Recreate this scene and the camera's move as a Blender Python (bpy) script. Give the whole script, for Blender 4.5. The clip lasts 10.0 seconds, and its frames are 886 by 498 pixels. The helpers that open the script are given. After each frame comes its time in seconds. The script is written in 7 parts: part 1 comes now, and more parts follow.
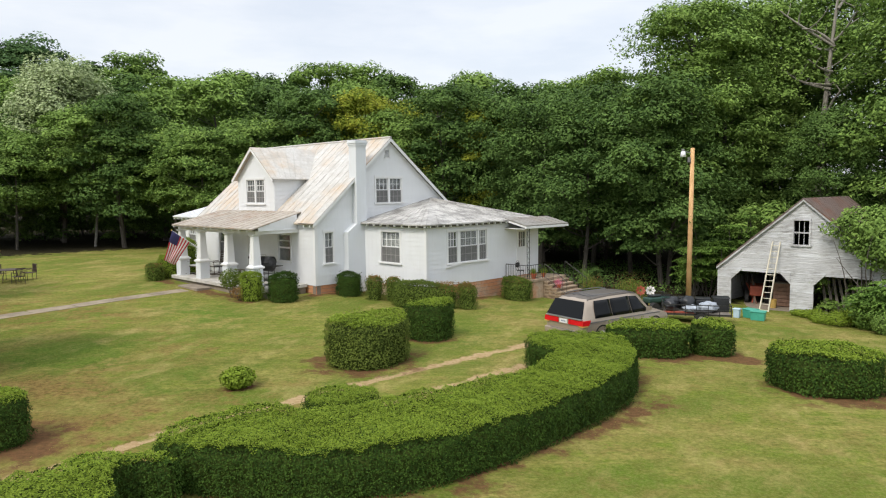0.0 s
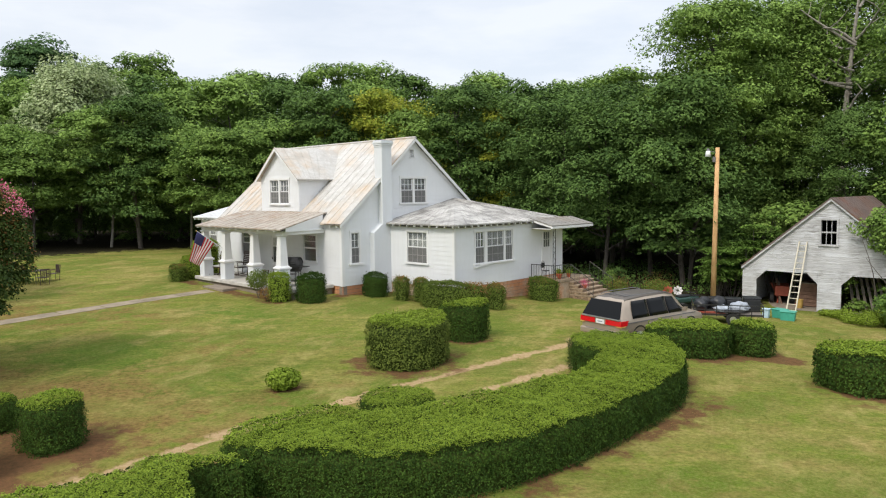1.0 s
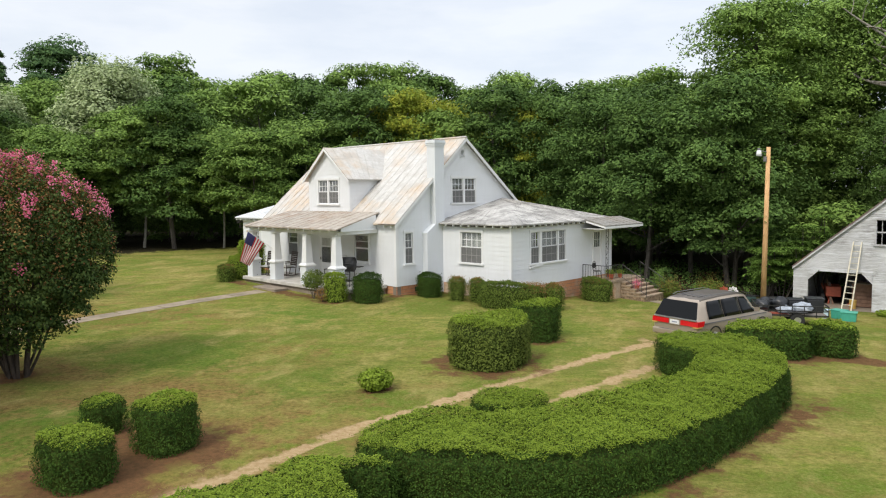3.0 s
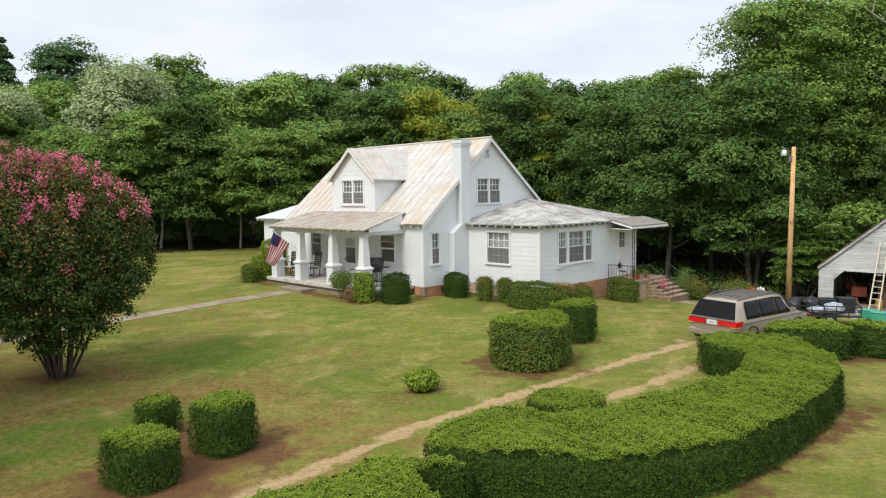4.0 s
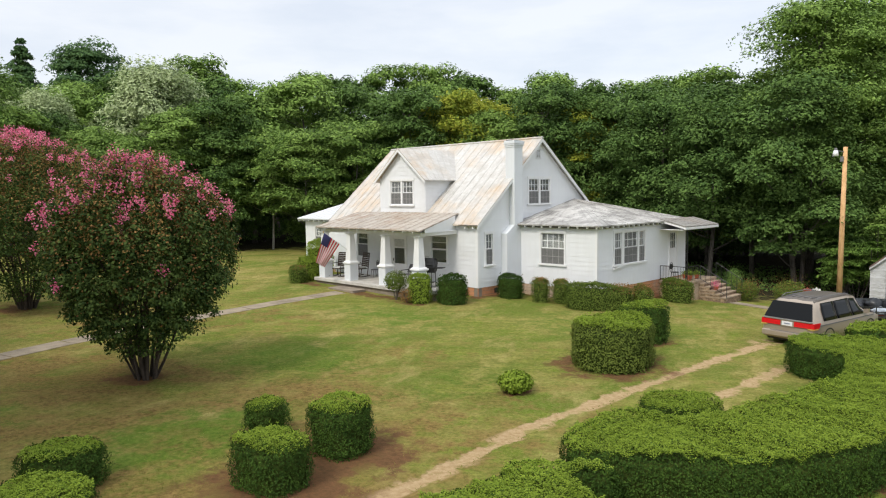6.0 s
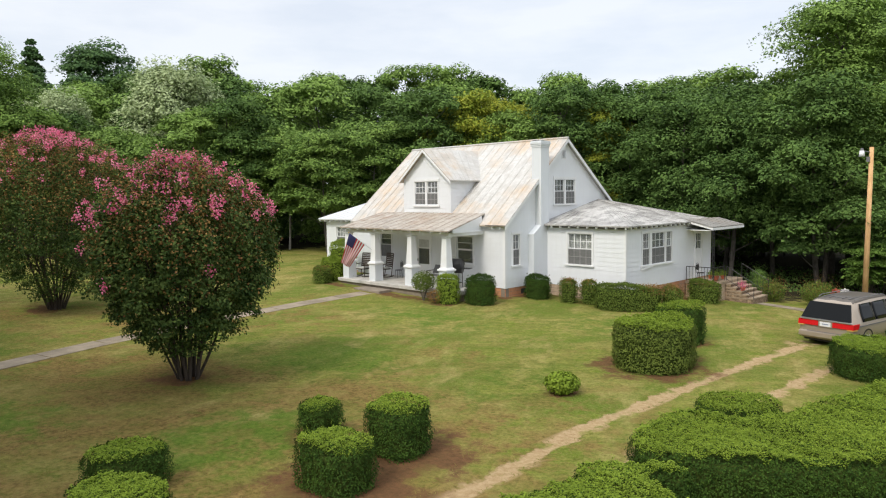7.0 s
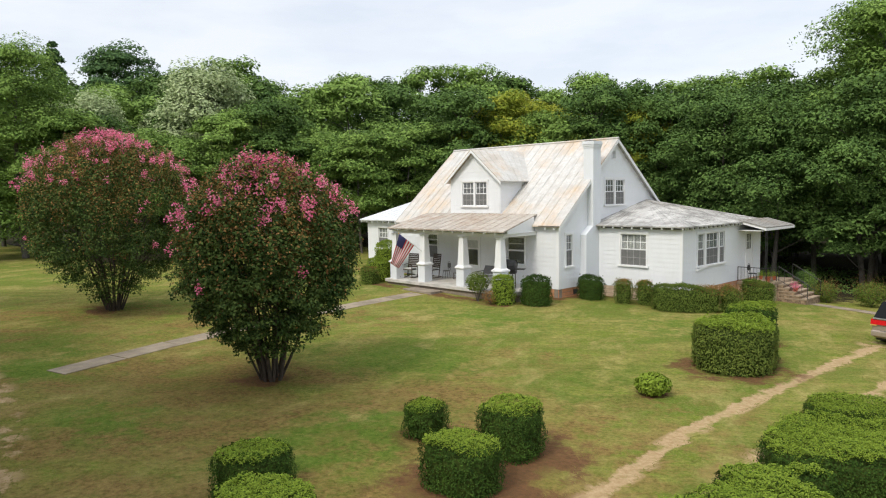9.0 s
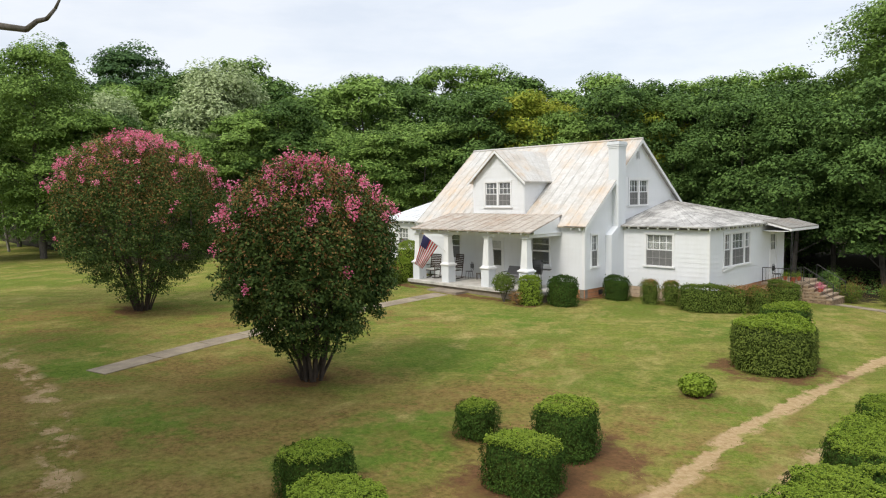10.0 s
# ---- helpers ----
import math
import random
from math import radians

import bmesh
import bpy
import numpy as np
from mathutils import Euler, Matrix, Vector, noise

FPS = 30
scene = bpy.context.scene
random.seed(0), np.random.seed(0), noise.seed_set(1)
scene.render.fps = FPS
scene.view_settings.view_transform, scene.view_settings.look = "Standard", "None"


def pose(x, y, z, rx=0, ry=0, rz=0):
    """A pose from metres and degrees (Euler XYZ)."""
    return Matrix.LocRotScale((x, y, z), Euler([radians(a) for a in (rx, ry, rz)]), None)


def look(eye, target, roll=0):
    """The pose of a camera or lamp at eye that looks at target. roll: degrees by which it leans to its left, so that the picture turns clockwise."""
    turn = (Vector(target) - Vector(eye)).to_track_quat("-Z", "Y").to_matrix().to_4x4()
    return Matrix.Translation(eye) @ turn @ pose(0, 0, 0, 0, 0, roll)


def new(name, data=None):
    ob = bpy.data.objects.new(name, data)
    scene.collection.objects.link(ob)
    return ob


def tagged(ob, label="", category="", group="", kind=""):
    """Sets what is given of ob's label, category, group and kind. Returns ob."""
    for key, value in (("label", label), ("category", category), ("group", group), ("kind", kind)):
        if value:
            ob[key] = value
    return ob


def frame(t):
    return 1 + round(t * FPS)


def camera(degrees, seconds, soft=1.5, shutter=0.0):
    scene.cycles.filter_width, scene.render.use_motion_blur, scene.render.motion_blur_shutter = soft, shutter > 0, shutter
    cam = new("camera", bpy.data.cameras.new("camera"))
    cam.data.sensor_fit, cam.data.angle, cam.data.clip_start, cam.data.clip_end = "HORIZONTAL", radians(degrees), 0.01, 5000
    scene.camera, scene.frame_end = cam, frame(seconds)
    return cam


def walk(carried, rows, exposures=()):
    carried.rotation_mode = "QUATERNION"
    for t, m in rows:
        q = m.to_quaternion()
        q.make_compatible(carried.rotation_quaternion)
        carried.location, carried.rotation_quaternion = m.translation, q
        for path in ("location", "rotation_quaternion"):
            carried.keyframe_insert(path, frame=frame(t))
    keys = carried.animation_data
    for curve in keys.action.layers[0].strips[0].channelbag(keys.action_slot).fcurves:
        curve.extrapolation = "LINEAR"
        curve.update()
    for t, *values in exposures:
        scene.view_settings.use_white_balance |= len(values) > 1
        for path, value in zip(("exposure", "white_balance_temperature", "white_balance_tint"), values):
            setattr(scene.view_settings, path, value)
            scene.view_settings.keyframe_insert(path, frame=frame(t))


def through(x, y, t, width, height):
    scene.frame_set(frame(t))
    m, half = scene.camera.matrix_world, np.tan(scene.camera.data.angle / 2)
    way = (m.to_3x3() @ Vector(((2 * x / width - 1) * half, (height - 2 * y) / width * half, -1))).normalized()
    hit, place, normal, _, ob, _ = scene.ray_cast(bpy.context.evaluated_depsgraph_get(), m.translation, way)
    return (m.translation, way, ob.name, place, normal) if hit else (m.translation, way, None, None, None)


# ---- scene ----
from mathutils import geometry

# Camera and walk
cam = camera(65.0, 10.0, soft=1.12)
PATH = [
    (0, (0.837, -0.377, 5.756), (-0.557, 1.047, 5.59), -0.6),
    (0.5, (0.335, -0.788, 5.769), (-1.061, 0.634, 5.603), -0.6),
    (1, (-0.165, -1.204, 5.76), (-1.564, 0.216, 5.595), -0.7),
    (1.5, (-0.605, -1.644, 5.79), (-2.007, -0.228, 5.624), -0.7),
    (2, (-1.151, -2.075, 5.762), (-2.554, -0.659, 5.597), -0.7),
    (2.5, (-1.64, -2.484, 5.747), (-3.046, -1.071, 5.583), -0.7),
    (4, (-3.057, -3.765, 5.746), (-4.472, -2.36, 5.585), -0.8),
    (4.5, (-3.506, -4.212, 5.757), (-4.923, -2.81, 5.596), -0.8),
    (5, (-3.988, -4.642, 5.763), (-5.407, -3.243, 5.603), -0.8),
    (5.5, (-4.466, -5.059, 5.775), (-5.889, -3.662, 5.615), -0.8),
    (7, (-5.844, -6.338, 5.795), (-7.276, -4.95, 5.637), -0.8),
    (7.5, (-6.283, -6.737, 5.806), (-7.719, -5.354, 5.648), -0.8),
    (8, (-6.706, -7.163, 5.807), (-8.146, -5.783, 5.65), -0.8),
    (8.5, (-7.111, -7.595, 5.832), (-8.553, -6.219, 5.675), -0.8),
    (9, (-7.518, -8.015, 5.838), (-8.964, -6.643, 5.682), -0.9),
    (9.5, (-7.934, -8.447, 5.843), (-9.383, -7.077, 5.688), -0.9),
    (10, (-8.313, -8.883, 5.863), (-9.765, -7.517, 5.708), -0.9),
]
walk(cam, [(t, look(eye, target, roll)) for t, eye, target, roll in PATH])

# World: bright hazy sky with thin cloud, soft sun
SUN_AZ, SUN_EL = radians(174), radians(50)          # azimuth the light comes from, clockwise from +y
world = bpy.data.worlds.new("sky")
scene.world = world
world.use_nodes = True
wt = world.node_tree
wt.nodes.clear()
wout = wt.nodes.new("ShaderNodeOutputWorld")
wbg = wt.nodes.new("ShaderNodeBackground")
wbg2 = wt.nodes.new("ShaderNodeBackground")
wadd = wt.nodes.new("ShaderNodeAddShader")
wsky = wt.nodes.new("ShaderNodeTexSky")
wsky.sky_type = "NISHITA"
wsky.sun_disc = False
wsky.sun_elevation, wsky.sun_rotation = SUN_EL, SUN_AZ
wsky.dust_density, wsky.air_density = 3.0, 1.0
wbg.inputs["Strength"].default_value = 0.05
wt.links.new(wsky.outputs[0], wbg.inputs["Color"])
wco = wt.nodes.new("ShaderNodeTexCoord")
wmap = wt.nodes.new("ShaderNodeMapping")
wmap.inputs["Scale"].default_value = (2.2, 2.2, 9.0)
wmap.inputs["Location"].default_value = (0.35, 0.1, 0.2)
wnoise = wt.nodes.new("ShaderNodeTexNoise")
wnoise.inputs["Scale"].default_value = 1.6
wnoise.inputs["Detail"].default_value = 6
wnoise.inputs["Roughness"].default_value = 0.55
wramp = wt.nodes.new("ShaderNodeValToRGB")
wramp.color_ramp.elements[0].position, wramp.color_ramp.elements[0].color = 0.40, (0.755, 0.79, 0.85, 1)
wramp.color_ramp.elements[1].position, wramp.color_ramp.elements[1].color = 0.62, (0.895, 0.905, 0.925, 1)
wt.links.new(wco.outputs["Generated"], wmap.inputs["Vector"])
wt.links.new(wmap.outputs[0], wnoise.inputs["Vector"])
wt.links.new(wnoise.outputs["Fac"], wramp.inputs["Fac"])
wt.links.new(wramp.outputs[0], wbg2.inputs["Color"])
wsep = wt.nodes.new("ShaderNodeSeparateXYZ")                  # thin haze, brighter overhead than at the skyline
wt.links.new(wco.outputs["Generated"], wsep.inputs[0])
wup = wt.nodes.new("ShaderNodeMapRange")
wup.inputs["From Min"].default_value, wup.inputs["From Max"].default_value = 0.25, 1.0
wup.inputs["To Min"].default_value, wup.inputs["To Max"].default_value = 0.91, 1.8
wt.links.new(wsep.outputs[2], wup.inputs["Value"])
wt.links.new(wup.outputs[0], wbg2.inputs["Strength"])
wt.links.new(wbg.outputs[0], wadd.inputs[0])
wt.links.new(wbg2.outputs[0], wadd.inputs[1])
wt.links.new(wadd.outputs[0], wout.inputs[0])

sun = new("sun", bpy.data.lights.new("sun", "SUN"))
sun.data.energy, sun.data.angle, sun.data.color = 2.4, radians(15), (1.0, 0.935, 0.82)
sun_from = Vector((math.sin(SUN_AZ) * math.cos(SUN_EL), math.cos(SUN_AZ) * math.cos(SUN_EL), math.sin(SUN_EL)))
sun.matrix_world = look(sun_from * 60, (0, 0, 0))
scene.view_settings.exposure = -0.03

# ---------------------------------------------------------------- materials
def material(name, rough=0.7, metal=0.0, spec=0.5):
    m = bpy.data.materials.new(name)
    m.use_nodes = True
    b = m.node_tree.nodes["Principled BSDF"]
    b.inputs["Roughness"].default_value = rough
    b.inputs["Metallic"].default_value = metal
    b.inputs["Specular IOR Level"].default_value = spec
    return m, m.node_tree, b


def node(nt, kind, **kw):
    n = nt.nodes.new(kind)
    for k, v in kw.items():
        n.inputs[k].default_value = v
    return n


def coords(nt, scale=(1, 1, 1), space="Object", rot=(0, 0, 0)):
    c = nt.nodes.new("ShaderNodeTexCoord")
    mp = nt.nodes.new("ShaderNodeMapping")
    mp.inputs["Scale"].default_value = scale
    mp.inputs["Rotation"].default_value = rot
    nt.links.new(c.outputs[space], mp.inputs["Vector"])
    return mp.outputs[0]


def position(nt, scale=(1, 1, 1), turn=0.0):
    g = nt.nodes.new("ShaderNodeNewGeometry")
    mp = nt.nodes.new("ShaderNodeMapping")
    mp.inputs["Scale"].default_value = scale
    v = g.outputs["Position"]
    if turn:
        ro = nt.nodes.new("ShaderNodeVectorRotate")
        ro.rotation_type = "Z_AXIS"
        ro.inputs["Angle"].default_value = radians(turn)
        nt.links.new(v, ro.inputs["Vector"])
        v = ro.outputs[0]
    nt.links.new(v, mp.inputs["Vector"])
    return mp.outputs[0]


def noise_fac(nt, vec, scale, detail=5, rough=0.6, lo=0.35, hi=0.65):
    n = node(nt, "ShaderNodeTexNoise", Scale=scale, Detail=detail, Roughness=rough)
    nt.links.new(vec, n.inputs["Vector"])
    r = node(nt, "ShaderNodeMapRange")
    r.inputs["From Min"].default_value, r.inputs["From Max"].default_value = lo, hi
    nt.links.new(n.outputs["Fac"], r.inputs["Value"])
    return r.outputs[0]


def mixc(nt, fac, a, b, amount=1.0):
    mx = nt.nodes.new("ShaderNodeMix")
    mx.data_type = "RGBA"
    if amount != 1.0:
        ml = nt.nodes.new("ShaderNodeMath")
        ml.operation = "MULTIPLY"
        ml.inputs[1].default_value = amount
        nt.links.new(fac, ml.inputs[0])
        fac = ml.outputs[0]
    if isinstance(fac, float):
        mx.inputs["Factor"].default_value = fac
    else:
        nt.links.new(fac, mx.inputs["Factor"])
    for key, c in (("A", a), ("B", b)):
        s = [i for i in mx.inputs if i.name == key and i.type == "RGBA"][0]
        if isinstance(c, tuple):
            s.default_value = (*c, 1)
        else:
            nt.links.new(c, s)
    return [o for o in mx.outputs if o.type == "RGBA"][0]


def bump(nt, b, height, strength=0.3, dist=0.02):
    n = node(nt, "ShaderNodeBump", Strength=strength, Distance=dist)
    nt.links.new(height, n.inputs["Height"])
    nt.links.new(n.outputs[0], b.inputs["Normal"])


def rand_object(nt):
    return nt.nodes.new("ShaderNodeObjectInfo").outputs["Random"]


def rand_island(nt):
    return nt.nodes.new("ShaderNodeNewGeometry").outputs["Random Per Island"]


def plain(name, col, rough=0.6, metal=0.0, vary=0.12, scale=6.0, bumpy=0.1, spec=0.5):
    m, nt, b = material(name, rough, metal, spec)
    v = coords(nt)
    f = noise_fac(nt, v, scale)
    dark = tuple(c * (1 - vary) for c in col)
    nt.links.new(mixc(nt, f, col, dark), b.inputs["Base Color"])
    if bumpy:
        bump(nt, b, noise_fac(nt, v, scale * 8), bumpy, 0.01)
    return m


def paint(name, col, dirt, streak=0.35, rough=0.55):
    """Old house paint: faint streaks down the boards, grime in patches, a shade of its own for each board."""
    m, nt, b = material(name, rough)
    p = position(nt)
    s = noise_fac(nt, position(nt, (3.0, 3.0, 0.35)), 2.2, 6, 0.65, 0.45, 0.8)
    g = noise_fac(nt, p, 0.9, 5, 0.6, 0.5, 0.8)
    c = mixc(nt, s, col, dirt, streak)
    c = mixc(nt, g, c, tuple(x * 0.9 for x in dirt), 0.25)
    c = mixc(nt, rand_object(nt), c, tuple(x * 0.93 for x in col), 0.35)
    nt.links.new(c, b.inputs["Base Color"])
    bump(nt, b, noise_fac(nt, position(nt, (1, 1, 4)), 9), 0.25, 0.01)
    return m


def tin(name, base, pale, rust, amount, metal=0.0, rough=0.5, stain=0.45, cover=0.0, mottle=0.0, blotch=(0.1, 0.1, 0.1)):
    """Painted sheet metal: worn pale paint, soft rust patches and runs down the slope, grime, mottled bare spots."""
    m, nt, b = material(name, rough, metal)
    p = position(nt)
    patch = noise_fac(nt, p, 0.36, 5, 0.58, 0.48 - cover, 0.64 - cover)
    run = noise_fac(nt, position(nt, (1.5, 0.35, 0.35)), 1.5, 6, 0.66, 0.34, 0.56)
    fine = noise_fac(nt, p, 5.0, 6, 0.7, 0.4, 0.7)
    c = mixc(nt, fine, base, pale)
    both = nt.nodes.new("ShaderNodeMath")
    both.operation = "MULTIPLY"
    nt.links.new(patch, both.inputs[0])
    nt.links.new(run, both.inputs[1])
    c = mixc(nt, both.outputs[0], c, rust, amount)
    grey = noise_fac(nt, position(nt, (2.2, 0.5, 0.5)), 1.3, 6, 0.66, 0.52, 0.68)
    c = mixc(nt, grey, c, tuple(x * 0.55 for x in base), stain)
    if mottle:
        spots = noise_fac(nt, p, 1.6, 6, 0.68, 0.47, 0.58)
        c = mixc(nt, spots, c, blotch, mottle)
    c = mixc(nt, rand_object(nt), c, tuple(x * 0.88 for x in base), 0.2)
    nt.links.new(c, b.inputs["Base Color"])
    bump(nt, b, fine, 0.15, 0.01)
    return m


def leaf_mat(name, dark, mid, light, through=0.22, rough=0.55, spread=0.0, tint=None, clump=0.5, fresh=0.48):
    m, nt, b = material(name, max(rough, 0.65), 0.0, 0.08)
    r = nt.nodes.new("ShaderNodeValToRGB")
    e = r.color_ramp.elements
    e[0].position, e[0].color = 0.0, (*dark, 1)
    e[1].position, e[1].color = 1.0, (*light, 1)
    k = e.new(0.55)
    k.color = (*mid, 1)
    nt.links.new(rand_island(nt), r.inputs["Fac"])
    c = r.outputs[0]
    big = noise_fac(nt, position(nt), 0.16, 3, 0.5, 0.4, 0.65)
    c = mixc(nt, big, c, tuple(x * 0.72 for x in mid), 0.35)
    sprig = noise_fac(nt, position(nt), clump, 4, 0.6, 0.44, 0.62)
    c = mixc(nt, sprig, c, tuple(x * 1.15 for x in light), fresh)
    if spread:
        c = mixc(nt, rand_object(nt), c, tint or tuple(x * 1.3 for x in light), spread)
    nt.links.new(c, b.inputs["Base Color"])
    tr = nt.nodes.new("ShaderNodeBsdfTranslucent")
    nt.links.new(c, tr.inputs["Color"])
    mx = nt.nodes.new("ShaderNodeMixShader")
    mx.inputs[0].default_value = through
    out = nt.nodes["Material Output"]
    nt.links.new(b.outputs[0], mx.inputs[1])
    nt.links.new(tr.outputs[0], mx.inputs[2])
    nt.links.new(mx.outputs[0], out.inputs["Surface"])
    return m


def bark_mat(name, a, c2, scale=5.0):
    m, nt, b = material(name, 0.9)
    v = position(nt, (3, 3, 0.6))
    f = noise_fac(nt, v, scale, 6, 0.7)
    nt.links.new(mixc(nt, f, a, c2), b.inputs["Base Color"])
    bump(nt, b, f, 0.6, 0.03)
    return m


def glass_mat(name, col=(0.70, 0.73, 0.73), rough=0.05, through=0.93):
    m, nt, b = material(name, rough, 0.0, 0.5)
    b.inputs["Base Color"].default_value = (*col, 1)
    b.inputs["Transmission Weight"].default_value = through
    b.inputs["IOR"].default_value = 1.45
    return m


M_WHITE = paint("white_paint", (0.72, 0.74, 0.765), (0.56, 0.56, 0.55), 0.22)
M_TRIM = paint("white_trim", (0.74, 0.75, 0.76), (0.55, 0.53, 0.50), 0.25)
M_MASON = paint("white_masonry", (0.67, 0.70, 0.735), (0.56, 0.575, 0.59), 0.3, 0.75)
M_TIN = tin("old_tin_roof", (0.47, 0.46, 0.435), (0.58, 0.575, 0.56), (0.52, 0.35, 0.185), 0.75, stain=0.5, cover=0.035, mottle=0.4, blotch=(0.37, 0.345, 0.31))
M_TIN_AWNING = tin("dull_awning_tin", (0.23, 0.22, 0.205), (0.33, 0.32, 0.30), (0.25, 0.19, 0.14), 0.5, stain=0.5)
M_TIN_PORCH = tin("porch_tin_roof", (0.31, 0.26, 0.21), (0.50, 0.46, 0.40), (0.30, 0.17, 0.09), 0.6, stain=0.6, mottle=0.5, blotch=(0.52, 0.49, 0.44))
M_TIN_GREY = tin("grey_tin_roof", (0.46, 0.45, 0.43), (0.66, 0.65, 0.63), (0.20, 0.19, 0.18), 0.8, stain=0.5, cover=0.04, mottle=0.75, blotch=(0.17, 0.165, 0.155))
M_TIN_WHITE = tin("white_tin_roof", (0.62, 0.64, 0.66), (0.70, 0.72, 0.735), (0.5, 0.48, 0.45), 0.3)
M_GLASS = glass_mat("window_glass")
M_INSIDE = plain("dark_room", (0.05, 0.048, 0.045), 0.9, bumpy=0)
M_CURTAIN = plain("pale_curtain", (0.52, 0.53, 0.52), 0.9, vary=0.25, scale=4)
M_SCREEN = plain("insect_screen", (0.15, 0.15, 0.148), 0.9, vary=0.2, bumpy=0)
M_SCREENBAR = plain("sash_bars_behind_screen", (0.30, 0.30, 0.295), 0.9, vary=0.2, bumpy=0)
# dark tone for eave boards: the shade under the eaves as a colour
M_EAVESHADE = plain("dark_fascia", (0.16, 0.15, 0.14), 0.8, vary=0.3)
def clay_stained():
    m, nt, b = material("clay_stained_masonry", 0.92)
    p = position(nt)
    c = mixc(nt, noise_fac(nt, p, 6.0), (0.52, 0.41, 0.30), (0.40, 0.30, 0.215))
    c = mixc(nt, noise_fac(nt, p, 0.55, 5, 0.6, 0.42, 0.58), c, (0.56, 0.23, 0.095), 0.8)
    nt.links.new(c, b.inputs["Base Color"])
    bump(nt, b, noise_fac(nt, p, 24.0), 0.5, 0.01)
    return m


M_BRICK = clay_stained()
M_CONC = plain("concrete", (0.27, 0.225, 0.175), 0.9, vary=0.3, scale=2.5, bumpy=0.4)
M_TREAD = plain("weathered_tan_tread", (0.37, 0.285, 0.20), 0.9, vary=0.45, scale=4.0, bumpy=0.5)
M_STEPBRICK = plain("old_tan_brickwork", (0.36, 0.255, 0.165), 0.95, vary=0.7, scale=7.0, bumpy=0.8)
M_WALK = plain("old_path_concrete", (0.30, 0.245, 0.175), 0.95, vary=0.4, scale=1.3, bumpy=0.5)
M_PORCHFLOOR = plain("painted_concrete", (0.55, 0.53, 0.49), 0.7, vary=0.3, scale=2.0, bumpy=0.2)
M_BLACK = plain("black_iron", (0.02, 0.02, 0.02), 0.5, vary=0.3)
M_DARKWOOD = plain("dark_stained_wood", (0.055, 0.035, 0.025), 0.55, vary=0.3)
M_RUSTIRON = plain("rusty_iron", (0.07, 0.045, 0.035), 0.7, vary=0.4)
M_POLE = bark_mat("weathered_pole_wood", (0.68, 0.43, 0.22), (0.50, 0.29, 0.125), 3.0)
M_BARK = bark_mat("grey_bark", (0.13, 0.115, 0.095), (0.055, 0.047, 0.04))
M_PALEBARK = bark_mat("pale_bark", (0.33, 0.31, 0.27), (0.17, 0.155, 0.13))
M_CRAPEBARK = bark_mat("crape_myrtle_bark", (0.075, 0.056, 0.042), (0.032, 0.024, 0.018))
M_LEAF_A = leaf_mat("woods_leaves", (0.034, 0.070, 0.016), (0.108, 0.190, 0.038), (0.225, 0.335, 0.078), 0.13, spread=0.25)
M_LEAF_B = leaf_mat("deep_green_leaves", (0.018, 0.042, 0.012), (0.052, 0.105, 0.027), (0.125, 0.205, 0.050), 0.13, spread=0.25)
M_LEAF_Y = leaf_mat("yellowing_leaves", (0.080, 0.140, 0.018), (0.175, 0.255, 0.030), (0.340, 0.340, 0.045), spread=0.2)
M_LEAF_G = leaf_mat("silver_green_leaves", (0.270, 0.340, 0.160), (0.370, 0.445, 0.230), (0.450, 0.520, 0.295), spread=0.1)
M_LEAF_P = leaf_mat("pine_needles", (0.045, 0.095, 0.040), (0.080, 0.150, 0.056), (0.120, 0.205, 0.070))
M_LEAF_S = leaf_mat("sumac_leaves", (0.055, 0.115, 0.023), (0.112, 0.205, 0.038), (0.185, 0.290, 0.060))
M_LEAF_C = leaf_mat("crape_myrtle_leaves", (0.019, 0.040, 0.012), (0.051, 0.093, 0.024), (0.124, 0.170, 0.043), 0.15, clump=1.5, fresh=0.35)
M_BRONZE = leaf_mat("bronze_new_leaves", (0.17, 0.085, 0.035), (0.27, 0.145, 0.055), (0.36, 0.23, 0.08))
M_FLOWER = leaf_mat("pink_blossom", (0.66, 0.09, 0.20), (0.83, 0.20, 0.36), (0.95, 0.45, 0.56), 0.42, clump=4.0, fresh=0.2)
# kept dark for hedge sides: the shade on them is mixed into the colour
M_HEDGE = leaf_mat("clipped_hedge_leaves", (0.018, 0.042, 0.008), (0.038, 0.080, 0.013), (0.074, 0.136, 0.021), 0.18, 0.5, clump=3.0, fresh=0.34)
M_HEDGE_D = leaf_mat("dark_shrub_leaves", (0.055, 0.092, 0.018), (0.110, 0.170, 0.029), (0.190, 0.250, 0.046), 0.25, 0.5, clump=3.0, fresh=0.4, spread=.12, tint=(.15, .10, .04))
# brighter for hedge tops: fresh leaves with the light from above mixed in
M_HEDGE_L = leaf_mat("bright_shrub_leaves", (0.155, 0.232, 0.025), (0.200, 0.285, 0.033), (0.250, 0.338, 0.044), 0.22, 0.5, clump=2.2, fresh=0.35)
M_TWIG = plain("hedge_twigs", (0.055, 0.080, 0.018), 0.95, vary=0.5, scale=12, bumpy=0.6, spec=0.03)
M_PAINT_CAR = plain("champagne_car_paint", (0.37, 0.31, 0.25), 0.28, 0.35, vary=0.04, bumpy=0)
M_CARGLASS = glass_mat("tinted_car_glass", (0.007, 0.008, 0.009), 0.05, 0.0)
M_CARGLASS.node_tree.nodes["Principled BSDF"].inputs["Specular IOR Level"].default_value = 0.16
M_CARROOF = plain("dusty_dark_car_roof", (0.115, 0.10, 0.085), 0.45, 0.2, vary=0.2, bumpy=0)
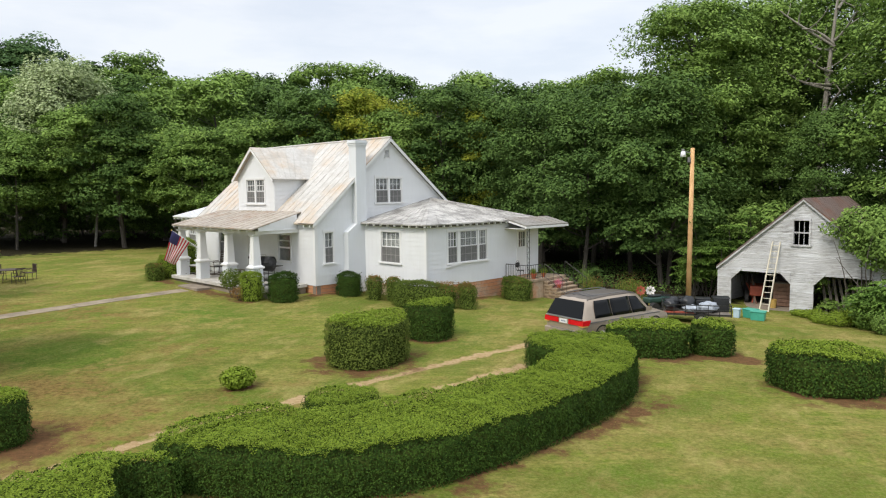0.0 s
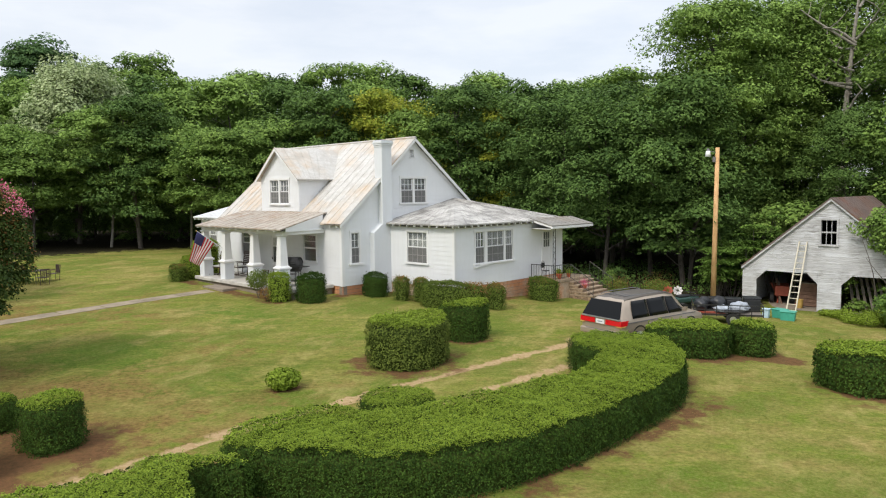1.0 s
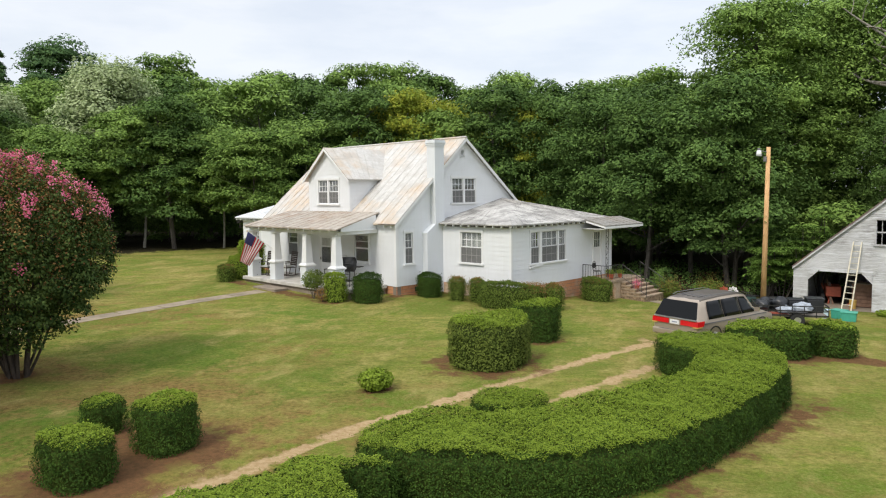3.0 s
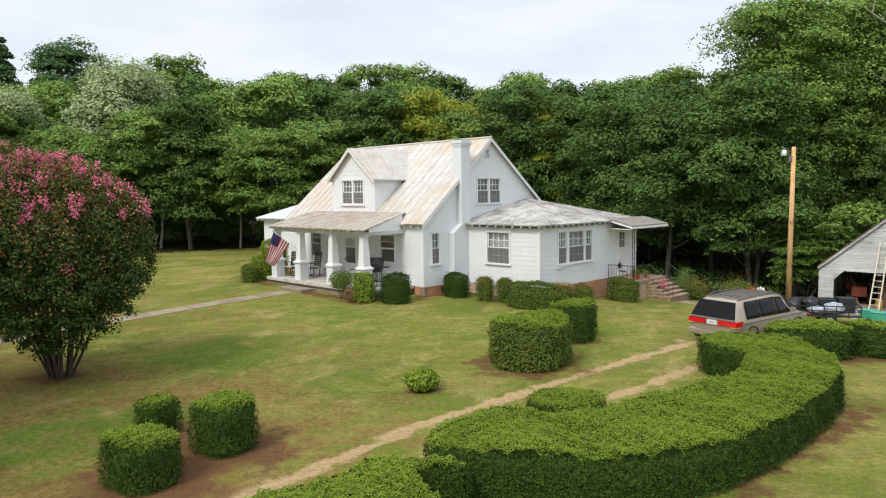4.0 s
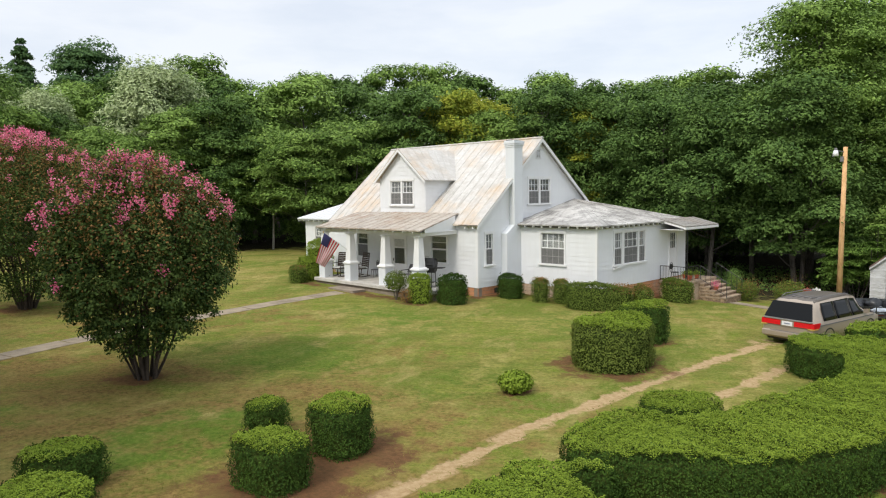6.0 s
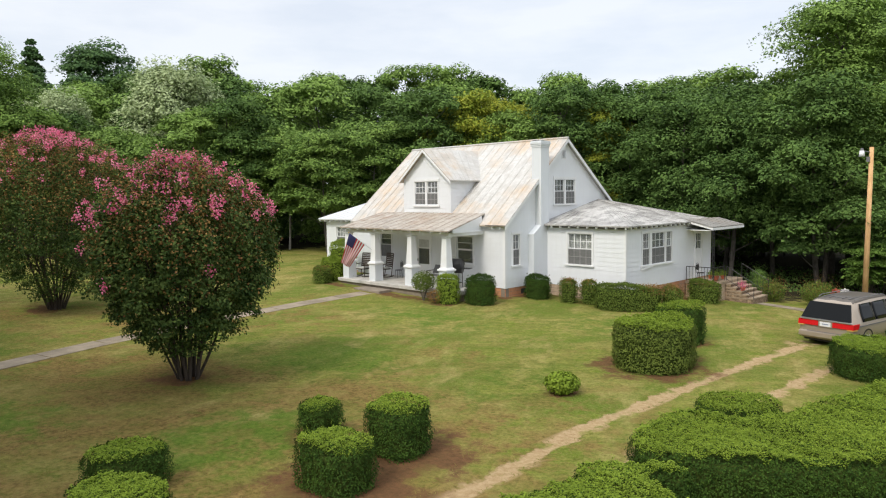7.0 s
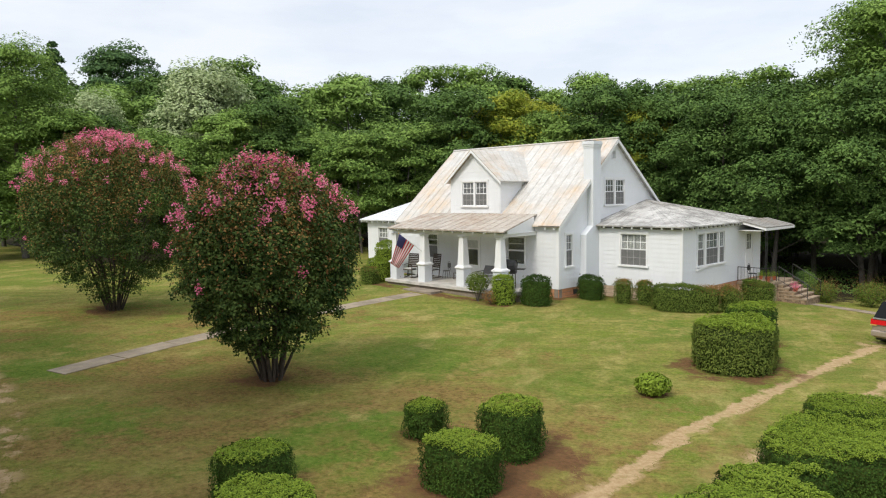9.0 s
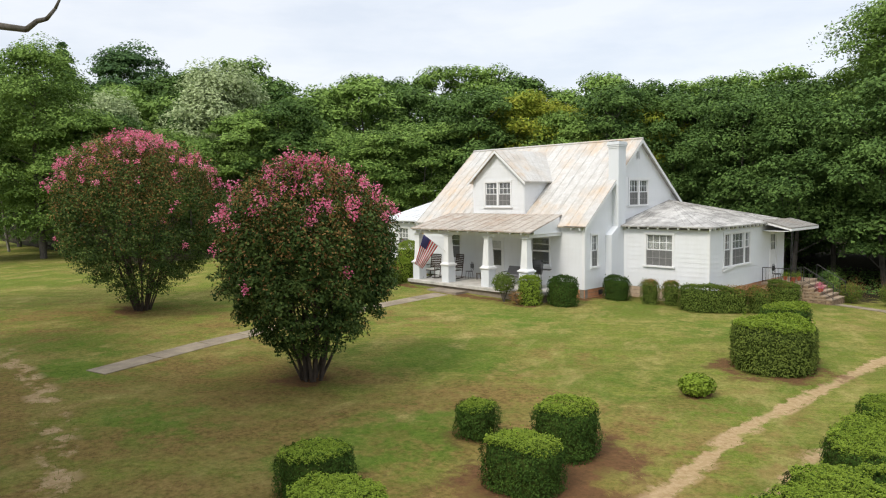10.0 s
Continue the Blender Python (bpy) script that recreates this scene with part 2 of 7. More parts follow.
M_RED = plain("red_tail_lamp", (0.55, 0.012, 0.015), 0.2, vary=0.1, bumpy=0)
M_PLATE = plain("plate_white", (0.72, 0.73, 0.75), 0.5, bumpy=0)
M_BLUEGREY = plain("faded_lettering", (0.25, 0.28, 0.36), 0.6, bumpy=0)
M_RUBBER = plain("tyre_rubber", (0.018, 0.018, 0.018), 0.85, vary=0.2)
M_ALLOY = plain("alloy_rim", (0.55, 0.55, 0.56), 0.3, 0.8, vary=0.1, bumpy=0)
M_GREYPLASTIC = plain("grey_plastic", (0.15, 0.15, 0.155), 0.6, bumpy=0)
M_TARP = plain("pale_blue_tarp", (0.42, 0.47, 0.54), 0.6, vary=0.45, scale=8, bumpy=0.6)
M_BLACKPLASTIC = plain("black_plastic", (0.018, 0.02, 0.024), 0.4, vary=0.3, bumpy=0.1)
M_DARKGREEN = plain("dark_green_plastic", (0.02, 0.055, 0.045), 0.45, vary=0.2, bumpy=0)
M_GREENPLASTIC = plain("green_plastic", (0.06, 0.36, 0.27), 0.45, vary=0.15, bumpy=0)
M_BLUEPLASTIC = plain("pale_blue_plastic", (0.45, 0.60, 0.72), 0.45, vary=0.15, bumpy=0)
M_TERRACOTTA = plain("terracotta", (0.45, 0.11, 0.05), 0.8, vary=0.2)
M_REDMETAL = plain("faded_red_metal", (0.40, 0.09, 0.05), 0.6, vary=0.3)
M_LADDER = plain("pale_ladder_wood", (0.62, 0.58, 0.47), 0.7, vary=0.2)
M_LADDER_Y = plain("yellow_ladder_rail", (0.55, 0.36, 0.10), 0.6, vary=0.2)
M_RAWWOOD = plain("weathered_planks", (0.22, 0.13, 0.09), 0.85, vary=0.4, scale=4)
M_GREYWOOD = plain("grey_timber", (0.20, 0.175, 0.15), 0.9, vary=0.4, scale=5)
M_FLAGRED = plain("flag_red", (0.52, 0.035, 0.05), 0.8, vary=0.15, bumpy=0)
M_FLAGWHITE = plain("flag_white", (0.72, 0.70, 0.70), 0.8, vary=0.08, bumpy=0)
M_FLAGBLUE = plain("flag_blue", (0.035, 0.035, 0.12), 0.8, vary=0.15, bumpy=0)
M_LAMPGLASS = plain("lamp_glass", (0.75, 0.77, 0.78), 0.2, vary=0.05, bumpy=0)


def barn_boards():
    m, nt, b = material("peeling_barn_boards", 0.85)
    grain = noise_fac(nt, position(nt, (0.6, 0.6, 7)), 3.0, 7, 0.7, 0.40, 0.58)
    patch = noise_fac(nt, position(nt), 0.7, 5, 0.6, 0.36, 0.60)
    both = nt.nodes.new("ShaderNodeMath")
    both.operation = "MULTIPLY"
    nt.links.new(grain, both.inputs[0])
    nt.links.new(patch, both.inputs[1])
    c = mixc(nt, both.outputs[0], (0.62, 0.64, 0.67), (0.25, 0.245, 0.245))
    c = mixc(nt, rand_object(nt), c, (0.42, 0.42, 0.43), 0.6)
    nt.links.new(c, b.inputs["Base Color"])
    bump(nt, b, grain, 0.5, 0.02)
    return m


M_BARN = barn_boards()
M_BARNROOF = tin("rusty_barn_roof", (0.13, 0.095, 0.085), (0.18, 0.14, 0.125), (0.17, 0.06, 0.03), 0.8)


def lawn_colour(nt):
    """Green and straw-dry turf: broad patches, streaks left by the mower, tufts and blades."""
    p = position(nt)
    big = noise_fac(nt, p, 0.13, 4, 0.5, 0.43, 0.58)
    patch = noise_fac(nt, position(nt, (1, .6, 1), 45), 0.42, 4, 0.55, 0.46, 0.58)
    lush = noise_fac(nt, position(nt, (1, .5, 1), 20), 0.33, 4, 0.58, 0.49, 0.60)
    mid = noise_fac(nt, p, 1.1, 6, 0.68, 0.43, 0.58)
    tuft = noise_fac(nt, position(nt, (1, 1.8, 1), -40), 4.2, 5, 0.7, 0.44, 0.60)
    speck = noise_fac(nt, p, 15.0, 4, 0.7, 0.42, 0.62)
    streak = noise_fac(nt, position(nt, (0.30, 2.6, 1), -40), 0.8, 4, 0.6, 0.46, 0.62)
    fine = noise_fac(nt, p, 7.0, 6, 0.72, 0.38, 0.64)
    blade = noise_fac(nt, p, 38.0, 4, 0.7, 0.35, 0.65)
    green = mixc(nt, fine, (0.108, 0.165, 0.015), (0.185, 0.235, 0.030))
    dry = mixc(nt, fine, (0.245, 0.195, 0.066), (0.390, 0.305, 0.118))
    c = mixc(nt, mid, green, dry, 0.55)
    c = mixc(nt, patch, c, dry, 0.75)
    c = mixc(nt, streak, c, (0.43, 0.335, 0.120), 0.52)
    c = mixc(nt, big, c, green, 0.35)
    c = mixc(nt, lush, c, (0.075, 0.145, 0.011), 0.82)
    c = mixc(nt, tuft, c, (0.095, 0.132, 0.016), 0.60)
    hollow = noise_fac(nt, position(nt, (1, .7, 1), 30), 1.9, 6, 0.7, 0.47, 0.63)
    c = mixc(nt, hollow, c, (0.120, 0.118, 0.022), 0.55)
    straw = noise_fac(nt, position(nt, (1, .45, 1), -25), 0.85, 6, 0.68, 0.52, 0.66)
    c = mixc(nt, straw, c, (0.46, 0.355, 0.150), 0.5)
    c = mixc(nt, speck, c, (0.34, 0.32, 0.12), 0.30)
    c = mixc(nt, blade, c, (0.14, 0.16, 0.035), 0.25)
    grain = noise_fac(nt, p, 8.0, 8, 0.8, 0.46, 0.62)
    c = mixc(nt, grain, c, (0.062, 0.070, 0.014), 0.44)
    return c, mid, fine, blade


def grass_ground():
    """Mown summer lawn, green and straw-dry in patches, bare along the drive and the worn tracks, shade-dark fallen
    leaves under the woods.
    """
    m, nt, b = material("summer_lawn", 0.95, 0.0, 0.04)
    c, mid, fine, blade = lawn_colour(nt)
    at = nt.nodes.new("ShaderNodeAttribute")
    at.attribute_name = "wear"
    sep = nt.nodes.new("ShaderNodeSeparateColor")
    nt.links.new(at.outputs["Color"], sep.inputs[0])
    dirt = mixc(nt, fine, (0.47, 0.345, 0.20), (0.33, 0.225, 0.12))
    mulch = mixc(nt, fine, (0.165, 0.084, 0.043), (0.088, 0.047, 0.026))
    # fallen leaves mixed near black: the canopy's shade is put into their colour
    shaded_litter = mixc(nt, fine, (0.020, 0.020, 0.011), (0.042, 0.035, 0.020))

    def worn(src, lo, hi):
        a = nt.nodes.new("ShaderNodeMath")
        a.operation = "ADD"
        w = nt.nodes.new("ShaderNodeMath")
        w.operation = "MULTIPLY_ADD"
        w.inputs[1].default_value, w.inputs[2].default_value = 0.5, -0.25
        nt.links.new(mid, w.inputs[0])
        nt.links.new(src, a.inputs[0])
        nt.links.new(w.outputs[0], a.inputs[1])
        r = nt.nodes.new("ShaderNodeMapRange")
        r.inputs["From Min"].default_value, r.inputs["From Max"].default_value = lo, hi
        nt.links.new(a.outputs[0], r.inputs["Value"])
        return r.outputs[0]
    # brown dry grass, darkened to carry part of the tree shade
    at2 = nt.nodes.new("ShaderNodeAttribute")
    at2.attribute_name = "thatch"
    thatch = mixc(nt, fine, (0.125, 0.080, 0.028), (0.270, 0.180, 0.068))
    drift = noise_fac(nt, position(nt, (1, .55, 1), 35), 0.55, 6, 0.66, 0.34, 0.56)
    bald = nt.nodes.new("ShaderNodeMath")
    bald.operation = "MULTIPLY"
    nt.links.new(worn(at2.outputs["Fac"], 0.10, 0.60), bald.inputs[0])
    nt.links.new(drift, bald.inputs[1])
    c = mixc(nt, bald.outputs[0], c, thatch, 0.85)
    # greener grass; one patch also holds the crape myrtle's painted shadow
    at3 = nt.nodes.new("ShaderNodeAttribute")
    at3.attribute_name = "lush"
    c = mixc(nt, worn(at3.outputs["Fac"], 0.25, 0.75), c, mixc(nt, fine, (0.050, 0.118, 0.012), (0.105, 0.185, 0.022)), 0.75)
    c = mixc(nt, worn(sep.outputs[0], 0.35, 0.65), c, dirt, 0.9)
    c = mixc(nt, worn(sep.outputs[1], 0.35, 0.75), c, mulch, 0.9)
    c = mixc(nt, worn(sep.outputs[2], 0.3, 0.6), c, shaded_litter)
    nt.links.new(c, b.inputs["Base Color"])
    bump(nt, b, blade, 0.5, 0.03)
    return m


M_GROUND = grass_ground()


def blade_mat():
    """Single blades: the turf's own colours, each blade a little darker, lighter or drier."""
    m, nt, b = material("grass_blades", 0.8, 0.0, 0.05)
    c = lawn_colour(nt)[0]
    r = rand_island(nt)
    tip = nt.nodes.new("ShaderNodeValToRGB")
    e = tip.color_ramp.elements
    e[0].position, e[0].color = 0.0, (0.10, 0.165, 0.018, 1)
    e[1].position, e[1].color = 1.0, (0.50, 0.40, 0.16, 1)
    e.new(0.6).color = (0.26, 0.30, 0.05, 1)
    nt.links.new(r, tip.inputs["Fac"])
    c = mixc(nt, 0.22, c, tip.outputs[0])
    nt.links.new(c, b.inputs["Base Color"])
    tr = nt.nodes.new("ShaderNodeBsdfTranslucent")
    nt.links.new(c, tr.inputs["Color"])
    mx = nt.nodes.new("ShaderNodeMixShader")
    mx.inputs[0].default_value = 0.5
    nt.links.new(b.outputs[0], mx.inputs[1])
    nt.links.new(tr.outputs[0], mx.inputs[2])
    nt.links.new(mx.outputs[0], nt.nodes["Material Output"].inputs["Surface"])
    return m


M_BLADE = blade_mat()


# ---------------------------------------------------------------- helpers for building
rng = np.random.default_rng(7)


def thing(name, label, category, at=(0, 0, 0), turn=0.0, group=""):
    ob = new(name)
    ob.empty_display_size = 0.2
    ob.matrix_basis = pose(*at, 0, 0, turn)
    return tagged(ob, label, category, group)


def mesh_of(name, bm, mat, smooth=False):
    me = bpy.data.meshes.new(name)
    bmesh.ops.recalc_face_normals(bm, faces=bm.faces)
    bm.to_mesh(me)
    bm.free()
    for mt in (mat if isinstance(mat, (list, tuple)) else (mat,)):
        me.materials.append(mt)
    if smooth:
        me.polygons.foreach_set("use_smooth", [True] * len(me.polygons))
    return me


def part(name, bm, mat, parent, label="", smooth=False):
    ob = new(name, mesh_of(name, bm, mat, smooth))
    ob.parent = parent
    return tagged(ob, label)


def single(name, bm, mat, label, category, kind="", group="", smooth=False):
    return tagged(new(name, mesh_of(name, bm, mat, smooth)), label, category, group, kind)


def box(bm, x0, x1, y0, y1, z0, z1, mi=0):
    v = [bm.verts.new(c) for c in ((x0, y0, z0), (x1, y0, z0), (x1, y1, z0), (x0, y1, z0), (x0, y0, z1), (x1, y0, z1), (x1, y1, z1), (x0, y1, z1))]
    for f in ((0, 3, 2, 1), (4, 5, 6, 7), (0, 1, 5, 4), (1, 2, 6, 5), (2, 3, 7, 6), (3, 0, 4, 7)):
        bm.faces.new([v[i] for i in f]).material_index = mi
    return v


def boxes(*rows):
    bm = bmesh.new()
    for r in rows:
        box(bm, *r)
    return bm


def hull8(bm, low, high, mi=0):
    """A solid between two quads given in the same order."""
    a = [bm.verts.new(c) for c in low]
    b = [bm.verts.new(c) for c in high]
    n = len(a)
    bm.faces.new(a[::-1]).material_index = mi
    bm.faces.new(b).material_index = mi
    for i in range(n):
        bm.faces.new((a[i], a[(i + 1) % n], b[(i + 1) % n], b[i])).material_index = mi


def slab(bm, quad, thick):
    """A sheet of some thickness under the corners of quad."""
    q = [Vector(c) for c in quad]
    hull8(bm, [c - Vector((0, 0, thick)) for c in q], q)


def tube(bm, a, b, r0, r1=None, n=8, cap=True, mi=0):
    a, b = Vector(a), Vector(b)
    r1 = r0 if r1 is None else r1
    d = (b - a).normalized()
    u = d.orthogonal().normalized()
    w = d.cross(u)
    ra = [bm.verts.new(a + (u * math.cos(k) + w * math.sin(k)) * r0) for k in np.linspace(0, 2 * math.pi, n, endpoint=False)]
    rb = [bm.verts.new(b + (u * math.cos(k) + w * math.sin(k)) * r1) for k in np.linspace(0, 2 * math.pi, n, endpoint=False)]
    for i in range(n):
        bm.faces.new((ra[i], ra[(i + 1) % n], rb[(i + 1) % n], rb[i])).material_index = mi
    if cap:
        bm.faces.new(ra[::-1]).material_index = mi
        bm.faces.new(rb).material_index = mi


def bevelled(bm, width=0.02, seg=2):
    bmesh.ops.bevel(bm, geom=list(bm.edges), offset=width, segments=seg, affect="EDGES", profile=0.5)
    return bm


def cloud(name, c, n, size, mat, wide=0.62, fold=0.22, flat=0.0):
    """A mesh of folded leaves at centres c, facing n, of length size. One quad each."""
    c, n = np.asarray(c, float), np.asarray(n, float)
    k = len(c)
    n = n / (np.linalg.norm(n, axis=1, keepdims=True) + 1e-9)
    t = np.cross(n, rng.normal(size=(k, 3)))
    t /= np.linalg.norm(t, axis=1, keepdims=True) + 1e-9
    s = np.cross(n, t)
    L = (np.asarray(size) * np.ones(k))[:, None]
    v = np.empty((k, 4, 3), np.float32)
    v[:, 0] = c - t * L * 0.5
    v[:, 1] = c + s * L * wide * 0.5 + n * L * fold
    v[:, 2] = c + t * L * 0.5
    v[:, 3] = c - s * L * wide * 0.5 + n * L * fold
    me = bpy.data.meshes.new(name)
    me.vertices.add(4 * k)
    me.loops.add(4 * k)
    me.polygons.add(k)
    me.vertices.foreach_set("co", v.ravel())
    me.loops.foreach_set("vertex_index", np.arange(4 * k, dtype=np.int32))
    me.polygons.foreach_set("loop_start", np.arange(0, 4 * k, 4, dtype=np.int32))
    me.polygons.foreach_set("loop_total", np.full(k, 4, dtype=np.int32))
    me.materials.append(mat)
    me.update(calc_edges=True)
    return me


def sprigs(name, c, n, size, mat, wide=0.62):
    """A mesh of small three-cornered leaves at centres c, facing n, of length size."""
    c, n = np.asarray(c, float), np.asarray(n, float)
    k = len(c)
    n = n / (np.linalg.norm(n, axis=1, keepdims=True) + 1e-9)
    t = np.cross(n, rng.normal(size=(k, 3)))
    t /= np.linalg.norm(t, axis=1, keepdims=True) + 1e-9
    s = np.cross(n, t)
    L = (np.asarray(size) * np.ones(k))[:, None]
    v = np.empty((k, 3, 3), np.float32)
    v[:, 0] = c - t * L * 0.42 - s * L * wide * 0.5
    v[:, 1] = c - t * L * 0.42 + s * L * wide * 0.5 - n * L * .1
    v[:, 2] = c + t * L * 0.58 - n * L * .12
    me = bpy.data.meshes.new(name)
    me.vertices.add(3 * k)
    me.loops.add(3 * k)
    me.polygons.add(k)
    me.vertices.foreach_set("co", v.ravel())
    me.loops.foreach_set("vertex_index", np.arange(3 * k, dtype=np.int32))
    me.polygons.foreach_set("loop_start", np.arange(0, 3 * k, 3, dtype=np.int32))
    me.polygons.foreach_set("loop_total", np.full(k, 3, dtype=np.int32))
    me.materials.append(mat)
    me.update(calc_edges=True)
    return me


def leaves(name, me, parent, label=""):
    ob = new(name, me)
    ob.parent = parent
    return tagged(ob, label)


# ---------------------------------------------------------------- the ground
# Heights of the ground: x, y, z
LEVELS = np.array([(-15, 10, 0), (-15, 2, 0), (-8, 10, 0), (-4, 20, 0), (-14, 22, -.1), (-14, 41, -1.25), (-6, 41, -1.1), (-29.3, 20.8, .43),
                   (-24.1, 27.5, .0), (-24.1, 31, -.22), (-27, 2.5, .1), (-43, 3, .55), (-36.5, 10, .35), (-37, 17, .55), (-46, 20, .8), (-20, 33, -.5),
                   (0, 0, 0), (20, 20, -.2), (-35, 34, .1), (-52, 38, .6), (-22, -6, 0), (-20, 14, .05), (-27, 14, .2), (-33, -2, .2), (-60, 15, 1.0), (-20, 60, -1.2), (0, 50, -1.5)], float)
FAR_CONTROL = np.array([(-150, 100, 1), (-90, -40, 1), (60, -60, 0), (60, 120, -2), (-60, 160, 0), (-160, 0, 1.5), (200, 0, -1), (0, 250, -1)], float)
CTRL = np.vstack((LEVELS, FAR_CONTROL))


def kernel(a, b):
    return np.linalg.norm(a[:, None, :2] - b[None, :, :2], axis=2)


NC = len(CTRL)
SYS = np.zeros((NC + 3, NC + 3))
SYS[:NC, :NC] = kernel(CTRL, CTRL) + np.eye(NC) * -1.5
SYS[:NC, NC], SYS[:NC, NC + 1:] = 1, CTRL[:, :2]
SYS[NC, :NC], SYS[NC + 1:, :NC] = 1, CTRL[:, :2].T
COEF = np.linalg.solve(SYS, np.r_[CTRL[:, 2], 0, 0, 0])


def heights(xy):
    xy = np.asarray(xy, float)
    far = np.clip((np.hypot(xy[:, 0] + 20, xy[:, 1] - 15) - 150) / 100, 0, 1)
    z = kernel(xy, CTRL) @ COEF[:NC] + COEF[NC] + xy @ COEF[NC + 1:]
    return z * (1 - far)


def G(x, y):
    return float(heights([(x, y)])[0])


# The house's, the woods' and the tracks' plan
WOODS = [(-66, 18), (-78, 40), (-62, 44), (-47, 40), (-40, 38), (-30, 38.5), (-24, 39), (-20, 43)]     # the edge of the woods


def seg_dist(p, a, b):
    a, b = np.array(a, float), np.array(b, float)
    d = b - a
    k = np.clip(((p - a) @ d) / (d @ d), 0, 1)[:, None]
    return np.linalg.norm(p - (a + k * d), axis=1)


def bare(p):
    """How worn (0 to 1) the ground is by wheels, feet and mulch beds, and where the shade-dark leafy floor of the woods
    lies.
    """
    n = len(p)
    rut = np.zeros(n)
    for line, w, k in ((((-14.9, -12), (-15.0, 3), (-15.45, 8), (-15.3, 14), (-15.0, 21)), 0.175, 1.0),
                       (((-13.2, -12), (-13.3, 3), (-13.6, 8), (-13.2, 14), (-13.0, 20.5)), 0.20, 0.85),
                       (((-38, -3.4), (-31.6, -3.7), (-27.5, -4.3), (-23.2, -5.4), (-17, -8)), 0.38, 0.47),
                       (((-15, 21), (-15.5, 27)), 0.5, 0.5), (((-20.5, 32.4), (-16, 31), (-14, 28)), 0.35, 0.6)):
        for a, b in zip(line, line[1:]):
            d = seg_dist(p, a, b)
            rut = np.maximum(rut, k * np.clip(1.35 - d / w * 0.75, 0, 1))
    bed = np.zeros(n)
    for x, y, r in ((-17.3, 14.4, 1.75), (-18.5, 18.5, 1.0), (-17.4, 3.5, 1.5), (-16.9, 1.4, 1.6), (-17.0, 2.6, .9), (-19.7, 3.0, .7), (-27.1, 2.5, .75), (-43, 3, .9), (-19.9, -1.6, .8),
                    (-4.9, 21.4, 1.6), (-10.4, 22.6, 1.25), (-17.6, 9.8, .45), (-8.6, 23.9, .9)):
        bed = np.maximum(bed, np.clip(1.6 - np.hypot(p[:, 0] - x, p[:, 1] - y) / r, 0, 1) * 0.95)
    for a, b in (((-8.6, 8), (-8.3, 16.5)), ((-12, 4.5), (-8.9, 7.2)), ((-8.5, 16), (-11, 19.6))):
        bed = np.maximum(bed, np.clip(1.5 - seg_dist(p, a, b) / 1.0, 0, 1) * 0.62)
    for a, b in (((-29.3, 20.6), (-29.3, 23.6)), ((-29.2, 23.6), (-24, 23.6)), ((-23.8, 23.7), (-23.8, 30)), ((-40, 17.3), (-30, 17.3))):
        bed = np.maximum(bed, np.clip(1.4 - seg_dist(p, a, b) / 0.5, 0, 1) * 0.7)
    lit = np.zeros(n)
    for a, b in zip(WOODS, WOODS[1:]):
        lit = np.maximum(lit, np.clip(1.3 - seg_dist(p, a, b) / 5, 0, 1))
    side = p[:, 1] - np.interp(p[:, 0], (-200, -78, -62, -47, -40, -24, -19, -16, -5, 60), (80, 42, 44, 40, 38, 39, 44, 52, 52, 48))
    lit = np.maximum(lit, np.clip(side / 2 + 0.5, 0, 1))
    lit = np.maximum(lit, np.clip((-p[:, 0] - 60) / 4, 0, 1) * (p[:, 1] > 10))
    return np.stack((rut, bed, lit, np.ones(n)), 1)


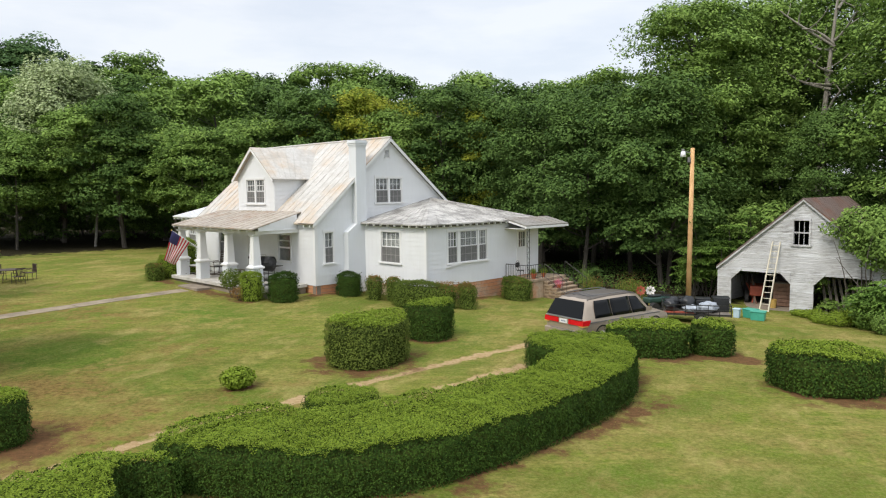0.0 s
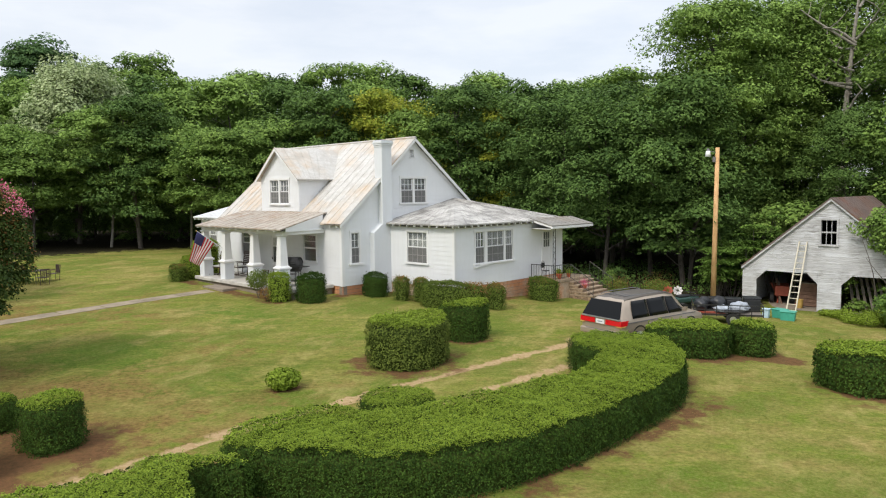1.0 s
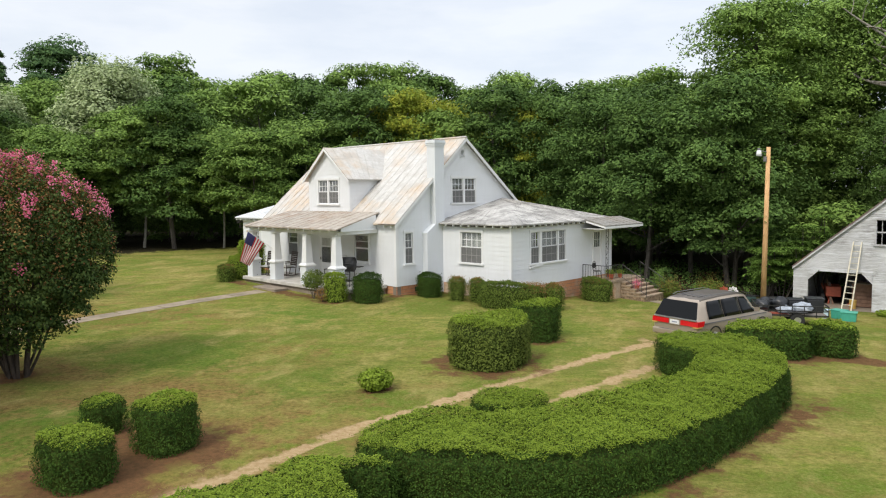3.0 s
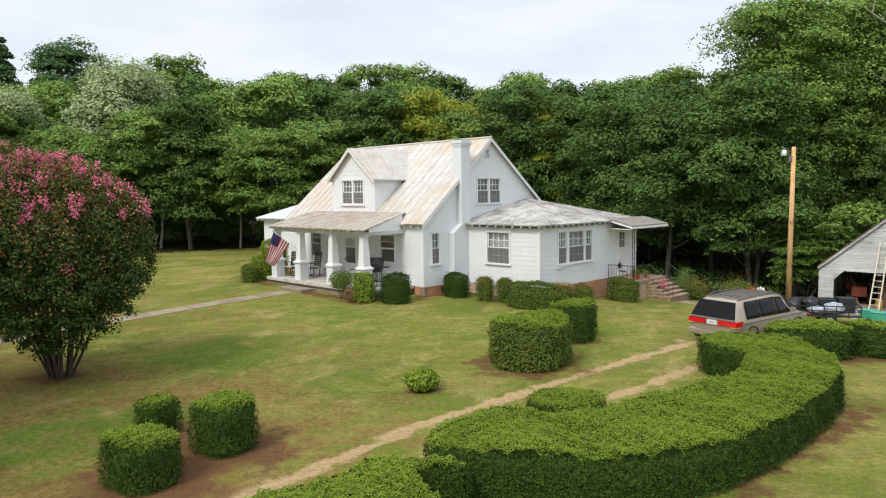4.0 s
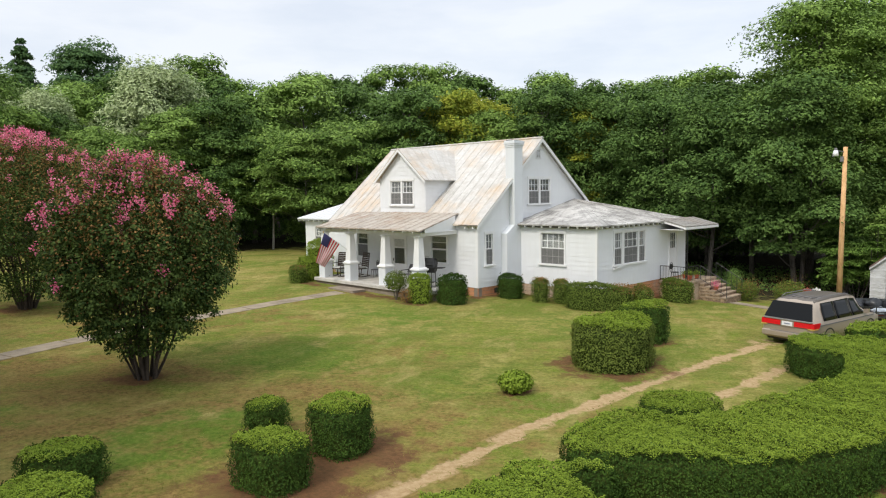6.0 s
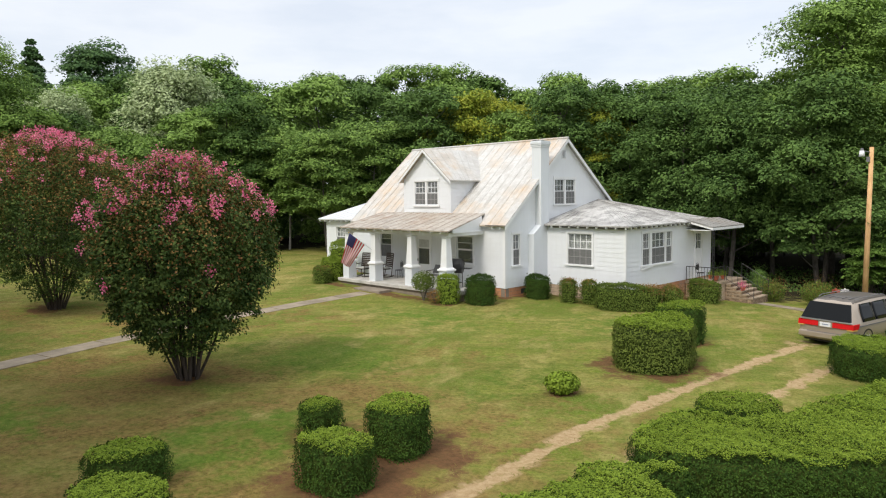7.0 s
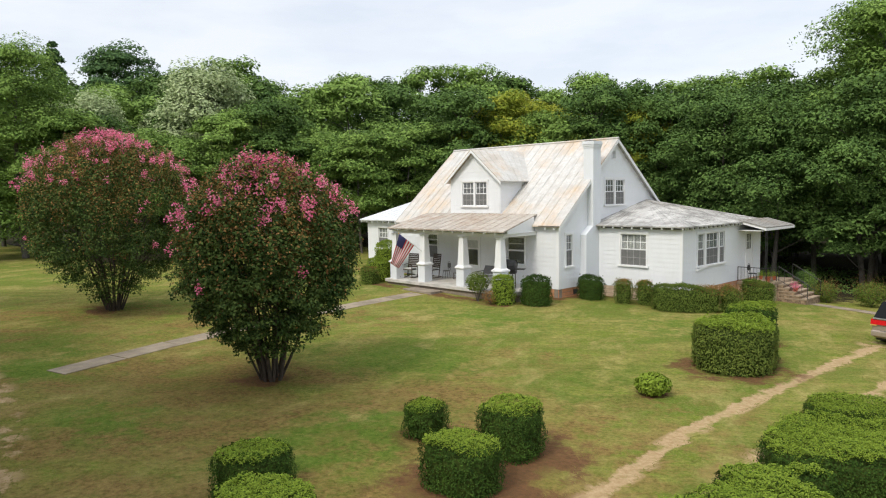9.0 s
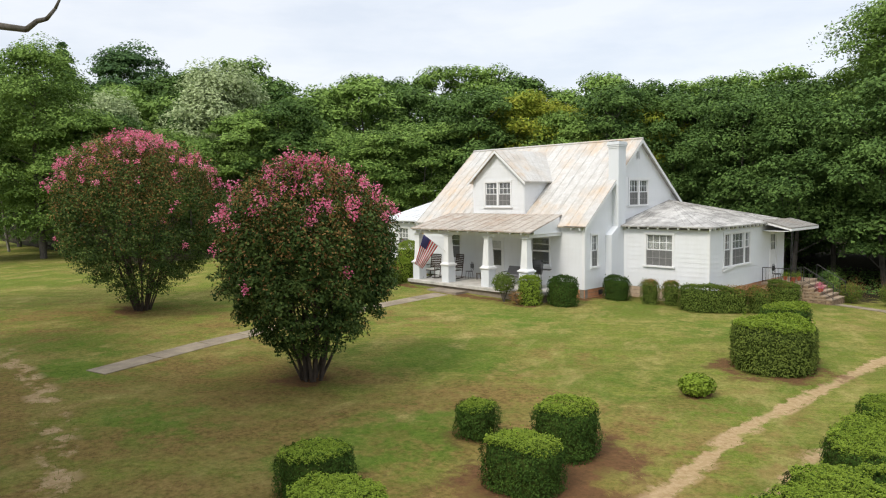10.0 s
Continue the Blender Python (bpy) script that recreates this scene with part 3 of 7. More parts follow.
def ground_sheet():
    gx = np.unique(np.r_[np.linspace(-3000, -120, 14), np.arange(-120, -48, 3.0), np.arange(-48, 6, 0.28), np.arange(6, 60, 3.0), np.linspace(60, 3000, 14)])
    gy = np.unique(np.r_[np.linspace(-3000, -60, 14), np.arange(-60, -14, 3.0), np.arange(-14, 34, 0.30), np.arange(34, 60, 1.0), np.arange(60, 160, 6.0), np.linspace(160, 3000, 14)])
    X, Y = np.meshgrid(gx, gy)
    p = np.stack((X.ravel(), Y.ravel()), 1)
    z = heights(p)
    col = bare(p)
    z = z - 0.035 * np.clip(col[:, 0], 0, 1)
    nx, ny = len(gx), len(gy)
    idx = np.arange(nx * ny).reshape(ny, nx)
    q = np.stack((idx[:-1, :-1], idx[:-1, 1:], idx[1:, 1:], idx[1:, :-1]), -1).reshape(-1, 4)
    me = bpy.data.meshes.new("ground")
    me.vertices.add(len(p))
    me.vertices.foreach_set("co", np.c_[p, z].astype(np.float32).ravel())
    me.loops.add(q.size)
    me.polygons.add(len(q))
    me.loops.foreach_set("vertex_index", q.ravel().astype(np.int32))
    me.polygons.foreach_set("loop_start", np.arange(0, q.size, 4, dtype=np.int32))
    me.polygons.foreach_set("loop_total", np.full(len(q), 4, dtype=np.int32))
    me.materials.append(M_GROUND)
    me.update(calc_edges=True)
    me.polygons.foreach_set("use_smooth", [True] * len(q))
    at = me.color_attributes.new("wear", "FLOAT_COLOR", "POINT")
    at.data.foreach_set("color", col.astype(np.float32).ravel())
    # dry brown patches that also paint tree shade onto the front lawn
    th = np.zeros(len(p))
    for x, y, rx, ry, k in ((-24, -.5, 10, 6, .85), (-30, -5, 9, 6, .7), (-22, 6, 8, 5, .5), (-14, -1, 4, 4, .40), (-34, 5, 6, 8, .42), (-17.5, 6.5, 3, 3, .4), (-17.0, 2.0, 3.2, 3.2, .95), (-20.0, 4.5, 4.5, 4.0, .7), (-18.5, -1.0, 4, 3, .7), (-40, -1, 8, 6, .45)):
        th = np.maximum(th, k * np.clip(1.5 - np.hypot((p[:, 0] - x) / rx, (p[:, 1] - y) / ry), 0, 1))
    at = me.attributes.new("thatch", "FLOAT", "POINT")
    at.data.foreach_set("value", th.astype(np.float32))
    # First patch: greener grass with the crape myrtle's shadow in its colour
    th = np.zeros(len(p))
    for x, y, rx, ry, k in ((-25.6, 7.6, 2.6, 2.4, .75), (-21.0, 1.0, 2.2, 3.4, .6), (-33.6, -2.2, 1.6, 1.0, .9), (-26.5, -2.2, 2.2, 1.4, .55), (-30.5, 6.0, 2.6, 2.2, .45), (-29.0, 14.5, 4.0, 2.0, .5), (-20.5, 19.5, 4.5, 3.0, .45), (-19.5, 9.5, 2.0, 3.2, .45), (-36.0, -1.0, 2.4, 1.6, .5)):
        th = np.maximum(th, k * np.clip(1.5 - np.hypot((p[:, 0] - x) / rx, (p[:, 1] - y) / ry), 0, 1))
    at = me.attributes.new("lush", "FLOAT", "POINT")
    at.data.foreach_set("value", th.astype(np.float32))
    return tagged(new("ground", me), "mown summer lawn with dry patches and worn dirt wheel tracks", "ground", kind="structure")


ground_sheet()


# ---------------------------------------------------------------- the house
HO = Vector((-35, 26, 0))
house = thing("house", "white clapboard one-and-a-half-storey farmhouse with a rusting tin roof", "house", HO)


def hp(name, bm, mat, parent=None, label="", smooth=False):
    bmesh.ops.translate(bm, verts=bm.verts, vec=-HO)
    return part(name, bm, mat, parent or house, label, smooth)


def on_wall(plane, at, u, z, out):
    """World place of a point u along, z up and out proud of a wall: plane 'y' faces -y, plane 'x' faces +x, 'w' faces -x."""
    if plane == "y":
        return (u, at - out, z)
    return (at + out, u, z) if plane == "x" else (at - out, u, z)


def wbox(bm, plane, at, u0, u1, z0, z1, o0, o1, mi=0):
    a, b = on_wall(plane, at, u0, z0, o0), on_wall(plane, at, u1, z1, o1)
    lo, hi = [min(p, q) for p, q in zip(a, b)], [max(p, q) for p, q in zip(a, b)]
    box(bm, lo[0], hi[0], lo[1], hi[1], lo[2], hi[2], mi)


def clap_wall(name, plane, at, left, right, z0, z1, openings=(), course=0.235, label="", thick=0.14, mat=None, parent=None, put=None):
    """A wall with openings and its clapboards. left(z), right(z): its two ends at a height."""
    put, mat = put or hp, mat or M_WHITE
    bm = bmesh.new()
    cuts = sorted({z0, z1, *[z for o in openings for z in o[2:]]} | set(np.arange(z0, z1, 0.6)))
    cuts = [c for c in cuts if z0 <= c <= z1]

    def runs(za, zb):
        gaps = sorted((o[0], o[1]) for o in openings if min(zb, o[3]) - max(za, o[2]) > 0.5 * (zb - za))
        ends = [left] + [e for g in gaps for e in ((lambda z, v=g[0]: v), (lambda z, v=g[1]: v))] + [right]
        return list(zip(ends[::2], ends[1::2]))

    def piece(bm, a, b, za, zb, o_in, o_low, o_top):
        if b(za) - a(za) < 0.02 and b(zb) - a(zb) < 0.02:
            return
        P = lambda f, z, o: on_wall(plane, at, f(z), z, o)  # noqa: E731
        hull8(bm, [P(a, za, o_in), P(b, za, o_in), P(b, za, o_low), P(a, za, o_low)], [P(a, zb, o_in), P(b, zb, o_in), P(b, zb, o_top), P(a, zb, o_top)])
    for za, zb in zip(cuts, cuts[1:]):
        if zb - za > 0.01:
            for a, b in runs(za, zb):
                piece(bm, a, b, za, zb, -thick, 0, 0)
    wall = put(name, bm, mat, parent, label)
    z = z0
    while z < z1 - 0.03:
        zt = min(z + course, z1)
        for a, b in runs(z, zt):
            if b(z) - a(z) > 0.05:
                bm = bmesh.new()
                piece(bm, a, b, z, zt, 0.002, 0.014, 0.004)
                put("clapboard", bm, mat, wall)
        z = zt
    return wall


def window(plane, at, u0, u1, z0, z1, units=1, lites=3, curtain=0.0, screen=True, parent=None, put=None, split=None, label=""):
    """A double-hung window in its opening: casing, sill, sashes with their bars, panes, screens and a curtain behind."""
    put = put or hp
    c = 0.10
    u0, u1, z0, z1 = u0 - .09, u1 + .09, z0 - .02, z1 + .09
    bm = bmesh.new()
    wbox(bm, plane, at, u0, u0 + c, z0, z1, -0.10, 0.045)
    wbox(bm, plane, at, u1 - c, u1, z0, z1, -0.10, 0.045)
    wbox(bm, plane, at, u0 - 0.03, u1 + 0.03, z1 - c, z1 + 0.03, -0.10, 0.055)
    if split is None:
        w = (u1 - u0 - 2 * c - (units - 1) * 0.14) / units
        spans = [(u0 + c + k * (w + 0.14), u0 + c + k * (w + 0.14) + w) for k in range(units)]
    else:
        spans = split
    for (a, b), (a2, b2) in zip(spans, spans[1:]):
        wbox(bm, plane, at, b, a2, z0, z1 - c, -0.10, 0.045)
    win = put("window", bm, M_TRIM, parent, label or "white-cased double-hung window")
    bm = bmesh.new()
    wbox(bm, plane, at, u0 - 0.06, u1 + 0.06, z0 - 0.05, z0 + 0.03, -0.10, 0.11)
    put("window_sill", bm, M_TRIM, win)
    zb, zt = z0 + 0.03, z1 - c
    zm = (zb + zt) / 2
    for a, b in spans:
        for lo, hi, o, kind in ((zm, zt, -0.03, "top"), (zb, zm, -0.055, "low")):
            bm = bmesh.new()
            f = 0.045
            wbox(bm, plane, at, a, a + f, lo, hi, o - 0.03, o)
            wbox(bm, plane, at, b - f, b, lo, hi, o - 0.03, o)
            wbox(bm, plane, at, a + f, b - f, lo, lo + f, o - 0.03, o)
            wbox(bm, plane, at, a + f, b - f, hi - f, hi, o - 0.03, o)
            n = max(1, min(lites, int(round((b - a) / 0.24))))
            for k in range(1, n):
                m = a + (b - a) * k / n
                wbox(bm, plane, at, m - 0.016, m + 0.016, lo + f, hi - f, o - 0.026, o - 0.004)
            if kind == "top" or lites > 2:
                wbox(bm, plane, at, a + f, b - f, (lo + hi) / 2 - 0.014, (lo + hi) / 2 + 0.014, o - 0.025, o - 0.005)
            put("sash", bm, M_TRIM, win)
            bm = bmesh.new()
            wbox(bm, plane, at, a + f * .5, b - f * .5, lo + f * .5, hi - f * .5, o - 0.020, o - 0.012)
            pane = put("pane", bm, M_GLASS, win)
            pane.visible_shadow = False
        if screen:
            bm = bmesh.new()
            n = max(1, min(lites, int(round((b - a) / 0.24))))
            us, zs = [a + .01, a + .035], [zb, zb + .03]
            for k in range(1, n):
                m = a + (b - a) * k / n
                us += [m - .014, m + .014]
            if n > 1:
                zs += [(zb + zm) / 2 - .012, (zb + zm) / 2 + .012]
            us, zs = us + [b - .035, b - .01], zs + [zm - .03, zm]
            g = [[bm.verts.new(on_wall(plane, at, u, z, -.010 if 0 < i < len(us) - 1 and 0 < j < len(zs) - 1 else -.004)) for j, z in enumerate(zs)] for i, u in enumerate(us)]
            for i in range(len(us) - 1):
                for j in range(len(zs) - 1):
                    bm.faces.new((g[i][j], g[i + 1][j], g[i + 1][j + 1], g[i][j + 1])).material_index = 0 if i % 2 and j % 2 else 1
            bm.normal_update()
            bmesh.ops.solidify(bm, geom=list(bm.faces), thickness=.003)
            put("insect_screen", bm, (M_SCREEN, M_SCREENBAR), win, "grey insect screen over the sash bars")
        if curtain > 0:
            bm = bmesh.new()
            n = 14
            for k in range(n):
                p0, p1 = a + (b - a) * k / n, a + (b - a) * (k + 1) / n
                wbox(bm, plane, at, p0, p1, zb + (zt - zb) * (1 - curtain), zt, -0.22 - 0.03 * (k % 2), -0.20 - 0.03 * (k % 2))
            put("curtain", bm, M_CURTAIN, win, "pale gathered curtain")
    return win


EX, WX, FY, BY = -29.3, -41.8, 20.85, 31.2       # the main body's four walls
FL = 0.85                                          # sills of the walls
RY, RZ = 26.0, 8.81                                # the ridge
SF, SB = 0.863, 0.785                                # slopes of the front and the back roof


def roof_front(y):
    return RZ - SF * (RY - y)


def roof_back(y):
    return RZ - SB * (y - RY)


const = lambda v: (lambda z: v)  # noqa: E731
# Foundation of brick piers and infill, courses told apart by their joints
for plane, at, u0, u1, lo, nm in (("x", EX - .04, FY, 24.0, -.1, "foundation"), ("y", FY + .04, -30.3, EX, -.1, "foundation"), ("y", 23.94, EX, -24.1, -.35, "foundation"), ("x", -24.14, 23.9, 33.1, -.6, "foundation")):
    bm = bmesh.new()
    wbox(bm, plane, at, u0, u1, lo, FL, -0.25, 0)
    wall = hp(nm, bm, M_CONC, None, "weathered brick foundation stained with red clay")
    z, row = FL, 0
    while z > lo + 0.05:
        bm = bmesh.new()
        u = u0 - (0.21 if row % 2 else 0)
        while u < u1:
            a, b = max(u, u0) + .006, min(u + .42, u1) - .006
            if b - a > .05:
                wbox(bm, plane, at, a, b, z - .19, z - .012, 0.001, 0.018)
            u += 0.42
        ob = hp("brick_course", bm, M_BRICK, wall, "clay-stained masonry course")
        z -= .2
        row += 1
bm = bmesh.new()
wbox(bm, "x", EX, 22.15, 22.5, .48, .72, -.1, 0.0)
hp("crawl_vent", bm, M_BLACK, None, "dark crawl-space vent opening")

# Main walls
clap_wall("wall_east", "x", EX, lambda z: max(FY, RY - (RZ - .12 - z) / SF), lambda z: min(BY, RY + (RZ - .12 - z) / SB), FL, RZ - .14,
          [(21.46, 22.0, 2.0, 3.65), (25.05, 26.98, 5.14, 6.55), (25.72, 26.12, 7.66, 8.22)], label="white clapboard gable wall")
clap_wall("wall_front", "y", FY, const(WX), const(EX), FL, 4.2, [(-32.8, -31.56, 1.98, 3.5), (-39.4, -38.38, 1.98, 3.5), (-36.12, -34.8, .95, 3.4)], label="white clapboard front wall under the porch")
clap_wall("wall_west", "w", WX, lambda z: max(FY, RY - (RZ - .12 - z) / SF), lambda z: min(BY, RY + (RZ - .12 - z) / SB), FL, RZ - .14, label="white clapboard west wall")
clap_wall("wall_back", "y", BY, const(WX), const(EX), FL, 4.6, label="white clapboard back wall")
hp("floor", boxes((WX + .2, EX - .2, FY + .2, BY - .2, FL - .1, FL), (WX + .2, EX - .2, FY + .2, BY - .2, 4.3, 4.4)), M_INSIDE, None, "dark unlit room floors")
bm = boxes((EX - .0, EX + .05, FY - .05, FY + .12, FL, 4.1), (EX - .12, EX - .001, FY - .05, FY - .001, FL, 4.1))
hp("corner_board", bm, M_TRIM)
window("x", EX, 21.46, 22.0, 2.0, 3.65, 1, 2, 0.9)
window("x", EX, 25.05, 26.98, 5.14, 6.55, 2, 3, 0.35, True)
window("y", FY, -32.8, -31.56, 1.98, 3.5, 1, 1, 0.25, False)
window("y", FY, -39.4, -38.38, 1.98, 3.5, 1, 1, 0.25, True)
# Gable vent with its slats
bm = bmesh.new()
wbox(bm, "x", EX, 25.72, 25.77, 7.66, 8.22, -.05, .03)
wbox(bm, "x", EX, 26.07, 26.12, 7.66, 8.22, -.05, .03)
wbox(bm, "x", EX, 25.72, 26.12, 8.17, 8.22, -.05, .03)
wbox(bm, "x", EX, 25.72, 26.12, 7.66, 7.71, -.05, .03)
vent = hp("gable_vent", bm, M_TRIM, None, "white slatted gable vent")
for k in range(7):
    z = 7.72 + k * 0.065
    bm = bmesh.new()
    hull8(bm, [on_wall("x", EX, u, z + dz, o) for u, dz, o in ((25.77, 0, .02), (26.07, 0, .02), (26.07, .035, -.03), (25.77, .035, -.03))],
          [on_wall("x", EX, u, z + dz + .012, o) for u, dz, o in ((25.77, 0, .02), (26.07, 0, .02), (26.07, .035, -.03), (25.77, .035, -.03))])
    hp("slat", bm, M_TRIM, vent)

# Front door with its storm door
bm = boxes((-36.12, -36.0, FY - .05, FY + .1, .95, 3.4), (-34.92, -34.8, FY - .05, FY + .1, .95, 3.4), (-36.15, -34.77, FY - .055, FY + .1, 3.28, 3.43))
door = hp("door_frame", bm, M_TRIM, None, "white front door casing")
bm = boxes((-36.0, -35.9, FY - .02, FY + .03, .97, 3.28), (-35.02, -34.92, FY - .02, FY + .03, .97, 3.28), (-35.9, -35.02, FY - .02, FY + .03, .97, 1.76),
           (-35.9, -35.02, FY - .02, FY + .03, 3.18, 3.28), (-35.9, -35.02, FY - .02, FY + .03, 2.66, 2.74))
hp("storm_door", bm, M_TRIM, door, "white storm door, glazed above and below its rail")
hp("pane", boxes((-35.91, -35.01, FY + .0, FY + .012, 1.75, 2.67)), M_GLASS, door)
hp("inner_door", boxes((-35.91, -35.01, FY + .002, FY + .028, 2.74, 3.19)), M_CURTAIN, door, "pale inner door behind the glazing")
hp("door_handle", bevelled(boxes((-35.99, -35.95, FY - .07, FY - .02, 1.9, 2.05)), .008), M_BLACK, door)


def seam_roof(name, mat, p00, p10, p11, p01, width=0.6, label="", seam=0.02, thick=0.05, parent=None, put=None):
    """A sheet-metal roof of panels with upstanding seams. p00-p10: the eave; p01-p11: the top; a panel runs up from the eave."""
    put = put or hp
    p00, p10, p11, p01 = (Vector(p) for p in (p00, p10, p11, p01))
    bm = bmesh.new()
    d = Vector((0, 0, 0.012))
    slab(bm, [p - d for p in (p00, p10, p11, p01)], thick)
    deck = put(name, bm, mat, parent, label)
    n = max(1, round(max((p10 - p00).length, (p11 - p01).length) / width))
    nrm = (p10 - p00).cross(p01 - p00).normalized() if (p01 - p00).length > .01 else (p10 - p00).cross(p11 - p00).normalized()
    if nrm.z < 0:
        nrm = -nrm
    for k in range(n):
        a, b = k / n, (k + 1) / n
        q = [p00.lerp(p10, a), p00.lerp(p10, b), p01.lerp(p11, b), p01.lerp(p11, a)]
        along = (q[1] - q[0]).normalized()
        bm = bmesh.new()
        hull8(bm, [c - d * .9 for c in q], [c + nrm * rng.uniform(0, .006) for c in q])
        rib = [q[0], q[0] + along * .03, q[3] + along * .03, q[3]]
        if (q[3] - q[2]).length < 0.04:
            rib[2] = rib[3] + along * .01
        hull8(bm, [c + nrm * .003 for c in rib], [c + nrm * seam for c in rib])
        put("roof_panel", bm, mat, deck)
    return deck


RX0, RX1 = WX - .3, EX + .27
EVY = 20.58
roofF = seam_roof("roof_front", M_TIN, (RX0, EVY, roof_front(EVY)), (RX1, EVY, roof_front(EVY)), (RX1, RY, RZ), (RX0, RY, RZ), label="tin roof slope streaked with rust")
seam_roof("roof_back", M_TIN, (RX0, 31.6, roof_back(31.6)), (RX1, 31.6, roof_back(31.6)), (RX1, RY, RZ), (RX0, RY, RZ), label="tin back slope of the roof")
bm = bmesh.new()
tube(bm, (RX0, RY, RZ + .01), (RX1, RY, RZ + .01), .07, n=8)
hp("ridge_cap", bm, M_TIN)
# Rake boards and rafter tails
for X in (RX1, RX0 + .03):
    bm = bmesh.new()
    for y0, y1, f in ((EVY, RY, roof_front), (RY, 31.6, roof_back)):
        hull8(bm, [(X - .03, y0, f(y0) - .21), (X + .002, y0, f(y0) - .21), (X + .002, y1, f(y1) - .21), (X - .03, y1, f(y1) - .21)],
              [(X - .03, y0, f(y0) - .04), (X + .002, y0, f(y0) - .04), (X + .002, y1, f(y1) - .04), (X - .03, y1, f(y1) - .04)])
    hp("rake_board", bm, M_TRIM, None, "white rake board under the roof edge")
for x in (-30.0, -29.45):
    hp("rafter_tail", boxes((x - .04, x + .04, EVY + .04, FY, roof_front(EVY) - .19, roof_front(EVY) - .06)), M_TRIM)
hp("eave_board", boxes((-30.4, RX1 - .03, FY - .3, FY - .01, roof_front(FY) - .26, roof_front(FY) - .22)), M_EAVESHADE, None, "shaded eave board")

# Chimney: wide below, shouldered, narrow above
def chimney():
    bm = bmesh.new()
    x0 = EX + .0
    y0, y1, d = 23.36, 24.05, .4
    lower = [(x0, 22.72), (x0 + d, 22.72), (x0 + d, y1), (x0, y1)]
    upper = [(x0 - .22, y0), (x0 + d, y0), (x0 + d, y1), (x0 - .22, y1)]
    hull8(bm, [(*c, -.1) for c in lower], [(*c, 3.6) for c in lower])
    hull8(bm, [(*c, 3.6) for c in lower], [(x0, y0, 4.05), (x0 + d, y0, 4.05), (x0 + d, y1, 4.05), (x0, y1, 4.05)])
    hull8(bm, [(*c, 4.05) for c in upper], [(*c, 8.2) for c in upper])
    ch = hp("chimney", bm, M_MASON, None, "whitewashed outside chimney with a corbelled top")
    for k, (z, o) in enumerate(((8.2, .025), (8.29, .05), (8.38, .075), (8.47, .05))):
        hp("corbel", boxes((x0 - .22 - o, x0 + d + o, y0 - o, y1 + o, z, z + .085)), M_MASON, ch)
    hp("flue", boxes((x0 - .2, x0 + .2, 23.4, 23.9, 8.555, 8.6)), M_BLACK, ch)


chimney()

# Dormer
DX, DH, DY = -35.53, 1.92, 21.16
DEZ, DPZ, DRX = 6.54, 8.40, 2.25
dsl = (DPZ - DEZ) / DRX
dwall = clap_wall("dormer_wall", "y", DY, lambda z: max(DX - DH, DX - (DPZ - .12 - z) / dsl), lambda z: min(DX + DH, DX + (DPZ - .12 - z) / dsl), 4.5, DPZ - .14,
                  [(-36.5, -34.55, 5.14, 6.54)], label="white clapboard dormer face")
window("y", DY, -36.5, -34.55, 5.14, 6.54, 2, 3, 0.0, True)
for sx in (-1, 1):
    bm = bmesh.new()
    X = DX + sx * DH
    top = DPZ - DH * dsl - .1
    yb = RY - (RZ - top) / SF
    hull8(bm, [(X - .06, DY, roof_front(DY) - .1), (X + .06, DY, roof_front(DY) - .1), (X + .06, yb, top), (X - .06, yb, top)],
          [(X - .06, DY, top), (X + .06, DY, top), (X + .06, yb, top + .02), (X - .06, yb, top + .02)])
    hp("dormer_cheek", bm, M_WHITE, None, "white dormer cheek")
    z = roof_front(DY) + .05
    while z < top - .05:
        zt = min(z + .235, top)
        ya, yb2 = RY - (RZ - z) / SF, RY - (RZ - zt) / SF
        if sx > 0:
            bm = bmesh.new()
            hull8(bm, [(X + .061, DY, z), (X + .061, ya, z), (X + .061, yb2, zt), (X + .061, DY, zt)], [(X + .085, DY, z), (X + .085, ya, z), (X + .067, yb2, zt), (X + .067, DY, zt)])
            hp("clapboard", bm, M_WHITE, dwall)
        z = zt
    yr = RY - (RZ - DPZ) / SF
    ye = RY - (RZ - DEZ) / SF
    seam_roof("dormer_roof", M_TIN, (DX + sx * DRX, DY - .28, DEZ), (DX + sx * DRX, ye, DEZ), (DX, yr, DPZ), (DX, DY - .28, DPZ), label="pale tin dormer roof slope")
    bm = bmesh.new()
    hull8(bm, [(DX, DY - .285, DPZ - .2), (DX + sx * DRX, DY - .285, DEZ - .19), (DX + sx * DRX, DY - .25, DEZ - .19), (DX, DY - .25, DPZ - .2)],
          [(DX, DY - .285, DPZ - .04), (DX + sx * DRX, DY - .285, DEZ - .04), (DX + sx * DRX, DY - .25, DEZ - .04), (DX, DY - .25, DPZ - .04)])
    hp("dormer_rake", bm, M_TRIM)

# Porch
PX0, PX1, PY0, PF = -39.85, -30.0, 17.85, 0.92
hp("porch_floor", bevelled(boxes((PX0, PX1, PY0, FY - .05, PF - .18, PF)), .02), M_PORCHFLOOR, None, "worn painted concrete porch floor")
hp("porch_base", boxes((PX0 + .1, PX1 - .1, PY0 + .12, FY - .1, .1, PF - .18)), M_CONC, None, "stained concrete porch base")
hp("porch_step", bevelled(boxes((-37.2, -34.9, 17.0, PY0, .35, .62)), .02), M_CONC, None, "worn concrete porch step")
PEY, PEZ, PTY = 17.85, 3.95, 21.15
PSL = 0.235
ptop = PEZ + PSL * (PTY - PEY)
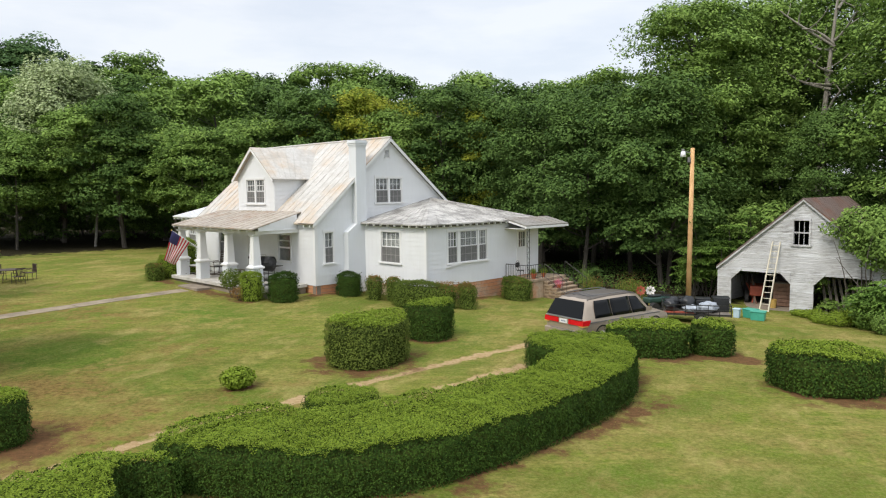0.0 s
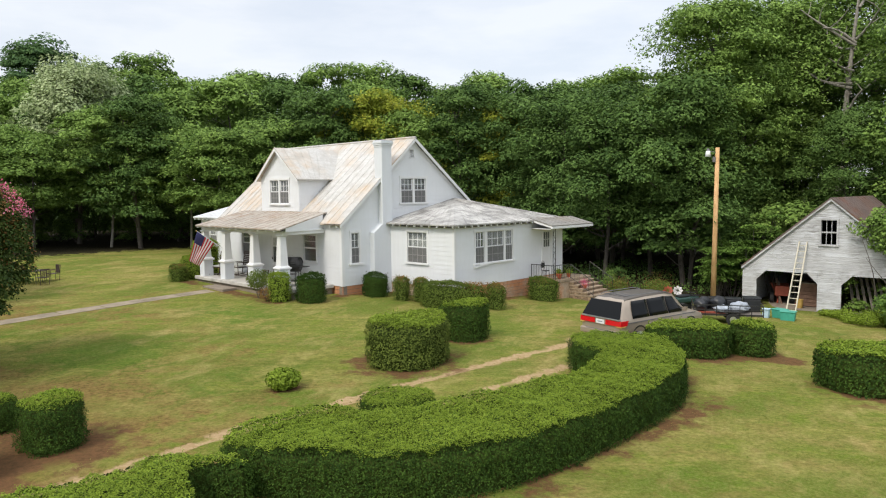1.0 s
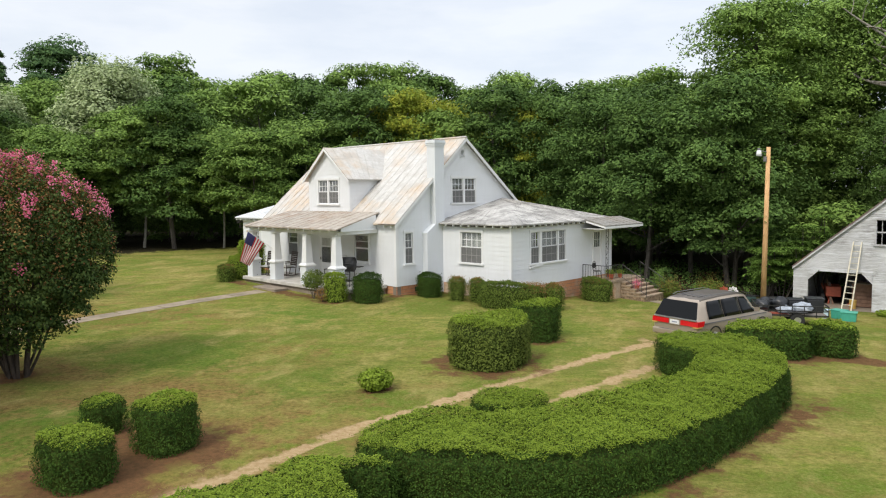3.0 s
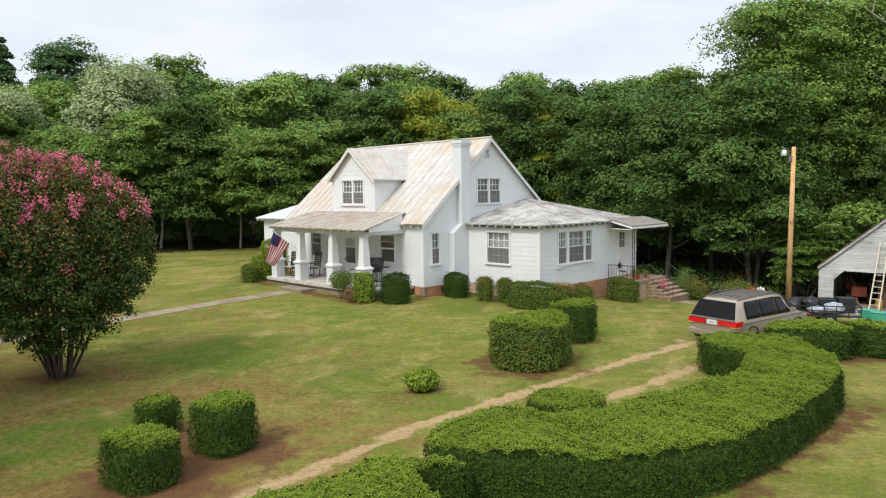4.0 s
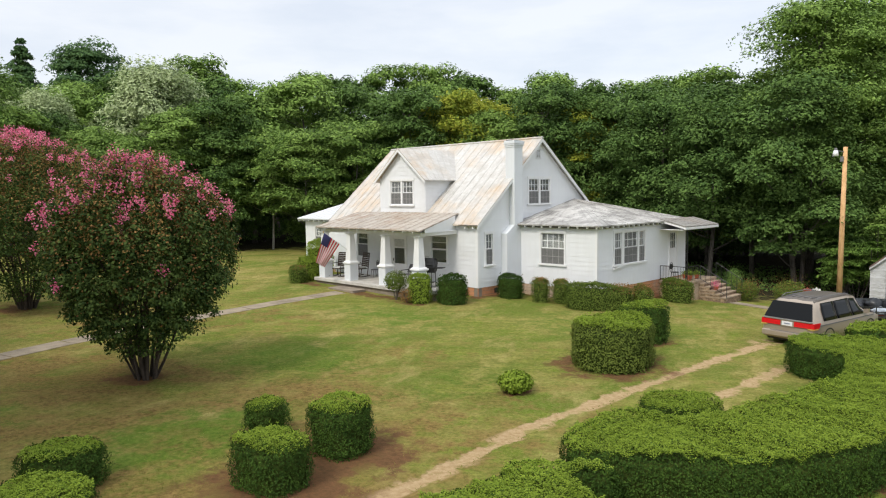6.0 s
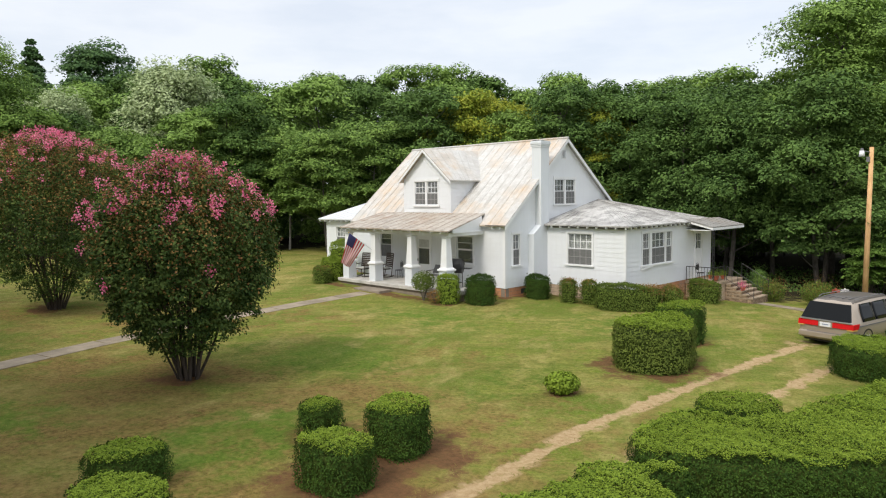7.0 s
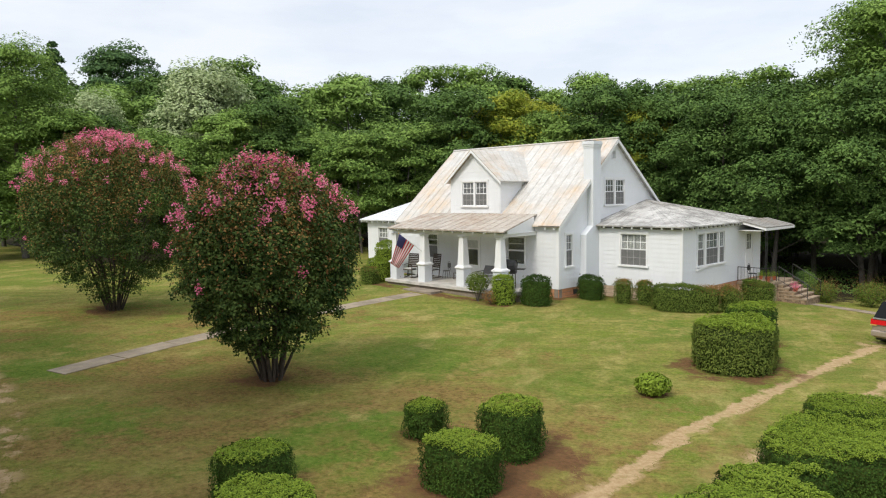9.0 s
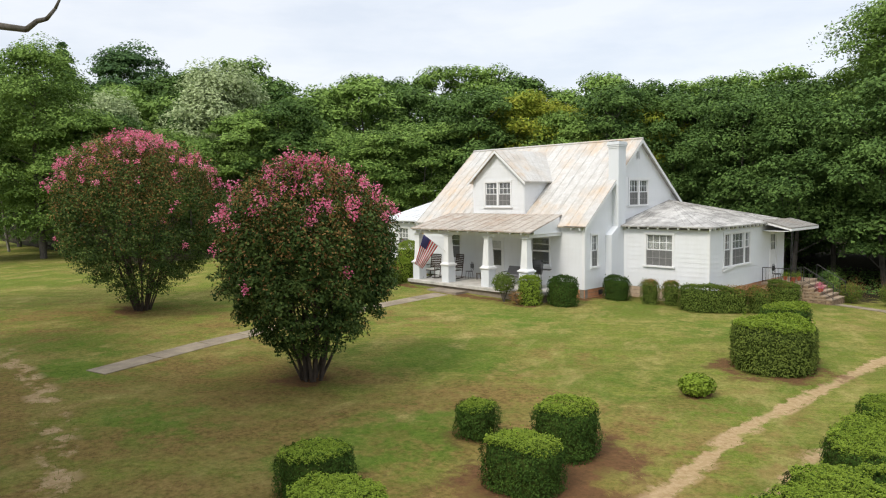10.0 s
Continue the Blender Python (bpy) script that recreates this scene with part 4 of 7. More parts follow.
seam_roof("porch_roof", M_TIN_PORCH, (-39.5, PEY, PEZ), (-30.4, PEY, PEZ), (-30.95, PTY, ptop), (-39.5, PTY, ptop), 0.62, "weathered brownish tin porch roof")
hp("porch_ceiling", boxes((-39.4, -30.7, 18.2, FY - .03, 3.79, 3.83)), M_TRIM, None, "white board porch ceiling")
hp("porch_beam", boxes((-39.5, -30.75, 18.22, 18.49, 3.63, 3.79), (-31.0, -30.75, 18.49, FY - .03, 3.63, 3.79), (-39.5, -39.25, 18.49, FY - .03, 3.63, 3.79)), M_TRIM, None, "white porch beam")
bm = bmesh.new()
hull8(bm, [(-30.56, 18.25, 3.80), (-30.5, 18.25, 3.80), (-30.86, FY - .03, 3.80), (-30.92, FY - .03, 3.80)],
      [(-30.56, 18.25, PEZ + PSL * .4 - .06), (-30.5, 18.25, PEZ + PSL * .4 - .06), (-30.86, FY - .03, PEZ + PSL * 2.97 - .06), (-30.92, FY - .03, PEZ + PSL * 2.97 - .06)])
hp("porch_gable_board", bm, M_WHITE, None, "white boards closing the porch roof's end")
x = -39.4
while x < -30.4:
    hp("rafter_tail", boxes((x - .035, x + .035, PEY + .04, 18.25, PEZ - .15, PEZ - .055)), M_TRIM)
    x += 0.76
# dark board standing in for the shade behind the porch rafter tails
bm = boxes((-39.47, -30.43, PEY + .2, PEY + .24, PEZ - .06, PEZ + .0))
hp("eave_board", bm, M_EAVESHADE)


def column(x, y):
    bm = bmesh.new()
    sq = lambda r, z: [(x - r, y - r, z), (x + r, y - r, z), (x + r, y + r, z), (x - r, y + r, z)]  # noqa: E731
    hull8(bm, sq(.225, 2.04), sq(.155, 3.56))
    col = hp("porch_column", bm, M_TRIM, None, "white tapered porch column on a square pedestal")
    bm = bmesh.new()
    hull8(bm, sq(.28, PF), sq(.28, 1.84))
    hp("pedestal", bm, M_MASON, col)
    bm = bmesh.new()
    hull8(bm, sq(.29, 1.84), sq(.35, 1.9))
    hull8(bm, sq(.35, 1.9), sq(.34, 1.97))
    hull8(bm, sq(.30, 1.97), sq(.25, 2.04))
    hp("pedestal_cap", bm, M_TRIM, col)
    bm = bmesh.new()
    hull8(bm, sq(.17, 3.54), sq(.22, 3.58))
    hull8(bm, sq(.22, 3.58), sq(.22, 3.63))
    hp("column_cap", bm, M_TRIM, col)


for x in (-39.32, -36.83, -33.74, -31.08):
    column(x, 18.36)

# East wing
AX0, AX1, AY0, AY1, AE = EX, -24.1, 23.9, 33.1, 4.02
clap_wall("wing_wall_front", "y", AY0, const(AX0 + .6), const(AX1), FL, AE, [(-27.55, -26.05, 2.01, 3.65)], label="white clapboard wall of the east wing")
hp("wing_wall_return", boxes((EX, EX + .62, AY0 + .0, AY0 + .14, FL, AE)), M_WHITE)
clap_wall("wing_wall_east", "x", AX1, const(AY0), const(AY1), FL, AE, [(25.45, 28.5, 2.0, 3.66), (31.15, 32.15, .85, 3.55)], label="white clapboard side wall of the east wing")
clap_wall("wing_wall_back", "y", AY1, const(AX0), const(AX1), FL, AE)
hp("wing_floor", boxes((AX0 + .1, AX1 - .16, AY0 + .16, AY1 - .02, FL - .08, FL), (AX0 + .1, AX1 - .16, AY0 + .16, AY1 - .02, 3.95, 4.0)), M_INSIDE, None, "dark unlit wing floor and ceiling")
hp("corner_board", boxes((AX1 - .1, AX1 + .035, AY0 - .04, AY0, FL, AE), (AX1, AX1 + .035, AY0, AY0 + .1, FL, AE)), M_TRIM)
window("y", AY0, -27.55, -26.05, 2.01, 3.65, 1, 4, 1.0)
window("x", AX1, 25.45, 28.5, 2.0, 3.66, 3, 3, 1.0, True, split=[(25.47, 26.15), (26.38, 27.75), (27.88, 28.48)], label="white-cased triple window with curtains")
# drooping trim board under the triple window
bm = bmesh.new()
hull8(bm, [on_wall("x", AX1, u, z, .03) for u, z in ((25.3, 1.78), (26.35, 1.9), (26.35, 1.99), (25.3, 1.87))], [on_wall("x", AX1, u, z, .12) for u, z in ((25.3, 1.78), (26.35, 1.9), (26.35, 1.99), (25.3, 1.87))])
hp("loose_trim_board", bm, M_TRIM, None, "loose sagging sill board")
A1 = (EX, 29.4, 5.36)
E0, E1, E2 = (-28.85, AY0 - .32, AE + .07), (-23.78, AY0 - .32, AE + .07), (-23.78, AY1 + .3, AE + .07)
seam_roof("wing_roof_front", M_TIN_GREY, (EX, AY0 - .32, AE + .07), E1, A1, A1, 0.45, "grey mottled tin hip of the wing roof")
seam_roof("wing_roof_east", M_TIN_GREY, E1, E2, A1, A1, 0.45, "grey mottled tin side slope of the wing roof")
seam_roof("wing_roof_back", M_TIN_GREY, E2, (EX, AY1 + .3, AE + .07), A1, A1, 0.6, "grey tin back slope of the wing roof")
for i in range(10):
    x = -29.0 + i * 0.56
    if x < -23.85:
        hp("rafter_tail", boxes((x - .035, x + .035, AY0 - .28, AY0, AE - .09, AE + .02)), M_TRIM)
for i in range(14):
    y = 23.95 + i * 0.5
    if y < 30.1:
        hp("rafter_tail", boxes((AX1, AX1 + .28, y - .035, y + .035, AE - .09, AE + .02)), M_TRIM)
# shade behind the wing's rafter tails, built as dark boards
hp("eave_board", boxes((EX + .62, AX1 + .2, AY0 - .16, AY0 - .12, AE - .1, AE + .0), (AX1 + .12, AX1 + .16, AY0 - .16, 30.1, AE - .1, AE + .0)), M_EAVESHADE)

# Side door, awning, landing, railing and steps
bm = boxes((AX1 - .08, AX1 + .05, 31.15, 31.25, FL, 3.55), (AX1 - .08, AX1 + .05, 32.05, 32.15, FL, 3.55), (AX1 - .08, AX1 + .055, 31.12, 32.18, 3.45, 3.58))
sdoor = hp("side_door_frame", bm, M_TRIM, None, "white side door casing")
bm = boxes((AX1 - .05, AX1, 31.25, 32.05, FL, 2.5), (AX1 - .05, AX1, 31.25, 31.36, 2.5, 3.45), (AX1 - .05, AX1, 31.94, 32.05, 2.5, 3.45), (AX1 - .05, AX1, 31.36, 31.94, 3.36, 3.45),
           (AX1 - .04, AX1 - .01, 31.54, 31.58, 2.5, 3.36), (AX1 - .04, AX1 - .01, 31.73, 31.77, 2.5, 3.36), (AX1 - .04, AX1 - .01, 31.36, 31.94, 2.91, 2.95))
hp("side_door", bm, M_TRIM, sdoor, "white side door with six small lights")
hp("pane", boxes((AX1 - .03, AX1 - .02, 31.34, 31.96, 2.48, 3.38)), M_GLASS, sdoor)
seam_roof("awning", M_TIN_AWNING, (-22.55, 30.05, 3.82), (-22.55, 34.1, 3.82), (-24.05, 34.1, 4.2), (-24.05, 30.05, 4.2), 0.6, "greyish tin awning over the side door")
hp("awning_fascia", boxes((-22.62, -22.54, 30.05, 34.1, 3.64, 3.76)), M_TRIM)
bm = bmesh.new()
hull8(bm, [(-24.05, 30.06, 4.03), (-22.58, 30.06, 3.66), (-22.58, 30.1, 3.66), (-24.05, 30.1, 4.03)], [(-24.05, 30.06, 4.14), (-22.58, 30.06, 3.77), (-22.58, 30.1, 3.77), (-24.05, 30.1, 4.14)])
hp("awning_fascia", bm, M_TRIM)
hp("awning_soffit", boxes((-24.08, -22.7, 30.12, 34.0, 3.6, 3.64)), M_TRIM, None, "white awning soffit")
bm = bmesh.new()
for dx, dy in ((0, 0), (0, .22)):
    tube(bm, (-22.6, 30.2 + dy, .78), (-22.6, 30.2 + dy, 3.62), .018, n=6)
for k in range(9):
    tube(bm, (-22.6, 30.2 + .22 * (k % 2), .95 + k * .3), (-22.6, 30.42 - .22 * (k % 2), 1.25 + k * .3), .01, n=5)
hp("awning_post", bm, M_BLACK, None, "black wrought-iron awning post")
land = hp("landing", bevelled(boxes((-24.1, -22.4, 30.1, 33.7, .62, .78)), .015), M_TREAD, None, "brick and concrete landing at the side door")
hp("landing_base", boxes((-24.08, -22.46, 30.16, 33.66, -.7, .62)), M_BRICK, land, "brick landing base")
for k in range(5):
    z = .62 - k * .175
    hp("step", bevelled(boxes((-22.45, -22.12 + k * .30, 31.5, 33.6, z - .07, z - .0)), .012), M_TREAD, land, "worn tan step tread")
    hp("step_riser", boxes((-22.44, -22.14 + k * .30, 31.505 + k * .002, 33.595 - k * .002, -1.0, z - .071)), M_STEPBRICK, land)


def railing(pts, name, posts, label):
    bm = bmesh.new()
    for a, b in zip(pts, pts[1:]):
        a, b = Vector(a), Vector(b)
        tube(bm, a, b, .02, n=6)
        tube(bm, a - Vector((0, 0, .72)), b - Vector((0, 0, .72)), .014, n=6)
    rail = hp(name, bm, M_BLACK, None, label)
    for a, b in zip(pts, pts[1:]):
        a, b = Vector(a), Vector(b)
        n = max(2, int((b - a).length / posts))
        for k in range(n + 1):
            p = a.lerp(b, k / n)
            bm = bmesh.new()
            tube(bm, p - Vector((0, 0, .80 if k in (0, n) else .72)), p, .018 if k in (0, n) else .009, n=5)
            hp("baluster", bm, M_BLACK, rail)


railing([(-24.05, 30.15, 1.6), (-22.5, 30.15, 1.6), (-22.5, 31.5, 1.6)], "landing_railing", .16, "black iron landing railing")
railing([(-22.4, 31.56, 1.6), (-20.9, 31.56, .72)], "stair_railing", .3, "black iron stair railing")
railing([(-22.4, 33.55, 1.6), (-20.9, 33.55, .72)], "stair_railing", .3, "black iron stair railing")

# Low west wing
WW0, WY0, WY1 = -46.3, 21.6, 27.5
clap_wall("west_wing_front", "y", WY0, const(WW0), const(WX), FL, 4.0, [(-45.1, -44.1, 2.3, 3.66)], label="white clapboard wall of the west wing")
window("y", WY0, -45.1, -44.1, 2.3, 3.66, 1, 3, .8)
clap_wall("west_wing_side", "w", WW0, const(WY0), const(WY1), FL, 4.0)
clap_wall("west_wing_back", "y", WY1, const(WW0), const(WX), FL, 4.0)
hp("west_wing_base", boxes((WW0 + .05, WX, WY0 + .05, WY1, .2, FL)), M_BRICK, None, "brick base of the west wing")
hp("west_wing_ceiling", boxes((WW0 + .1, WX, WY0 + .15, WY1 - .05, 3.9, 3.98)), M_INSIDE, None, "dark unlit ceiling")
seam_roof("west_wing_roof", M_TIN_WHITE, (WW0 - .4, WY0 - .4, 4.2), (WX, WY0 - .4, 4.2), (WX, WY1 - .3, 5.6), (WW0 - .4, WY1 - .3, 5.6), .6, "white tin roof of the west wing")
bm = bmesh.new()
hull8(bm, [(WW0, WY0, 4.0), (WW0 + .1, WY0, 4.0), (WW0 + .1, WY1, 4.0), (WW0, WY1, 4.0)], [(WW0, WY0, 4.12), (WW0 + .1, WY0, 4.12), (WW0 + .1, WY1, 5.45), (WW0, WY1, 5.45)])
hp("west_wing_gable", bm, M_WHITE)
for i in range(8):
    x = WW0 - .3 + i * .6
    hp("rafter_tail", boxes((x - .035, x + .035, WY0 - .36, WY0, 4.0, 4.13)), M_TRIM)


# ---------------------------------------------------------------- hedges and shrubs
def inside_poly(p, poly):
    x, y = p[:, 0], p[:, 1]
    res = np.zeros(len(p), bool)
    for (x0, y0), (x1, y1) in zip(poly, poly[1:] + poly[:1]):
        hit = ((y0 > y) != (y1 > y)) & (x < (x1 - x0) * (y - y0) / (y1 - y0 + 1e-12) + x0)
        res ^= hit
    return res


def smooth_loop(pts, steps=4):
    """A closed smooth curve through the points."""
    p = np.array(pts, float)
    n = len(p)
    out = []
    for i in range(n):
        a, b, c, d = p[i - 1], p[i], p[(i + 1) % n], p[(i + 2) % n]
        for k in range(steps):
            t = k / steps
            out.append(0.5 * (2 * b + (c - a) * t + (2 * a - 5 * b + 4 * c - d) * t * t + (3 * b - a - 3 * c + d) * t ** 3))
    return np.array(out)


def tufts(p, f, seed):
    """Uneven growth: a sum of waves in scattered directions, about -1 to 1."""
    g = np.random.default_rng(seed)
    res = np.zeros(len(p))
    for k in range(5):
        w = g.normal(size=p.shape[1])
        w *= f * g.uniform(.6, 1.5) / np.linalg.norm(w)
        res += np.sin(p @ w + g.uniform(0, 6.28))
    return res / 2.6


def clipped(name, plan, height, label, density=520, leaf=0.055, mat=None, lump=0.06, group="", category="hedge", flare=0.04, shoulder=0.20, ragged=0.030, base=None, fresh=0.94):
    """A clipped hedge over a plan: a twiggy body with a coat of single leaves on its top and sides."""
    mat = mat or M_HEDGE
    loop = smooth_loop(plan)
    cx, cy = loop.mean(0)
    z0 = G(cx, cy) if base is None else base
    root = thing(name, label, category, (cx, cy, z0), group=group)
    zg = heights(loop) - z0
    L = loop - (cx, cy)
    nxt = np.roll(L, -1, 0)
    if (L[:, 0] * nxt[:, 1] - nxt[:, 0] * L[:, 1]).sum() < 0:
        L, zg = L[::-1].copy(), zg[::-1].copy()
        nxt = np.roll(L, -1, 0)
    tang = np.roll(L, -1, 0) - np.roll(L, 1, 0)
    tang /= np.linalg.norm(tang, axis=1, keepdims=True) + 1e-9
    out = np.stack((tang[:, 1], -tang[:, 0]), 1)
    # the twiggy core
    bm = bmesh.new()
    rings = []
    for dz, inset in ((0.02, 0.10), (height * 0.55, 0.04), (height * .82, 0.06), (height * .86 - .06, 0.24)):
        rings.append([bm.verts.new((*(L[i] - out[i] * inset), zg[i] + dz)) for i in range(len(L))])
    for ra, rb in zip(rings, rings[1:]):
        for i in range(len(L)):
            j = (i + 1) % len(L)
            bm.faces.new((ra[i], ra[j], rb[j], rb[i]))
    for tri in geometry.tessellate_polygon([[Vector((v.co.x, v.co.y, 0)) for v in rings[-1]]]):
        if len(set(tri)) == 3:
            bm.faces.new([rings[-1][i] for i in tri])
    part("hedge_body", bm, M_TWIG, root, "dark twiggy hedge interior", True)
    # leaves of the sides
    seg = nxt - L
    length = np.linalg.norm(seg, axis=1)
    per = length.sum()
    ns = int(per * height * density * 1.5)
    i = rng.choice(len(L), ns, p=length / per)
    f = rng.random(ns)
    p2 = L[i] + seg[i] * f[:, None]
    o2 = out[i]
    h = rng.random(ns) ** 0.9
    hump = 1 + lump * (np.sin(p2[:, 0] * 3.1 + cx) + np.sin(p2[:, 1] * 2.7 + cy * 2)) * .6
    dz = h * height * hump
    round_in = np.where(dz > height - shoulder, (dz - height + shoulder) ** 2 / shoulder * 0.8, 0)
    off = flare * (1 - h) + rng.normal(0, ragged, ns) + .045 * np.sin(p2[:, 0] * 4.3 + dz * 5 + cx) * np.sin(p2[:, 1] * 3.7 - dz * 4) - round_in + .035 * tufts(np.c_[p2, dz], 13, 5) + .028 * tufts(np.c_[p2, dz], 34, 6) - np.where(h < .12, .10 * rng.random(ns), 0)
    c = np.c_[p2 + o2 * off[:, None], zg[i] + dz]
    n = np.c_[o2, np.full(ns, .4)] + rng.normal(0, .30, (ns, 3))
    # leaves of the top
    lo, hi = L.min(0), L.max(0)
    area = abs((L[:, 0] * nxt[:, 1] - nxt[:, 0] * L[:, 1]).sum()) / 2
    nt_ = int((hi - lo).prod() * density * 3.2)
    q = lo + rng.random((nt_, 2)) * (hi - lo)
    q = q[inside_poly(q, [tuple(v) for v in L])]
    hump = 1 + lump * (np.sin(q[:, 0] * 3.1 + cx) + np.sin(q[:, 1] * 2.7 + cy * 2)) * .6
    edge = np.min(np.linalg.norm(q[:, None, :] - L[None, ::2, :], axis=2), axis=1) if len(q) * len(L) < 4e7 else np.full(len(q), 1.0)
    zt = heights(q + (cx, cy)) - z0 + height * hump - np.clip(shoulder - edge, 0, 1) ** 2 / shoulder * .7
    c2 = np.c_[q, zt + rng.normal(0, ragged * .6, len(q)) + .030 * tufts(q, 7, 7) + .022 * tufts(q, 24, 8)]
    n2 = np.c_[np.zeros((len(q), 2)), np.ones(len(q))] + rng.normal(0, .26, (len(q), 3))
    # a few shoots that have outgrown the shears
    k = max(3, int(area * 7))
    s = q[rng.integers(0, len(q), k)] if len(q) else np.zeros((0, 2))
    sh = np.repeat(s, 5, 0) + rng.normal(0, .03, (len(s) * 5, 2))
    c3 = np.c_[sh, heights(sh + (cx, cy)) - z0 + height * 1.0 + rng.random(len(sh)) * .12]
    n3 = rng.normal(0, 1, (len(sh), 3))
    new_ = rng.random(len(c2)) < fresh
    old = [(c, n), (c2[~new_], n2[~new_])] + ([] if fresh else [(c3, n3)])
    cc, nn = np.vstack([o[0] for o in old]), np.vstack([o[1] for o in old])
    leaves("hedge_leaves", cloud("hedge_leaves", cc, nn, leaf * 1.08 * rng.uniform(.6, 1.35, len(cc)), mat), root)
    if not fresh:
        return root
    # top leaves take the brighter green: fresh growth plus top light in the colour
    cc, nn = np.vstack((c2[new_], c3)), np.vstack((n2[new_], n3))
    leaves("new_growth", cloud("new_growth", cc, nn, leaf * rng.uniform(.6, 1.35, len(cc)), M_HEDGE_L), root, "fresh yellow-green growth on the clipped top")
    return root


def ring(x, y, rx, ry, n=10, turn=0.0, square=0.0):
    """An oval or rounded-square plan."""
    pts = []
    for k in range(n):
        a = 2 * math.pi * k / n
        ca, sa = math.cos(a), math.sin(a)
        m = (1 - square) + square * (1 / max(abs(ca), abs(sa)))
        px, py = rx * ca * m, ry * sa * m
        t = radians(turn)
        pts.append((x + px * math.cos(t) - py * math.sin(t), y + px * math.sin(t) + py * math.cos(t)))
    return pts


# The big curved hedge, open towards the house, and its neighbours along the drive
clipped("curved_hedge", [(-12.42, 5.1), (-11.75, 5.34), (-11.05, 5.72), (-9.95, 6.55), (-9.1, 7.5), (-8.5, 8.7), (-8.2, 10.4), (-8.12, 12.4), (-8.18, 14.4), (-8.42, 16.1), (-9.1, 17.8), (-10.3, 19.35),
                         (-11.3, 19.75), (-12.45, 19.5), (-13.0, 18.7), (-12.9, 17.6), (-12.3, 16.95), (-11.6, 16.9), (-11.0, 16.5), (-10.62, 15.3), (-10.4, 14.1), (-10.5, 13.1), (-10.68, 12.3), (-10.75, 11.2), (-11.1, 10.2),
                         (-11.25, 9.2), (-11.5, 8.5), (-12.1, 8.15), (-12.75, 7.9), (-13.05, 7.3), (-13.0, 6.3), (-12.85, 5.55)],
        1.02, "long clipped boxwood hedge curving beside the drive", 1050, 0.039)
clipped("hedge", [(-11.56, 5.12), (-12.2, 4.66), (-12.65, 4.35), (-12.95, 3.9), (-12.68, 3.35), (-12.85, 2.6), (-12.95, 1.6), (-12.2, .9), (-11.2, 1.8), (-10.55, 3.0), (-10.65, 3.66), (-11.25, 3.86), (-11.78, 4.15), (-11.78, 4.5), (-11.42, 4.85)],
        0.95, "low clipped hedge with a stepped end beside the drive", 1050, 0.039)
clipped("round_bush", ring(-12.5, 9.7, .93, .86, 10), 0.88, "low round clipped bush beside the curved hedge", 950, 0.039)
clipped("boxwood_block", ring(-17.35, 14.5, 1.22, 1.45, 12, 20, .35), 1.5, "big drum-shaped clipped boxwood on the lawn", 400, 0.062, M_HEDGE_D, category="bush", group="lawn boxwoods")
clipped("boxwood_block", ring(-18.5, 18.6, .82, .95, 10, 10, .3), 1.42, "rounded clipped boxwood on the lawn", 400, 0.062, category="bush", group="lawn boxwoods")
for x, y, rx, ry, h, sq, lab in ((-19.8, 2.96, .46, .44, .84, .6, "small clipped boxwood block"), (-17.6, 3.58, .66, .62, 1.13, .7, "square clipped boxwood with bare twigs low down"),
                                 (-17.12, 1.52, .76, .62, .98, .7, "square clipped boxwood beside the drive"), (-20.0, -1.5, .62, .75, .86, .35, "clipped boxwood block with a flat top"),
                                 (-18.0, -2.35, .95, .7, .86, .35, "wide clipped boxwood with a flat top")):
    clipped("clipped_boxwood", ring(x, y, rx, ry, 12, 6, sq), h, lab, 1000, 0.040, category="bush", group="boxwoods by the drive")
clipped("hedge", [(-12.3, 21.4), (-12.1, 23.0), (-11.4, 23.9), (-10.3, 23.6), (-9.9, 22.9), (-10.0, 22.2), (-10.8, 21.5), (-11.5, 20.9)], 1.08, "clipped hedge behind the parked van", 330, 0.066, category="hedge")
clipped("clipped_boxwood", ring(-9.65, 24.3, .72, .85, 10, 30, .35), 1.12, "clipped boxwood block beside the hedge", 330, 0.066, category="bush")
clipped("boxwood_block", ring(-5.2, 21.75, 1.42, 1.5, 12, -40, .25), 1.15, "wide drum-shaped clipped boxwood on the lawn", 330, 0.066, category="bush", group="lawn boxwoods")
